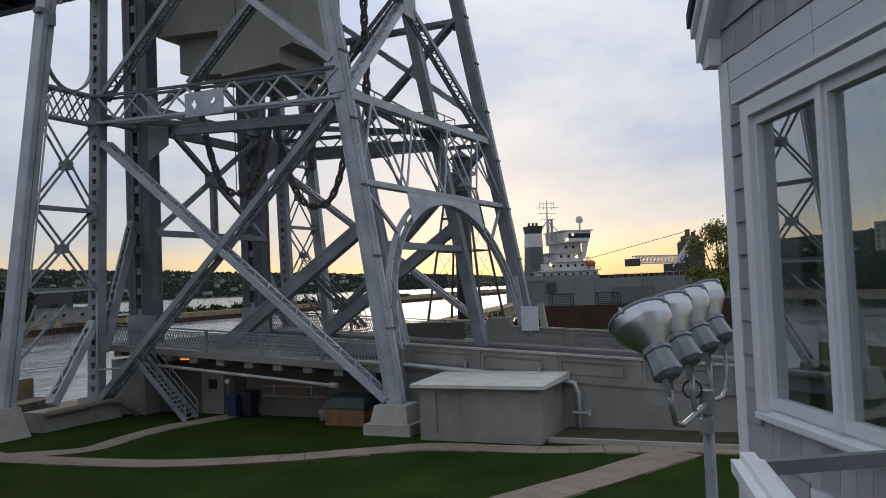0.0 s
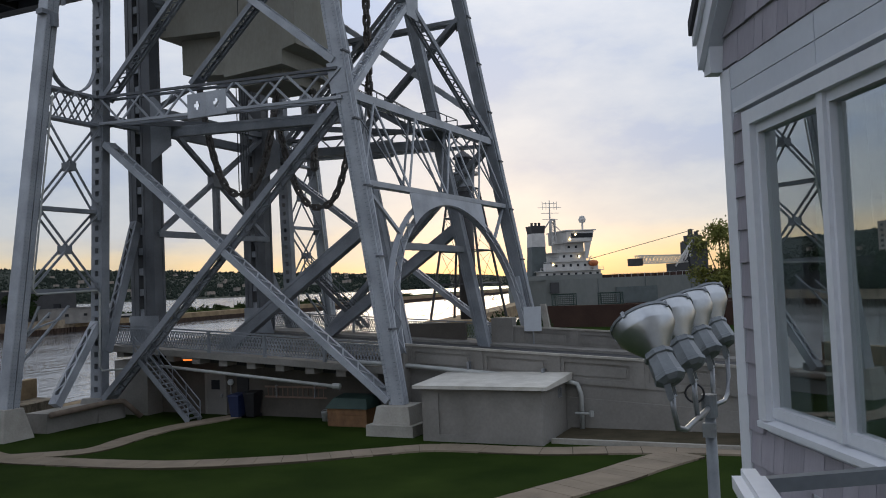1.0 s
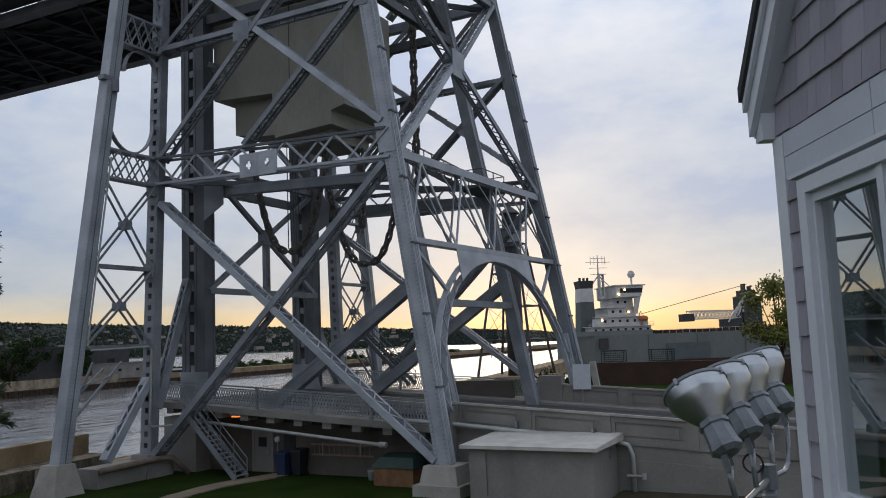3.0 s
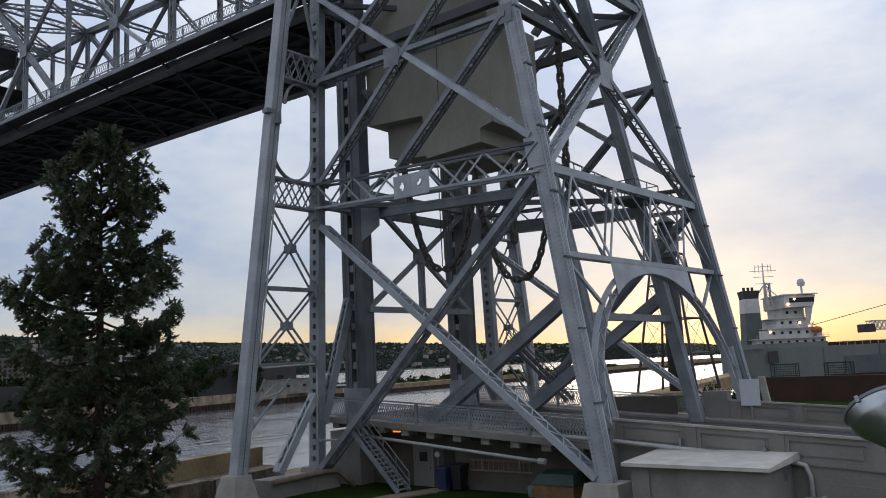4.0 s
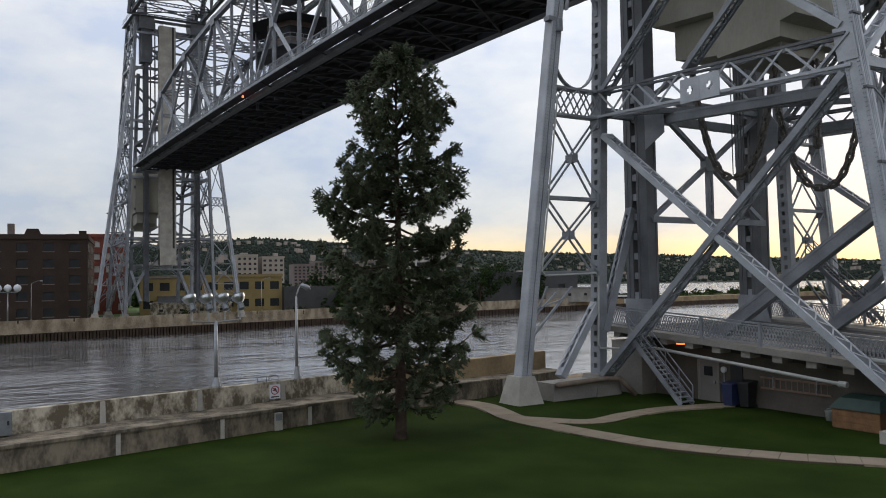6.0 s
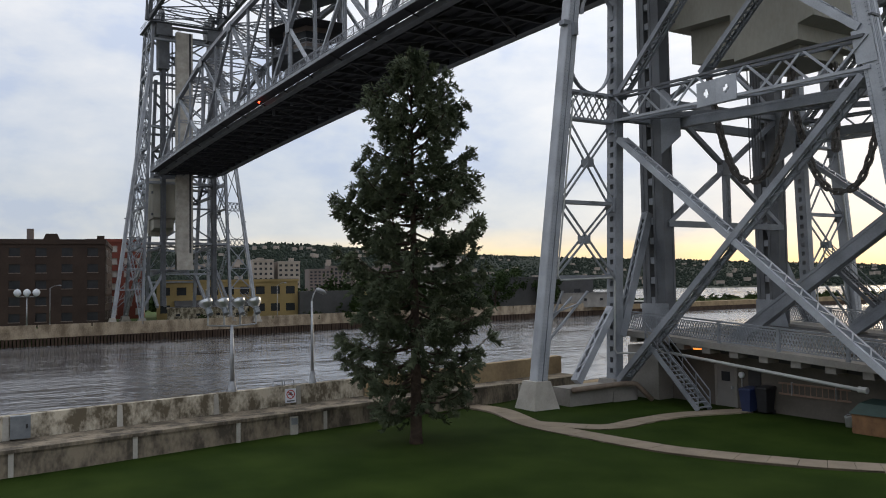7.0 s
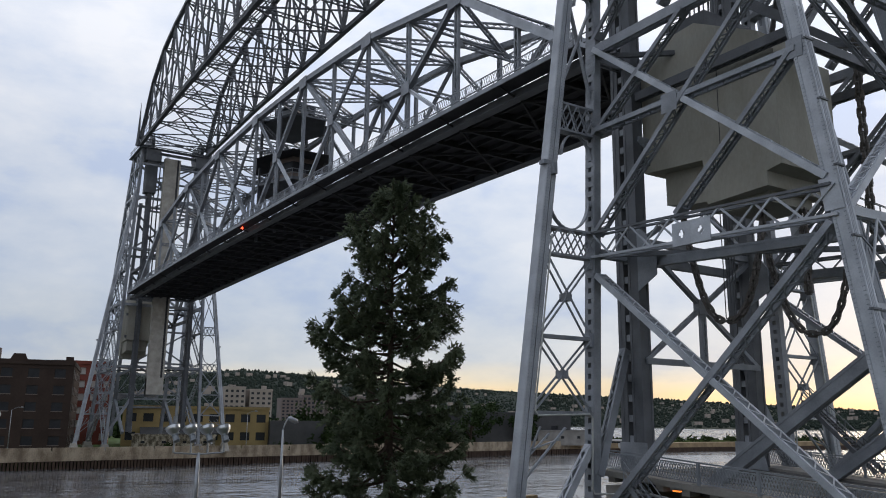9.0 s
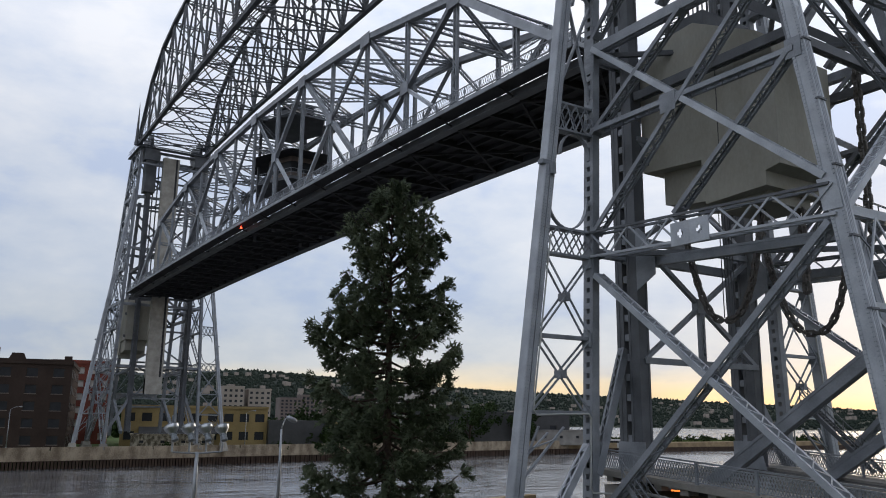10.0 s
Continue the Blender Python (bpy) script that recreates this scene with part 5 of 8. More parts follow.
path_strip("footpath", [(-40.5, 23.4), (-36, 24.6), (-31.2, 23.5), (-27.0, 23.7), (-22.9, 24.35), (-19.0, 26.2), (-16.2, 28.2), (-14.0, 29.6), (-9.8, 29.9), (-5.0, 31.2), (0, 31.5), (8, 31.2), (16, 31)], 1.25, "narrow curving pale concrete path across the lawn")
path_strip("branch_path", [(-31.3, 23.6), (-28.6, 25.6), (-28.9, 28.5), (-29.0, 31.2), (-28.0, 34.6)], 1.15, "narrow pale path leading to the door under the bridge")
path_strip("wide_path", [(-4.6, 30.6), (-5.6, 28.6), (-6.6, 26.2), (-8.0, 23.4), (-9.6, 19.5), (-11, 14)], 1.65, "pale concrete path branching towards the camera")

# ---- road, walls and the space under it ----
def road():
    n = 40
    xs = [-36.2 + (30 + 36.2) * k / n for k in range(n + 1)]
    g, s, w = Geo(), Geo(), Geo()
    for a, b in zip(xs, xs[1:]):
        za, zb = max(road_z(a), 0.02), max(road_z(b), 0.02)
        g.hexa([(a, 34.6, za - 0.5), (b, 34.6, zb - 0.5), (b, 48.4, zb - 0.5), (a, 48.4, za - 0.5), (a, 34.6, za), (b, 34.6, zb), (b, 48.4, zb), (a, 48.4, za)])
    setting("road", g, ASPHALT, "grey asphalt bridge approach road", "road")
    for y0, y1 in ((34.9, 36.4), (46.6, 48.1)):
        s = Geo()
        for a, b in zip(xs, xs[1:]):
            za, zb = max(road_z(a), 0.02) + 0.005, max(road_z(b), 0.02) + 0.005
            s.hexa([(a, y0, za), (b, y0, zb), (b, y1, zb), (a, y1, za), (a, y0, za + 0.15), (b, y0, zb + 0.15), (b, y1, zb + 0.15), (a, y1, za + 0.15)])
        setting("kerb_walk", s, CONCRETE, "raised concrete footway beside the road", "pavement")


road()


def approach_wall(name, y, face, x0, x1, label):
    """Parapet wall following the road, with pilasters and sunk panels on its outer face."""
    n = int((x1 - x0) / 3.6)
    step = (x1 - x0) / n
    core = Geo()
    for k in range(n):
        a, b = x0 + step * k, x0 + step * (k + 1)
        za, zb = max(road_z(a), 0) + 1.12, max(road_z(b), 0) + 1.12
        core.hexa([(a, y, -0.3), (b, y, -0.3), (b, y + 0.3, -0.3), (a, y + 0.3, -0.3), (a, y, za), (b, y, zb), (b, y + 0.3, zb), (a, y + 0.3, za)])
    ob = setting(name, core, CONCRETE, label, "wall")
    for k in range(n):
        a, b = x0 + step * k, x0 + step * (k + 1)
        za, zb = max(road_z(a), 0) + 1.12, max(road_z(b), 0) + 1.12
        yo = y - 0.07 if face < 0 else y + 0.37
        yi = y + 0.002 if face < 0 else y + 0.298

        def quad(xa, xb, lo, hi, out=0.0):
            ya, yb = sorted((yo - out if face < 0 else yo + out, yi))
            f = lambda x: za + (zb - za) * (x - a) / (b - a)
            return Geo().hexa([(xa, ya, f(xa) + lo), (xb, ya, f(xb) + lo), (xb, yb, f(xb) + lo), (xa, yb, f(xa) + lo), (xa, ya, f(xa) + hi), (xb, ya, f(xb) + hi), (xb, yb, f(xb) + hi), (xa, yb, f(xa) + hi)])

        part("pilaster", quad(a, a + 0.45, -1.15, 0.0, 0.05), CONCRETE, ob)
        part("rail_band", quad(a + 0.45, b, -0.24, 0.0), CONCRETE, ob)
        part("rail_band", quad(a + 0.45, b, -1.15, -0.88), CONCRETE, ob)
        part("panel_stile", quad(a + 0.45, a + 0.62, -0.88, -0.24), CONCRETE, ob)
        part("panel_stile", quad(b - 0.17, b, -0.88, -0.24), CONCRETE, ob)
        part("panel", quad(a + 0.78, b - 0.33, -0.78, -0.34, -0.03), CONCRETE, ob)
        part("coping", quad(a, b, 0.0, 0.1, 0.09), CONCRETE_PALE, ob)
        if face < 0:
            g = Geo().hexa([(a, y - 0.05, -0.3), (b, y - 0.05, -0.3), (b, y, -0.3), (a, y, -0.3), (a, y - 0.05, max(za - 1.75, 0.2)), (b, y - 0.05, max(zb - 1.75, 0.2)), (b, y, max(zb - 1.75, 0.2)), (a, y, max(za - 1.75, 0.2))])
            part("plinth", g, CONCRETE, ob)
    return ob


approach_wall("wall_south", 34.55, -1, -17.9, 25.3, "grey painted concrete approach wall with sunk panels")
approach_wall("wall_north", 48.2, -1, -17.2, 26.0, "grey concrete parapet with sunk panels across the road")
# plain parapet and block at the far roadside between the legs
tagged(new("wall_block", Geo().box(-18.6, -17.2, 47.9, 48.6, 0, 4.25).mesh("wall_block", CONCRETE)), "square grey concrete end block of the parapet", "wall", kind="structure")
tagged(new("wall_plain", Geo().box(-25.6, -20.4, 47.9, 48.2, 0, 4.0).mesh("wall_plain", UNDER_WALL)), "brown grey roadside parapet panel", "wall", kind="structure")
# back wall of the undercroft; the deck's shade is in its dark colour
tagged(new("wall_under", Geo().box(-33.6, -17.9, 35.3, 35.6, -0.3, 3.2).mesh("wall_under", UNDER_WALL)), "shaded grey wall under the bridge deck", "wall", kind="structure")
tagged(new("wall_abutment", Geo().box(-36.0, -33.6, 34.2, 48.4, -3.2, 3.0).mesh("wall_abutment", CONCRETE)), "concrete bridge abutment by the canal", "wall", kind="structure")
tagged(new("pier_stub", Geo().box(-18.4, -17.6, 33.9, 35.6, -0.3, 3.6).mesh("pier_stub", CONCRETE)), "concrete end pier of the approach wall", "wall", kind="structure")


def edge_railing():
    """Deck edge beam, brackets and the diamond lattice railing above it."""
    t = thing("deck_railing", "grey lattice railing along the bridge deck edge", "railing", group="deck railings", at=(-27, 33.8, 3.4))
    x0, x1 = -36.0, -18.3
    inv = Vector((27, -33.8, -3.4))

    def put(name, g, mat):
        g.v = [(x + inv.x, y + inv.y, z + inv.z) for x, y, z in g.v]
        return part(name, g, mat, t)

    n = 5
    st = (x1 - x0) / n
    for k in range(n):
        a, b = x0 + st * k, x0 + st * (k + 1)
        za, zb = road_z(a), road_z(b)
        put("edge_beam", Geo().hexa([(a, 33.65, za - 0.18), (b, 33.65, zb - 0.18), (b, 34.6, zb - 0.18), (a, 34.6, za - 0.18), (a, 33.65, za + 0.14), (b, 33.65, zb + 0.14), (b, 34.6, zb + 0.14), (a, 34.6, za + 0.14)]), CONCRETE)
        put("post", Geo().bar((a, 33.8, za), (a, 33.8, za + 1.3), 0.14, 0.16), STEEL)
        for h, s in ((0.27, 0.06), (1.12, 0.06), (1.26, 0.08)):
            put("rail", Geo().bar((a, 33.8, za + h), (b, 33.8, zb + h), 0.07, s), STEEL)
        g = Geo()
        m = 10
        for q in range(m):
            for r in (0, 1):
                u, v = q / m, (q + 1) / m
                xa, xb = a + (b - a) * u, a + (b - a) * v
                ya, yb = za + (zb - za) * u, za + (zb - za) * v
                lo0, hi0 = (0.3, 1.1) if r else (1.1, 0.3)
                g.bar((xa, 33.8, ya + lo0), (xb, 33.8, yb + hi0), 0.02, 0.05, (0, 1, 0))
                xm = (xa + xb) / 2
                g.bar((xm, 33.8, (ya + yb) / 2 + lo0), (xm + (b - a) / m, 33.8, yb + hi0), 0.02, 0.05, (0, 1, 0)) if q < m - 1 else None
        put("lattice_panel", g, STEEL)
        for q in (0.25, 0.75):
            xx = a + (b - a) * q
            put("bracket", Geo().box(xx - 0.26, xx + 0.26, 33.8, 35.3, road_z(xx) - 0.5, road_z(xx) - 0.19), CONCRETE)
    return t


near_rail = edge_railing()
copy_thing(near_rail, pose(-27, 48.5, 3.4))
# pipes under the deck edge and along the wall
p = thing("service_pipe", "pale painted service pipe slung under the deck edge", "pipe", group="service pipes", at=(0, 0, 0))
part("run", Geo().tube([(x, 33.6, road_z(x) - 0.72 - 0.02 * (x + 33)) for x in (-33, -29, -25, -21.3)], 0.085, 8), PIPE_PAINT, p, smooth=True)
part("end_cap", Geo().tube([(-21.3, 33.6, road_z(-21.3) - 0.95), (-20.9, 33.6, road_z(-21.3) - 0.97)], 0.14, 8), PIPE_PAINT, p)
p = thing("service_pipe", "pale painted service pipe running along the approach wall", "pipe", group="service pipes", at=(0, 0, 0))
part("run", Geo().tube([(-20.0, 33.3, 3.05), (-17.5, 34.2, 2.78), (-13.0, 34.3, 2.4), (-9.9, 34.3, 2.12), (-9.5, 34.3, 2.02), (-9.35, 34.3, 1.6), (-9.35, 34.3, 0.0)], 0.105, 10), PIPE_PAINT, p, smooth=True)
g = Geo().tube([(-9.6, 34.2, 0.78), (-8.85, 34.2, 0.78)], 0.06, 8).lathe((-8.9, 34.2, 0.66), (0, 0, 1), [(0, 0.1), (0.25, 0.1)], 8)
part("valve", g, PIPE_PAINT, p)
for x in (-14.5, -11.0):
    part("pipe_clip", Geo().box(x - 0.05, x + 0.05, 34.2, 34.5, 2.22 + 0.085 * (-11 - x), 2.66 + 0.085 * (-11 - x)), GALV, p)


# ---- the flat-roofed shed ----
def shed():
    t = thing("shed", "low grey rendered concrete shed with a flat pale roof slab", "shed", at=(-12.8, 32.6, 0))
    x0, x1, y0, y1 = -2.5, 2.75, -1.6, 1.85
    part("front_wall", Geo().hexa([(x0 + 0.95 + 1.0, y0, 0), (x1, y0, 0), (x1, y0 + 0.2, 0), (x0 + 1.95, y0 + 0.2, 0), (x0 + 1.95, y0, 2.2), (x1, y0, 2.2), (x1, y0 + 0.2, 2.2), (x0 + 1.95, y0 + 0.2, 2.2)]), CONCRETE, t)
    part("front_wall", Geo().box(x0, x0 + 0.75, y0, y0 + 0.2, 0, 2.2), CONCRETE, t)
    part("front_wall", Geo().box(x0 + 0.75, x0 + 1.95, y0, y0 + 0.2, 0, 0.28), CONCRETE, t)
    part("front_wall", Geo().box(x0 + 0.75, x0 + 1.95, y0, y0 + 0.2, 2.02, 2.2), CONCRETE, t)
    part("sealed_door", Geo().box(x0 + 0.75, x0 + 1.95, y0 + 0.1, y0 + 0.19, 0.28, 2.02), CONCRETE, t, "sunk rendered door panel")
    part("side_wall", Geo().box(x0, x0 + 0.2, y0 + 0.2, y1, 0, 2.2), CONCRETE, t)
    part("side_wall", Geo().box(x1 - 0.2, x1, y0 + 0.2, y1, 0, 2.2), CONCRETE, t)
    v = Geo()
    for k in range(6):
        v.box(x1 + 0.0, x1 + 0.03, y1 - 1.15 + 0.075 * k, y1 - 1.11 + 0.075 * k, 1.55, 1.95)
    part("vent", v, GALV, t)
    g = Geo().hexa([(x0 - 0.28, y0 - 0.3, 2.2), (x1 + 0.3, y0 - 0.3, 2.2), (x1 + 0.3, y1 + 0.1, 2.2), (x0 - 0.28, y1 + 0.1, 2.2),
                    (x0 - 0.28, y0 - 0.3, 2.34), (x1 + 0.3, y0 - 0.3, 2.34), (x1 + 0.3, y1 + 0.1, 2.5), (x0 - 0.28, y1 + 0.1, 2.5)])
    part("roof_slab", g, ROOF_PALE, t, "pale weathered roof slab")


shed()
g = Geo()
kerb = setting("kerb", Geo().box(-9.9, 14, 31.55, 31.75, -0.1, 0.2), CONCRETE_PALE, "low stone kerb of the planting bed", "kerb")
setting("planting_bed", Geo().box(-9.9, 14, 31.75, 34.5, -0.1, 0.13), SOIL, "bare earth bed under the wall", "ground")


# ---- things under the bridge ----
def under_door():
    d = tagged(new("door_1", Geo().box(-30.35, -29.2, 35.24, 35.31, 0, 2.1).mesh("door_1", DOOR_M)), "grey door with a small dark window under the bridge", "door", kind="structure")
    part("window", Geo().box(-30.05, -29.5, 35.22, 35.25, 1.35, 1.85), PANE_DARK, d)
    part("frame", Geo().box(-30.5, -30.35, 35.22, 35.3, 0, 2.2).box(-29.2, -29.05, 35.22, 35.3, 0, 2.2).box(-30.35, -29.2, 35.22, 35.3, 2.1, 2.2), CONCRETE, d)
    part("door_handle", Geo().box(-29.4, -29.3, 35.17, 35.24, 0.95, 1.1), GALV, d)
    b = thing("meter_box", "small round pale meter on the wall", "meter", at=(-28.75, 35.28, 1.75))
    part("case", Geo().lathe((0, 0, 0), (0, -1, 0), [(0, 0.16), (0.12, 0.16), (0.16, 0.1), (0.16, 0.01)], 12), SIGN_WHITE, b)
    part("conduit", Geo().tube([(0, -0.04, -0.15), (0, -0.04, -0.75)], 0.03, 6), GALV, b)
    # no opening here: a black panel paints the doorway's inner shade
    e = tagged(new("door_2", Geo().box(-28.35, -27.6, 35.24, 35.31, 0, 2.05).mesh("door_2", INK)), "doorway under the bridge, its inner shade a flat black panel", "door", kind="structure")


under_door()


def bin_at(x, y, mat, label, h):
    t = thing("wheelie_bin", label, "bin", group="bins by the wall", at=(x, y, 0))
    part("body", Geo().hexa([(-0.24, -0.26, 0.08), (0.24, -0.26, 0.08), (0.24, 0.26, 0.08), (-0.24, 0.26, 0.08), (-0.34, -0.36, h), (0.34, -0.36, h), (0.34, 0.36, h), (-0.34, 0.36, h)]), mat, t)
    part("lid", Geo().hexa([(-0.37, -0.40, h), (0.37, -0.40, h), (0.37, 0.4, h), (-0.37, 0.4, h), (-0.33, -0.34, h + 0.07), (0.33, -0.34, h + 0.07), (0.33, 0.4, h + 0.13), (-0.33, 0.4, h + 0.13)]), mat, t)
    for sx in (-0.25, 0.25):
        part("wheel", Geo().lathe((sx - 0.03, 0.3, 0.1), (1, 0, 0), [(0, 0.02), (0, 0.1), (0.06, 0.1), (0.06, 0.02)], 12), BIN_BLACK, t)
    part("handle", Geo().bar((-0.25, 0.43, h - 0.02), (0.25, 0.43, h - 0.02), 0.03, 0.03), mat, t)


bin_at(-27.75, 34.5, BIN_BLUE, "dark blue plastic wheelie bin against the wall", 1.15)
bin_at(-27.0, 34.8, BIN_BLACK, "black plastic wheelie bin against the wall", 1.25)
lad = thing("ladder", "weathered ladder hung flat along the wall", "ladder", at=(-24.6, 35.2, 1.3))
for z in (-0.26, 0.26):
    part("stile", Geo().bar((-1.9, 0, z), (1.9, 0, z - 0.02), 0.05, 0.09), LADDER_M, lad)
for k in range(12):
    part("rung", Geo().bar((-1.7 + 0.31 * k, 0, -0.25), (-1.7 + 0.31 * k, 0, 0.25), 0.03, 0.035), LADDER_M, lad)
for x in (-1.2, 1.15):
    part("hook", Geo().box(x, x + 0.05, -0.03, 0.1, -0.3, 0.33), GALV, lad)
bx = thing("storage_box", "brown wooden storage box with a dark green sloping lid", "box", at=(-20.4, 33.9, 0))
part("body", Geo().box(-1.05, 1.05, -0.6, 0.6, 0.0, 0.85), WOOD, bx)
for k in range(3):
    part("board", Geo().box(-1.07, 1.07, -0.62, -0.6, 0.04 + 0.27 * k, 0.27 + 0.27 * k), WOOD, bx)
part("lid", Geo().hexa([(-1.15, -0.72, 0.85), (1.15, -0.72, 0.85), (1.15, 0.7, 0.85), (-1.15, 0.7, 0.85), (-0.9, -0.3, 1.28), (0.9, -0.3, 1.28), (0.9, 0.62, 1.4), (-0.9, 0.62, 1.4)]), GREEN_LID, bx)
for x, y in ((-22.4, 34.6), (-21.8, 34.5)):
    b = thing("bucket", "pale grey bucket standing by the wall", "bucket", group="buckets", at=(x, y, 0))
    part("body", Geo().lathe((0, 0, 0), (0, 0, 1), [(0, 0.01), (0, 0.19), (0.42, 0.23), (0.45, 0.25), (0.45, 0.21), (0.1, 0.18)], 14), PIPE_PAINT, b, smooth=True)
    part("handle", Geo().tube([(0.23 * math.cos(a), 0, 0.43 + 0.12 * math.sin(a)) for a in [math.pi * k / 8 for k in range(9)]], 0.012, 5), GALV, b)
ol = thing("underdeck_lamp", "small lit orange lamp under the bridge deck", "lamp", at=(-30.6, 34.1, 3.0))
part("case", Geo().box(-0.35, 0.35, -0.15, 0.15, 0.1, 0.3), GALV, ol)
part("lens", Geo().box(-0.22, 0.22, -0.13, 0.1, 0.02, 0.1), GLOW_ORANGE, ol, "glowing orange lens")


def stair(name, p0, p1, width, label, mat, n, side):
    t = thing(name, label, "stairs", group="steel stairs", at=p1)
    a, b = Vector(p0) - Vector(p1), Vector((0, 0, 0))
    d = Vector(side)
    for k in range(n):
        p = a.lerp(b, (k + 0.5) / n)
        along = Vector((b.x - a.x, b.y - a.y, 0)).normalized() * 0.14
        w = d * width / 2
        part("tread", Geo().hexa([p - along - w, p + along - w, p + along + w, p - along + w] + [q + Vector((0, 0, 0.05)) for q in (p - along - w, p + along - w, p + along + w, p - along + w)]), mat, t)
    for s in (-1, 1):
        w = d * (s * width / 2)
        part("stringer", Geo().bar(a + w, b + w, 0.06, 0.28, d), mat, t)
        for h in (0.5, 0.95):
            part("handrail", Geo().bar(a + w + Vector((0, 0, h)), b + w + Vector((0, 0, h)), 0.045, 0.045, d), mat, t)
        for k in range(5):
            q = a.lerp(b, k / 4) + w
            part("baluster", Geo().bar(q, q + Vector((0, 0, 0.95)), 0.045, 0.045), mat, t)
    return t


stair("steel_stairs", (-33.0, 33.1, 3.5), (-29.4, 33.1, 0.05), 0.9, "grey steel stairs from the deck down to the lawn", STEEL, 16, (0, 1, 0))
stair("steel_stairs", (-33.2, 49.6, 8.0), (-28.6, 49.6, 3.7), 0.9, "grey steel stairs up inside the tower", STEEL_SHADED, 20, (0, 1, 0))


# ---- lamps ----
def floodlight(parent, base, aim, size):
    """A bell-shaped floodlight: reflector, rim, ballast housing, bracket."""
    base, d = Vector(base), Vector(aim).normalized()
    r = size / 2
    sh = part("reflector", Geo().lathe(base, d, [(-0.02, 0.19 * size), (0.04 * size, 0.24 * size), (0.20 * size, 0.36 * size), (0.36 * size, 0.475 * size), (0.40 * size, 0.485 * size), (0.52 * size, r), (0.60 * size, r * 1.02), (0.62 * size, r), (0.60 * size, r * 0.94), (0.36 * size, 0.40 * size), (0.15 * size, 0.2 * size), (0.10 * size, 0.01)], 32), LAMP_ALU, parent, "bright spun aluminium reflector", smooth=True)
    part("rim", Geo().lathe(base, d, [(0.565 * size, r * 1.0), (0.57 * size, r * 1.05), (0.615 * size, r * 1.05), (0.62 * size, r * 1.0)], 32), LAMP_BODY, parent)
    part("lens", Geo().lathe(base, d, [(0.59 * size, r * 0.96), (0.61 * size, r * 0.7), (0.625 * size, 0.01)], 32), GLASS, parent, "clear domed glass lens", smooth=True)
    part("housing", Geo().lathe(base, d, [(0.02, 0.18 * size), (-0.04 * size, 0.24 * size), (-0.10 * size, 0.24 * size), (-0.12 * size, 0.21 * size), (-0.42 * size, 0.235 * size), (-0.44 * size, 0.25 * size), (-0.5 * size, 0.25 * size), (-0.56 * size, 0.16 * size), (-0.58 * size, 0.01)], 8), LAMP_BODY, parent, "grey cast ballast housing")
    clip = Geo()
    u = d.orthogonal().normalized()
    w = d.cross(u)
    for k in range(4):
        a = k * math.pi / 2 + 0.5
        o = base + d * (0.59 * size) + (u * math.cos(a) + w * math.sin(a)) * r * 1.04
        clip.bar(o - d * 0.03, o + d * 0.03, 0.03, 0.03)
    part("rim_clip", clip, GALV, parent)
    return base - d * 0.3 * size


def flood_cluster():
    t = thing("floodlight_mast", "four bell floodlights on forked arms of a grey steel mast", "floodlight", group="floodlight masts", at=(-1.13, 9.52, 0))
    part("mast", Geo().tube([(0, 0, 0), (0, 0, 2.4), (0, 0, 5.17)], [0.09, 0.075, 0.058], 12), LAMP_BODY, t, smooth=True)
    part("collar", Geo().tube([(0, 0, 4.95), (0, 0, 5.2)], 0.085, 12), LAMP_BODY, t)
    part("base_plate", Geo().box(-0.2, 0.2, -0.2, 0.2, 0, 0.03), LAMP_BODY, t)
    aim = Vector((-0.45, 0.42, 0.79))
    row = Vector((0.085, 0.874, 0.045))
    for k in range(4):
        o = Vector((-0.30, -1.36, 5.79)) + row * k
        back = floodlight(t, o, aim, 0.62)
        part("yoke", Geo().bar(back + Vector((0, -0.1, 0)), back + Vector((0.06, -0.1, -0.28)), 0.02, 0.06).bar(back + Vector((0, 0.1, 0)), back + Vector((0.06, 0.1, -0.28)), 0.02, 0.06).bar(back + Vector((0.06, -0.1, -0.28)), back + Vector((0.06, 0.1, -0.28)), 0.05, 0.02), LAMP_BODY, t)
        foot = back + Vector((0.06, 0, -0.28))
        
        part("arm", Geo().tube([foot, Vector((foot.x, foot.y, 5.25)), Vector((foot.x * 0.9, foot.y * 0.93, 5.06)), Vector((foot.x * 0.7, foot.y * 0.75, 5.0)), (0, 0, 5.06)], 0.028, 8), GALV, t, "bent galvanised arm", smooth=True)
    part("cable_loop", Geo().tube([(-0.14 + 0.10 * math.cos(a), -0.08, 5.22 + 0.10 * math.sin(a)) for a in [2 * math.pi * k / 16 for k in range(17)]], 0.012, 6), INK, t)
    part("junction_box", Geo().box(-0.07, 0.07, -0.14, -0.06, 4.75, 4.9), GALV, t)
    return t


flood_cluster()


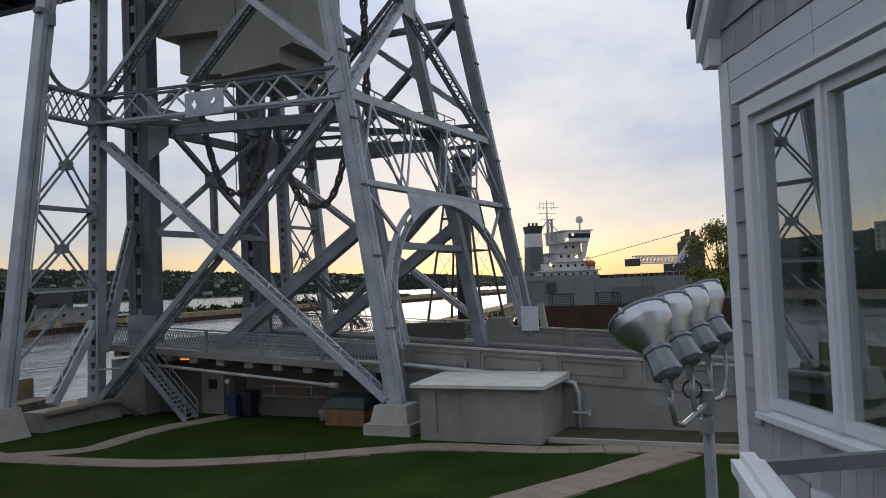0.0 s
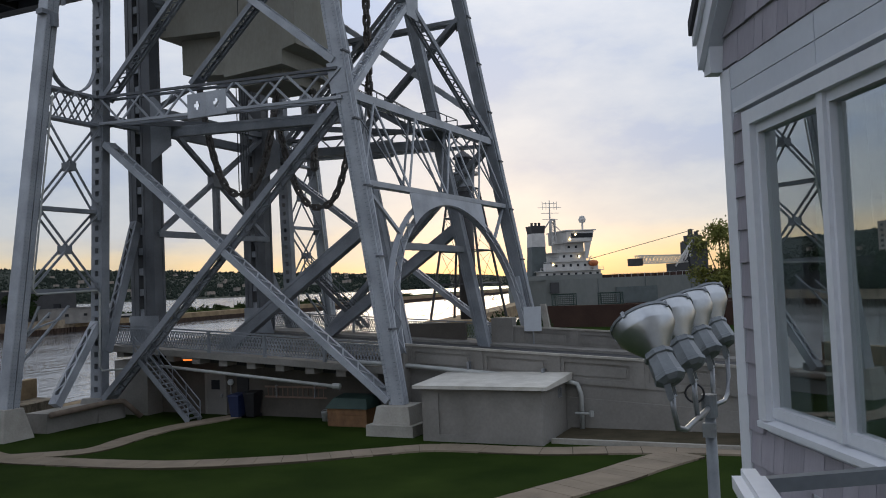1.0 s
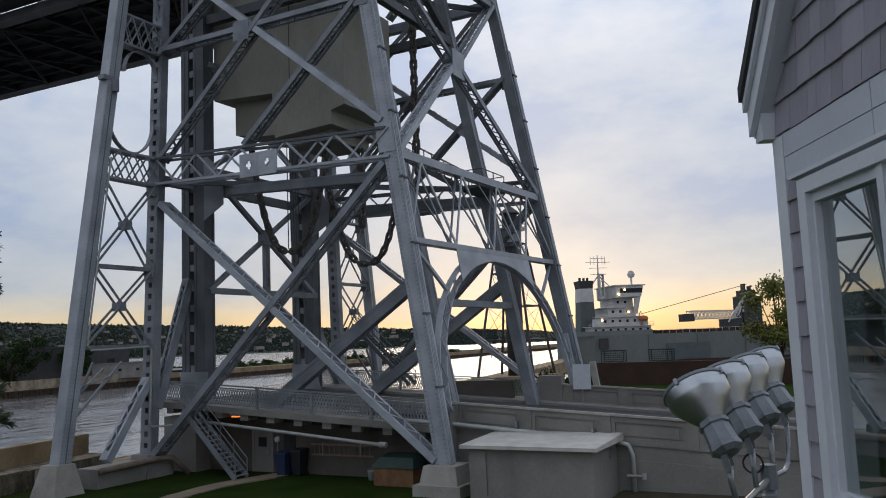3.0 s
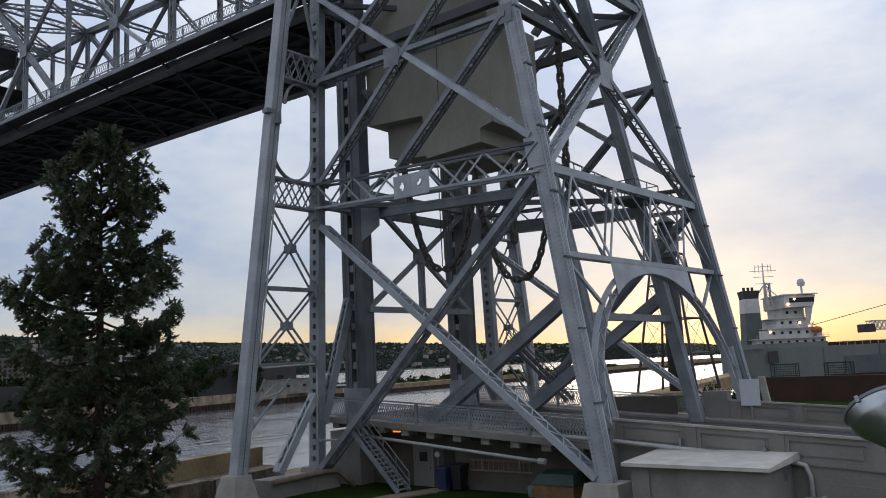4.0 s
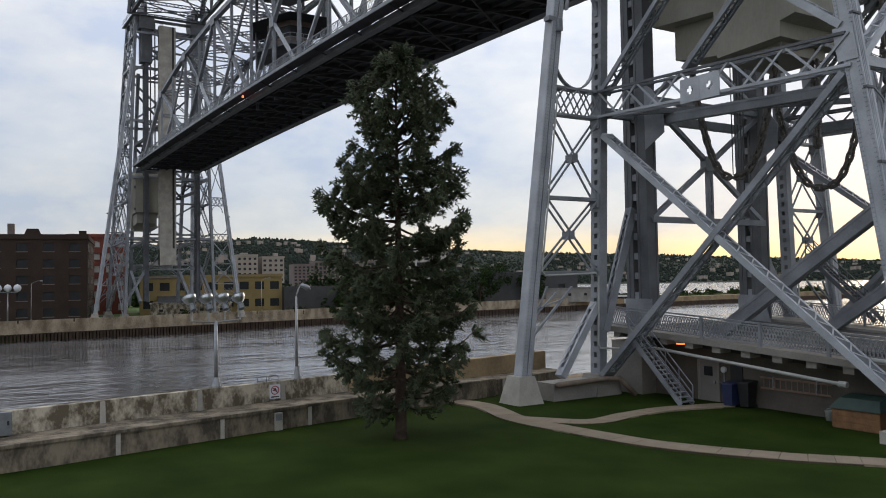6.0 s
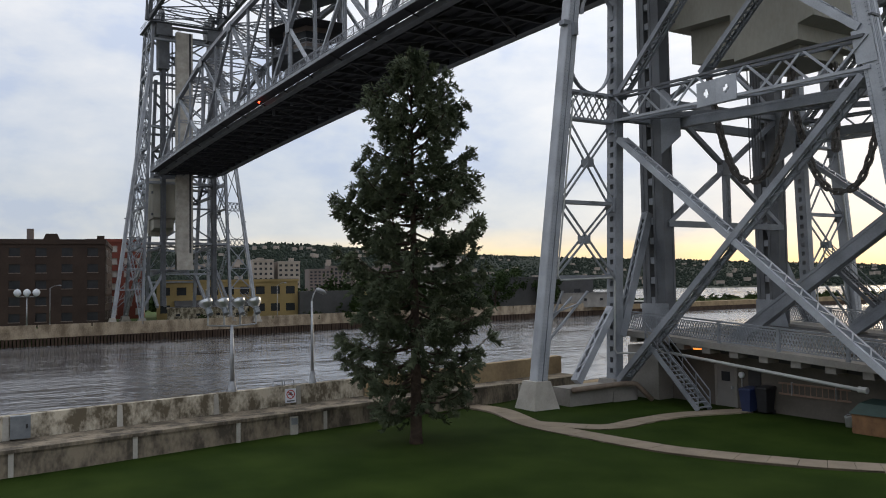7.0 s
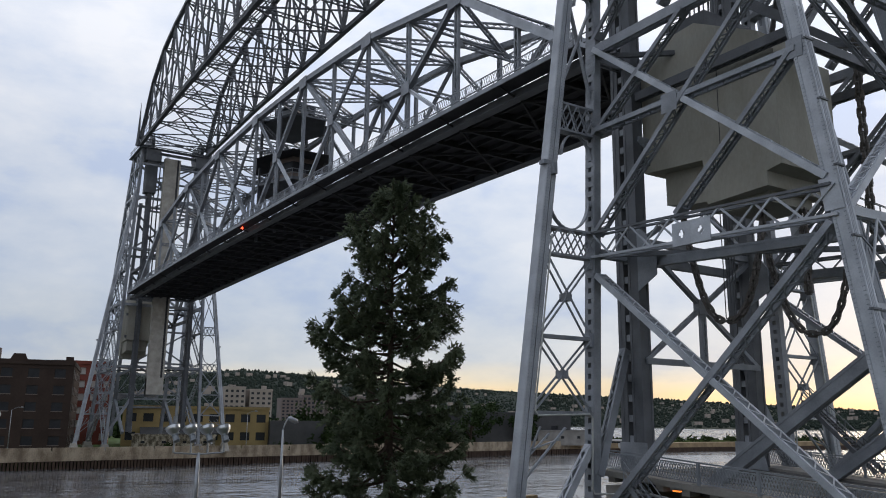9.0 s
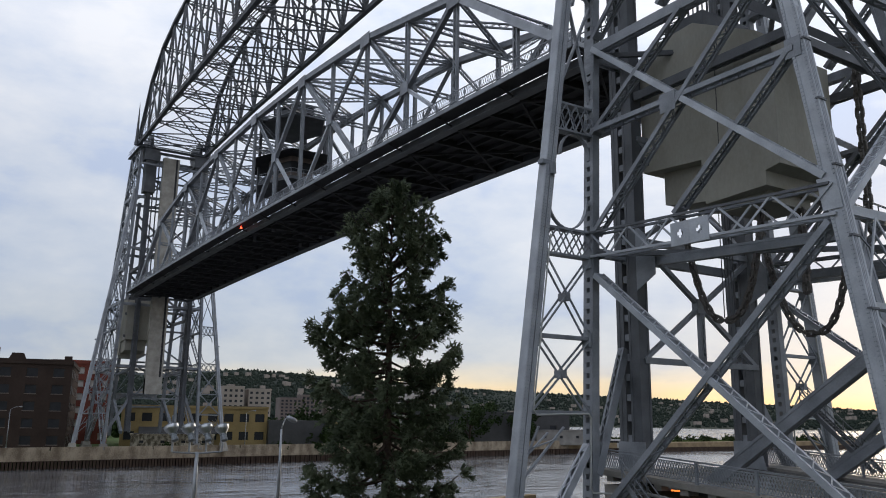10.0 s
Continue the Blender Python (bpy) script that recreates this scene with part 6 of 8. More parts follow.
def canal_cluster():
    t = thing("floodlight_mast", "row of four globe-like floodlights on a grey canal-side mast", "floodlight", group="floodlight masts", at=(canal_x(11.5, -2.78), 11.5, 1.72))
    part("mast", Geo().tube([(0, 0, 0), (0, 0, 3.2)], [0.12, 0.08], 10), GALV, t, smooth=True)
    part("crossbar", Geo().tube([(0, -1.17, 3.3), (0, -1.1, 3.2), (0, 0, 3.13), (0, 1.14, 3.2), (0, 1.21, 3.3)], 0.04, 8), GALV, t, smooth=True)
    part("foot", Geo().lathe((0, 0, 0), (0, 0, 1), [(0, 0.21), (0.1, 0.21), (0.5, 0.13)], 10), GALV, t)
    for k in range(4):
        floodlight(t, (0.0, -1.15 + 0.78 * k, 4.02), (-0.45, -0.2 + 0.03 * k, 0.85), 0.66)
        part("neck", Geo().tube([(0.0, -1.15 + 0.78 * k, 3.2), (0.0, -1.15 + 0.78 * k, 3.97)], 0.05, 8), GALV, t)


canal_cluster()


def street_lamp(x, y, z, h, arm, label):
    t = thing("street_lamp", label, "street lamp", group="canal street lamps", at=(x, y, z))
    part("pole", Geo().tube([(0, 0, 0), (0, 0, h * 0.5), (0, 0, h)], [0.10, 0.075, 0.05], 10), GALV, t, smooth=True)
    part("base", Geo().lathe((0, 0, 0), (0, 0, 1), [(0, 0.21), (0.06, 0.21), (0.65, 0.11)], 8), GALV, t)
    pts = [(arm[0] * u, arm[1] * u, h + 0.55 * math.sin(u * math.pi * 0.62)) for u in (0, 0.2, 0.45, 0.7, 1.0)]
    part("arm", Geo().tube(pts, 0.035, 8), GALV, t, smooth=True)
    e = Vector(pts[-1])
    part("lamp_head", Geo().lathe(e + Vector((0, 0, 0.06)), Vector((arm[0], arm[1], -0.15)), [(-0.1, 0.03), (0, 0.12), (0.35, 0.13), (0.5, 0.02)], 10), GALV, t, smooth=True)


street_lamp(canal_x(15.95, -2.78), 15.95, 1.72, 4.25, (0.08, 0.3), "tall grey street lamp with a curved arm on the canal walk")
street_lamp(-176, 16.0, 0.0, 7.5, (0.5, 1.5), "grey street lamp on the far quay")
street_lamp(-176, 62.0, 0.0, 7.5, (0.5, 1.5), "grey street lamp on the far quay")

sg = thing("canal_sign", "white no-swimming sign with a red ring on the parapet", "sign", at=(canal_x(14.5, -2.38), 14.5, 1.25))
part("plate", Geo().box(0.0, 0.02, -0.28, 0.28, -0.34, 0.36), SIGN_WHITE, sg)
ring = Geo()
for k in range(20):
    a, b = 2 * math.pi * k / 20, 2 * math.pi * (k + 1) / 20
    ring.bar((0.027, 0.2 * math.cos(a), 0.08 + 0.2 * math.sin(a)), (0.027, 0.2 * math.cos(b), 0.08 + 0.2 * math.sin(b)), 0.01, 0.045, (1, 0, 0))
ring.bar((0.027, -0.14, 0.22), (0.027, 0.14, -0.06), 0.01, 0.045, (1, 0, 0))
part("ring", ring, SIGN_RED, sg)
part("mark", Geo().box(0.022, 0.026, -0.12, 0.12, 0.05, 0.10).box(0.022, 0.026, -0.05, 0.05, 0.1, 0.18).box(0.022, 0.026, -0.2, 0.2, -0.28, -0.22), INK, sg)
sg = thing("roadside_sign", "plain pale sign plate by the tower's far leg", "sign", at=(-15.9, 48.0, 3.4))
part("post", Geo().tube([(0, 0, -3.4), (0, 0, 1.7)], 0.05, 8), GALV, sg)
part("plate", Geo().box(-0.55, 0.55, -0.06, -0.03, 0.0, 1.5), SIGN_WHITE, sg)
ps = thing("leaning_post", "pale leaning timber post beyond the road", "post", at=(-15.0, 49.2, 0))
part("shaft", Geo().hexa([(-0.1, -0.15, 0), (0.35, -0.15, 0), (0.35, 0.15, 0), (-0.1, 0.15, 0), (-0.75, -0.12, 5.0), (-0.4, -0.12, 5.0), (-0.4, 0.12, 5.0), (-0.75, 0.12, 5.0)]), CONCRETE_PALE, ps)


bx = thing("utility_box", "grey metal utility box mounted on the canal parapet", "utility box", at=(canal_x(2.3, -2.34), 2.3, 1.3))
part("case", Geo().box(-0.05, 0.28, -0.36, 0.36, -0.45, 0.45), LAMP_BODY, bx)
part("door", Geo().box(0.28, 0.30, -0.31, 0.31, -0.40, 0.40), LAMP_BODY, bx)
part("latch", Geo().box(0.30, 0.33, 0.18, 0.26, -0.05, 0.12), INK, bx)
for y in (13.95, 14.6):
    hp = thing("ladder_hoop", "dark steel hoop of a canal ladder on the parapet top", "ladder", group="ladder hoops", at=(canal_x(y, -2.8), y, 1.7))
    part("hoop", Geo().tube([(0, -0.24, 0), (0, -0.24, 0.26), (0, -0.2, 0.3), (0, 0.2, 0.3), (0, 0.24, 0.26), (0, 0.24, 0)], 0.025, 6), STEEL_SHADED, hp)
bx = thing("socket_box", "small grey box on the low retaining wall", "utility box", at=(canal_x(13.3, 0.96), 13.3, 0.45))
part("case", Geo().box(0, 0.16, -0.18, 0.18, -0.45, 0.35), CONCRETE_PALE, bx)
part("cover", Geo().box(0.16, 0.18, -0.15, 0.15, 0.0, 0.3), LAMP_BODY, bx)
for x0, x1 in ((-32.9, -29.9), (-26.5, -23.5)):
    nf = thing("net_frame", "dark green netted steel frame on the quay by the ship", "frame", group="quay net frames", at=((x0 + x1) / 2, 108.0, 2.0))
    w = (x1 - x0) / 2
    for px_ in (-w, w):
        for py_ in (0.0, 1.4):
            part("post", Geo().box(px_ - 0.06, px_ + 0.06, py_ - 0.06, py_ + 0.06, -2.1, 2.45), GREEN_LID, nf)
    for zz in (0.9, 2.35):
        for py_ in (0.0, 1.4):
            part("rail", Geo().box(-w + 0.06, w - 0.06, py_ - 0.05, py_ + 0.05, zz, zz + 0.1), GREEN_LID, nf)
    net = Geo()
    for k in range(13):
        net.box(-w + 2 * w * k / 12 - 0.02, -w + 2 * w * k / 12 + 0.02, 0.68, 0.72, -2.0, 2.35)
    for k in range(16):
        net.box(-w, w, 0.68, 0.72, -1.9 + 0.28 * k, -1.84 + 0.28 * k)
    part("netting", net, GREEN_LID, nf)


# ---- the shingled house by the balcony ----
HC, HA = Vector((-0.385, 4.865, 0)), radians(27.2)
HU = Vector((math.sin(HA), -math.cos(HA), 0))       # along the wall, towards the balcony
HN = Vector((-math.cos(HA), -math.sin(HA), 0))      # out of the wall


def house():
    t = thing("house", "lilac grey shingled house with white trim and large windows", "house", at=HC)
    P = lambda u, n, z: HU * u + HN * n + Vector((0, 0, z))

    def blk(u0, u1, n0, n1, z0, z1):
        return Geo().hexa([P(u0, n0, z0), P(u1, n0, z0), P(u1, n1, z0), P(u0, n1, z0), P(u0, n0, z1), P(u1, n0, z1), P(u1, n1, z1), P(u0, n1, z1)])

    L, D = 5.2, 4.0
    W0, W1, Z0, Z1 = 0.375, 2.62, 5.80, 7.30
    # wall with the window opening through it
    part("wall", blk(0, W0, -0.2, 0, 0, 7.66), WHITE_BOARD, t)
    part("wall", blk(W1, L, -0.2, 0, 0, 7.66), WHITE_BOARD, t)
    part("wall", blk(W0, W1, -0.2, 0, 0, Z0), WHITE_BOARD, t)
    part("wall", blk(W0, W1, -0.2, 0, Z1, 7.66), WHITE_BOARD, t)
    part("side_wall", blk(0, 0.2, -D, -0.2, 0, 7.66), WHITE_BOARD, t)
    part("side_wall", blk(L - 0.2, L, -D, -0.2, 0, 7.66), ROOM_WALL, t)
    part("back_wall", blk(0, L, -D - 0.2, -D, 0, 7.66), ROOM_WALL, t)
    part("room_floor", blk(0.2, L - 0.2, -D, -0.2, 4.95, 5.05), ROOM_WALL, t)
    part("room_ceiling", blk(0.2, L - 0.2, -D, -0.2, 7.45, 7.55), ROOM_WALL, t)
    # gable above
    g = Geo().prism([P(0.0, 0, 7.66), P(L, 0, 7.66), P(L / 2, 0, 7.81 + L / 2 * 1.2)], HN * -0.2, HN * 0)
    part("gable", g, WHITE_BOARD, t)
    # corner board, frieze boards
    part("corner_board", blk(-0.022, 0.105, -0.1, 0.022, 0, 7.66), WHITE_TRIM, t)
    for z0, z1 in ((7.42, 7.535), (7.54, 7.665)):
        part("frieze_board", blk(0.11, 1.02, 0.0, 0.018, z0, z1), WHITE_BOARD, t)
        part("frieze_board", blk(1.026, L, 0.0, 0.018, z0, z1), WHITE_BOARD, t)
    part("drip_cap", blk(0.2, 2.66, 0.0, 0.05, 7.395, 7.415), WHITE_TRIM, t)
    # window: casing, frames, mullion, sill, panes
    for k, (u0, u1, z0, z1) in enumerate(((W0 - 0.09, W0 + 0.0, Z0 - 0.02, Z1 + 0.075), (W1, W1 + 0.09, Z0 - 0.02, Z1 + 0.075), (W0, W1, Z1, Z1 + 0.075))):
        part("casing", blk(u0, u1, -0.02, 0.045, z0, z1), WHITE_TRIM, t)
    part("sill", Geo().hexa([P(W0 - 0.1, 0, Z0 - 0.06), P(W1 + 0.1, 0, Z0 - 0.06), P(W1 + 0.1, 0.05, Z0 - 0.06), P(W0 - 0.1, 0.05, Z0 - 0.06), P(W0 - 0.1, 0, Z0 - 0.015), P(W1 + 0.1, 0, Z0 - 0.015), P(W1 + 0.1, 0.05, Z0 - 0.03), P(W0 - 0.1, 0.05, Z0 - 0.03)]), WHITE_TRIM, t)
    mull = (1.05, 1.84)
    edges = [W0, *mull, W1]
    for m in mull:
        part("mullion", blk(m - 0.026, m + 0.026, -0.06, 0.03, Z0, Z1), WHITE_TRIM, t)
    for a, b in zip(edges, edges[1:]):
        a2, b2 = a + (0.026 if a in mull else 0.0), b - (0.026 if b in mull else 0.0)
        w = part("window", blk(a2, b2, -0.05, 0.012, Z0, Z0 + 0.05), WHITE_TRIM, t)
        part("frame", blk(a2, b2, -0.05, 0.012, Z1 - 0.05, Z1), WHITE_TRIM, w)
        part("frame", blk(a2, a2 + 0.022, -0.05, 0.012, Z0 + 0.05, Z1 - 0.05), WHITE_TRIM, w)
        part("frame", blk(b2 - 0.022, b2, -0.05, 0.012, Z0 + 0.05, Z1 - 0.05), WHITE_TRIM, w)
        pane = part("pane", blk(a2 + 0.022, b2 - 0.022, -0.03, -0.022, Z0 + 0.05, Z1 - 0.05), GLASS, w)
        pane.visible_shadow = False
    # pale curtain hanging behind the panes
    c = Geo()
    rows = [(0.46 + 0.03 * k, -0.24 - 0.045 * math.sin(k * 1.3) - 0.02 * math.sin(k * 0.41)) for k in range(72)]
    for (u0, n0), (u1, n1) in zip(rows, rows[1:]):
        c.hexa([P(u0, n0, 5.1), P(u1, n1, 5.1), P(u1, n1 - 0.02, 5.1), P(u0, n0 - 0.02, 5.1), P(u0, n0, 7.4), P(u1, n1, 7.4), P(u1, n1 - 0.02, 7.4), P(u0, n0 - 0.02, 7.4)])
    part("curtain", c, CURTAIN, t, "grey green curtain hanging in folds")
    # roof planes with overhang, rake boards and eave return
    s = 1.2
    top = 7.81 + L / 2 * s
    for sg_ in (-1, 1):
        ue = -0.09 if sg_ < 0 else L + 0.09
        ze = 7.66 - 0.09 * s + 0.35
        part("roof", Geo().prism([P(ue, 0, ze), P(L / 2, 0, top + 0.16), P(L / 2, 0, top + 0.24), P(ue, 0, ze + 0.08)], HN * (-D - 0.4), HN * 0.165), ROOFING, t, "dark asphalt roof")
        part("rake_board", Geo().prism([P(ue, 0, ze - 0.2), P(L / 2, 0, top - 0.04), P(L / 2, 0, top + 0.155), P(ue, 0, ze - 0.005)], HN * 0.09, HN * 0.12), WHITE_TRIM, t)
        part("rake_moulding", Geo().prism([P(ue, 0, ze - 0.06), P(L / 2, 0, top + 0.1), P(L / 2, 0, top + 0.155), P(ue, 0, ze - 0.005)], HN * 0.122, HN * 0.145), WHITE_TRIM, t)
        part("soffit", Geo().prism([P(ue, 0, ze - 0.21), P(L / 2, 0, top - 0.05), P(L / 2, 0, top - 0.03), P(ue, 0, ze - 0.19)], HN * 0.0, HN * 0.092), WHITE_BOARD, t)
        part("eave_return", Geo().prism([P(ue, 0, ze - 0.24), P(ue + 0.1 if sg_ < 0 else ue - 0.1, 0, ze - 0.24), P(ue + 0.1 if sg_ < 0 else ue - 0.1, 0, ze - 0.02), P(ue, 0, ze - 0.02)], HN * 0.0, HN * 0.085), WHITE_TRIM, t)
    # vent grille low on the wall
    v = part("vent", blk(0.78, 1.5, 0.0, 0.03, 4.95, 5.50), WHITE_TRIM, t)
    for k in range(11):
        part("louvre", Geo().hexa([P(0.82, 0.03, 4.99 + 0.043 * k), P(1.46, 0.03, 4.99 + 0.043 * k), P(1.46, 0.055, 4.985 + 0.043 * k), P(0.82, 0.055, 4.985 + 0.043 * k), P(0.82, 0.03, 5.02 + 0.043 * k), P(1.46, 0.03, 5.02 + 0.043 * k), P(1.46, 0.058, 4.992 + 0.043 * k), P(0.82, 0.058, 4.992 + 0.043 * k)]), WHITE_TRIM, v)
    # shingles, course by course
    rnd = random.Random(4)
    pieces, rest = [], Geo()
    course = 0.178

    def run(u0, u1, z, hmax=None):
        u = u0
        while u < u1 - 0.02:
            w = min(rnd.uniform(0.10, 0.21), u1 - u)
            if u1 - (u + w) < 0.05:
                w = u1 - u
            dz = rnd.uniform(-0.004, 0.004)
            yield u + 0.002, u + w - 0.002, z + dz, (hmax(u, u + w) if hmax else z + course + 0.03)
            u += w

    def shingle(a, b, z, zt):
        return [P(a, 0.001, z), P(b, 0.001, z), P(b, 0.024, z), P(a, 0.024, z), P(a, 0.001, zt), P(b, 0.001, zt), P(b, 0.006, zt), P(a, 0.006, zt)]

    zc = 5.70 - course
    k = 0
    while zc > 3.0:
        for a, b, z, zt in run(0.105, 3.4, zc):
            if 0.75 < (a + b) / 2 < 1.53 and 4.9 < z + 0.1 < 5.55:
                continue
            if z > 4.6 and a < 2.4:
                pieces.append((a, b, z, min(zt, 5.71)))
            else:
                rest.hexa(shingle(a, b, z, min(zt, 5.71)))
        zc -= course
    zc = 5.70
    while zc < 7.39:
        for a, b, z, zt in run(0.105, W0 - 0.092, zc):
            pieces.append((a, b, z, min(zt, 7.40)))
        zc += course
    zc = 7.67
    while zc < 9.2:
        lim = (zc - 7.66) / 1.2 + 0.02
        for a, b, z, zt in run(max(0.02, lim - 0.16), 2.6, zc):
            pieces.append((a, b, z, zt))
        zc += course
    wall = part("shingle_wall", rest, SHINGLE, t)
    for q in pieces[:290]:
        part("shingle", Geo().hexa(shingle(*q)), SHINGLE, wall)


house()


def balcony_rail():
    t = thing("balcony_railing", "white painted balcony railing corner with a grey top bar", "railing", at=(0.0, 0.0, 4.9))
    f = Vector((-math.sin(radians(24.3)), math.cos(radians(24.3)), 0))
    r = Vector((f.y, -f.x, 0))
    c = f * 2.38 + r * 0.865
    e = f * 1.2 + r * 0.62
    q = f * 2.5 + r * 1.75
    z = 1.05
    up = lambda p, h: Vector((p.x, p.y, h))
    part("side_rail", Geo().bar(up(c, z), up(e, z), 0.075, 0.04, (0, 0, 1)).bar(up(c, z), up(e, z), 0.035, 0.09, (0, 0, 1)), WHITE_TRIM, t)
    part("top_bar", Geo().bar(up(c + r * 0.03, z - 0.01), up(q, z - 0.01), 0.04, 0.035, (0, 0, 1)), LAMP_BODY, t, "grey metal top bar")
    part("post", Geo().bar(up(c, 0), up(c, z), 0.05, 0.05), WHITE_TRIM, t)
    part("post", Geo().bar(up(e, 0), up(e, z), 0.05, 0.05), WHITE_TRIM, t)
    part("bottom_rail", Geo().bar(up(c, 0.12), up(e, 0.12), 0.04, 0.05, (0, 0, 1)), WHITE_TRIM, t)
    for k in range(1, 7):
        p = c.lerp(e, k / 7)
        part("baluster", Geo().bar(up(p, 0.12), up(p, z), 0.025, 0.025), WHITE_TRIM, t)


balcony_rail()
fl = lambda a, b: Vector((-math.sin(radians(24.3)) * a + math.cos(radians(24.3)) * b, math.cos(radians(24.3)) * a + math.sin(radians(24.3)) * b, 0))
cs = [fl(2.45, 0.9), fl(2.6, 1.85), fl(-2.2, 4.6), fl(-2.2, -0.9), fl(0.9, -0.9), fl(0.9, 0.6)]
setting("balcony_floor", Geo().prism([(p.x, p.y, 4.75) for p in (cs[0], cs[1], cs[2], cs[3], fl(0.15, -0.9), fl(0.15, 0.55))], (0, 0, 0), (0, 0, 0.15)), CONCRETE, "balcony floor slab", "floor")
setting("balcony_support", Geo().prism([(p.x, p.y, 0) for p in (fl(-0.3, -0.5), fl(-0.3, 3.6), fl(-2.1, 4.4), fl(-2.1, -0.5))], (0, 0, 0), (0, 0, 4.75)), CONCRETE, "building wall under the balcony", "wall")


# ---- trees ----
def spruce(x, y, height):
    t = thing("spruce_tree", "tall dark green spruce tree with drooping branches on the lawn", "tree", at=(x, y, 0))
    rnd = random.Random(11)
    tr = Geo().tube([(0, 0, -0.2), (0.02, 0, 0.4), (0.0, 0.04, 3), (0.03, 0.0, 8), (0, 0, 12.5), (0, 0, height - 0.2)], [0.34, 0.26, 0.22, 0.15, 0.07, 0.015], 10)
    part("trunk", tr, BARK, t, smooth=True)
    limbs, V, F = Geo(), [], []

    def radius(z):
        pts = ((0, 1.3), (1.2, 2.1), (2.6, 3.1), (4.0, 3.3), (6.0, 3.1), (8.4, 3.3), (9.6, 3.2), (11.2, 2.75), (13.0, 2.2), (14.4, 1.55), (15.6, 0.95), (16.6, 0.3))
        for (a, ra), (b, rb) in zip(pts, pts[1:]):
            if z <= b:
                return ra + (rb - ra) * (z - a) / (b - a)
        return 0.2

    def spray(c, d, ln):
        """A twig tuft of flat needle blades round the direction d."""
        u = d.orthogonal().normalized()
        w = d.cross(u)
        for k in range(18):
            a = rnd.uniform(0, 6.283)
            o = c + d * (rnd.uniform(0, 1) * ln)
            n = (u * math.cos(a) + w * math.sin(a)) * rnd.uniform(0.4, 0.9) + d * rnd.uniform(0.35, 0.9)
            n.normalize()
            tip = o + n * rnd.uniform(0.11, 0.24)
            side = n.cross(u if abs(n.dot(u)) < 0.9 else w).normalized() * 0.027
            i = len(V)
            V.extend((tuple(o - side * 0.6), tuple(o + side * 0.6), tuple(o.lerp(tip, 0.6) + side), tuple(tip), tuple(o.lerp(tip, 0.6) - side)))
            F.append((i, i + 1, i + 2, i + 3, i + 4))

    z = 1.3
    ang = 0.0
    while z < height - 0.25:
        for _ in range(rnd.choice((3, 4, 4)) if z < 14 else 3):
            ang += 2.4 + rnd.uniform(-0.4, 0.4)
            big = radius(z) * rnd.choice((0.55, 0.7, 0.82, 0.92, 1.0))
            d0 = Vector((math.cos(ang), math.sin(ang), 0))
            rise = 0.1 if z < 7 else 0.28 if z < 12 else 0.6
            b0 = Vector((0, 0, z + rnd.uniform(-0.15, 0.15)))
            pts = []
            droop = rnd.uniform(0.10, 0.26) if z < 9 else rnd.uniform(0.0, 0.12)
            for k in range(7):
                u = k / 6
                pts.append(b0 + d0 * (big * u) + Vector((0, 0, big * (rise * u - droop * math.sin(u * 2.2) * 1.4 + 0.18 * u ** 3))))
            limbs.tube(pts, [0.05 * (1 - 0.85 * k / 6) + 0.006 for k in range(7)], 5, False)
            n = max(7, int(big * 9.5))
            for k in range(n):
                u = 0.20 + 0.80 * (k + rnd.random()) / n
                f = min(u * 6, 5.999)
                j = int(f)
                c = pts[j].lerp(pts[min(j + 1, 6)], f - j)
                sd = 1 if rnd.random() < 0.5 else -1
                lat = Vector((-d0.y, d0.x, 0)) * sd
                reach = rnd.uniform(0.15, 0.75) * (1.15 - u * 0.75) * min(1, big / 2)
                dd = (d0 * rnd.uniform(0.4, 1.0) + lat * rnd.uniform(0.3, 1.1) + Vector((0, 0, rnd.uniform(-0.35, 0.25)))).normalized()
                if rnd.random() < (0.55 if u < 0.5 else 0.14) + (0.22 if z < 4.5 else 0.0):
                    continue
                for q in range(3):
                    spray(c + dd * reach * (q / 2.0) + Vector((0, 0, -0.10 * q)), dd, 0.28)
            spray(pts[-1], d0, 0.3)
            spray(pts[-1] - d0 * 0.2, (d0 + Vector((0, 0, 0.6))).normalized(), 0.3)
        z += rnd.uniform(0.24, 0.36) if z > 4 else rnd.uniform(0.34, 0.5)
    for k in range(30):
        spray(Vector((rnd.uniform(-0.15, 0.15), rnd.uniform(-0.15, 0.15), height - 0.1 - 0.04 * k)), Vector((rnd.uniform(-1, 1), rnd.uniform(-1, 1), 0.8)).normalized(), 0.2)
    part("branchwork", limbs, BARK, t)
    me = bpy.data.meshes.new("crown")
    me.from_pydata(V, [], F)
    me.materials.append(NEEDLES)
    cr = new("crown", me)
    cr.parent = t
    return t


spruce(-30.5, 16.8, 16.5)


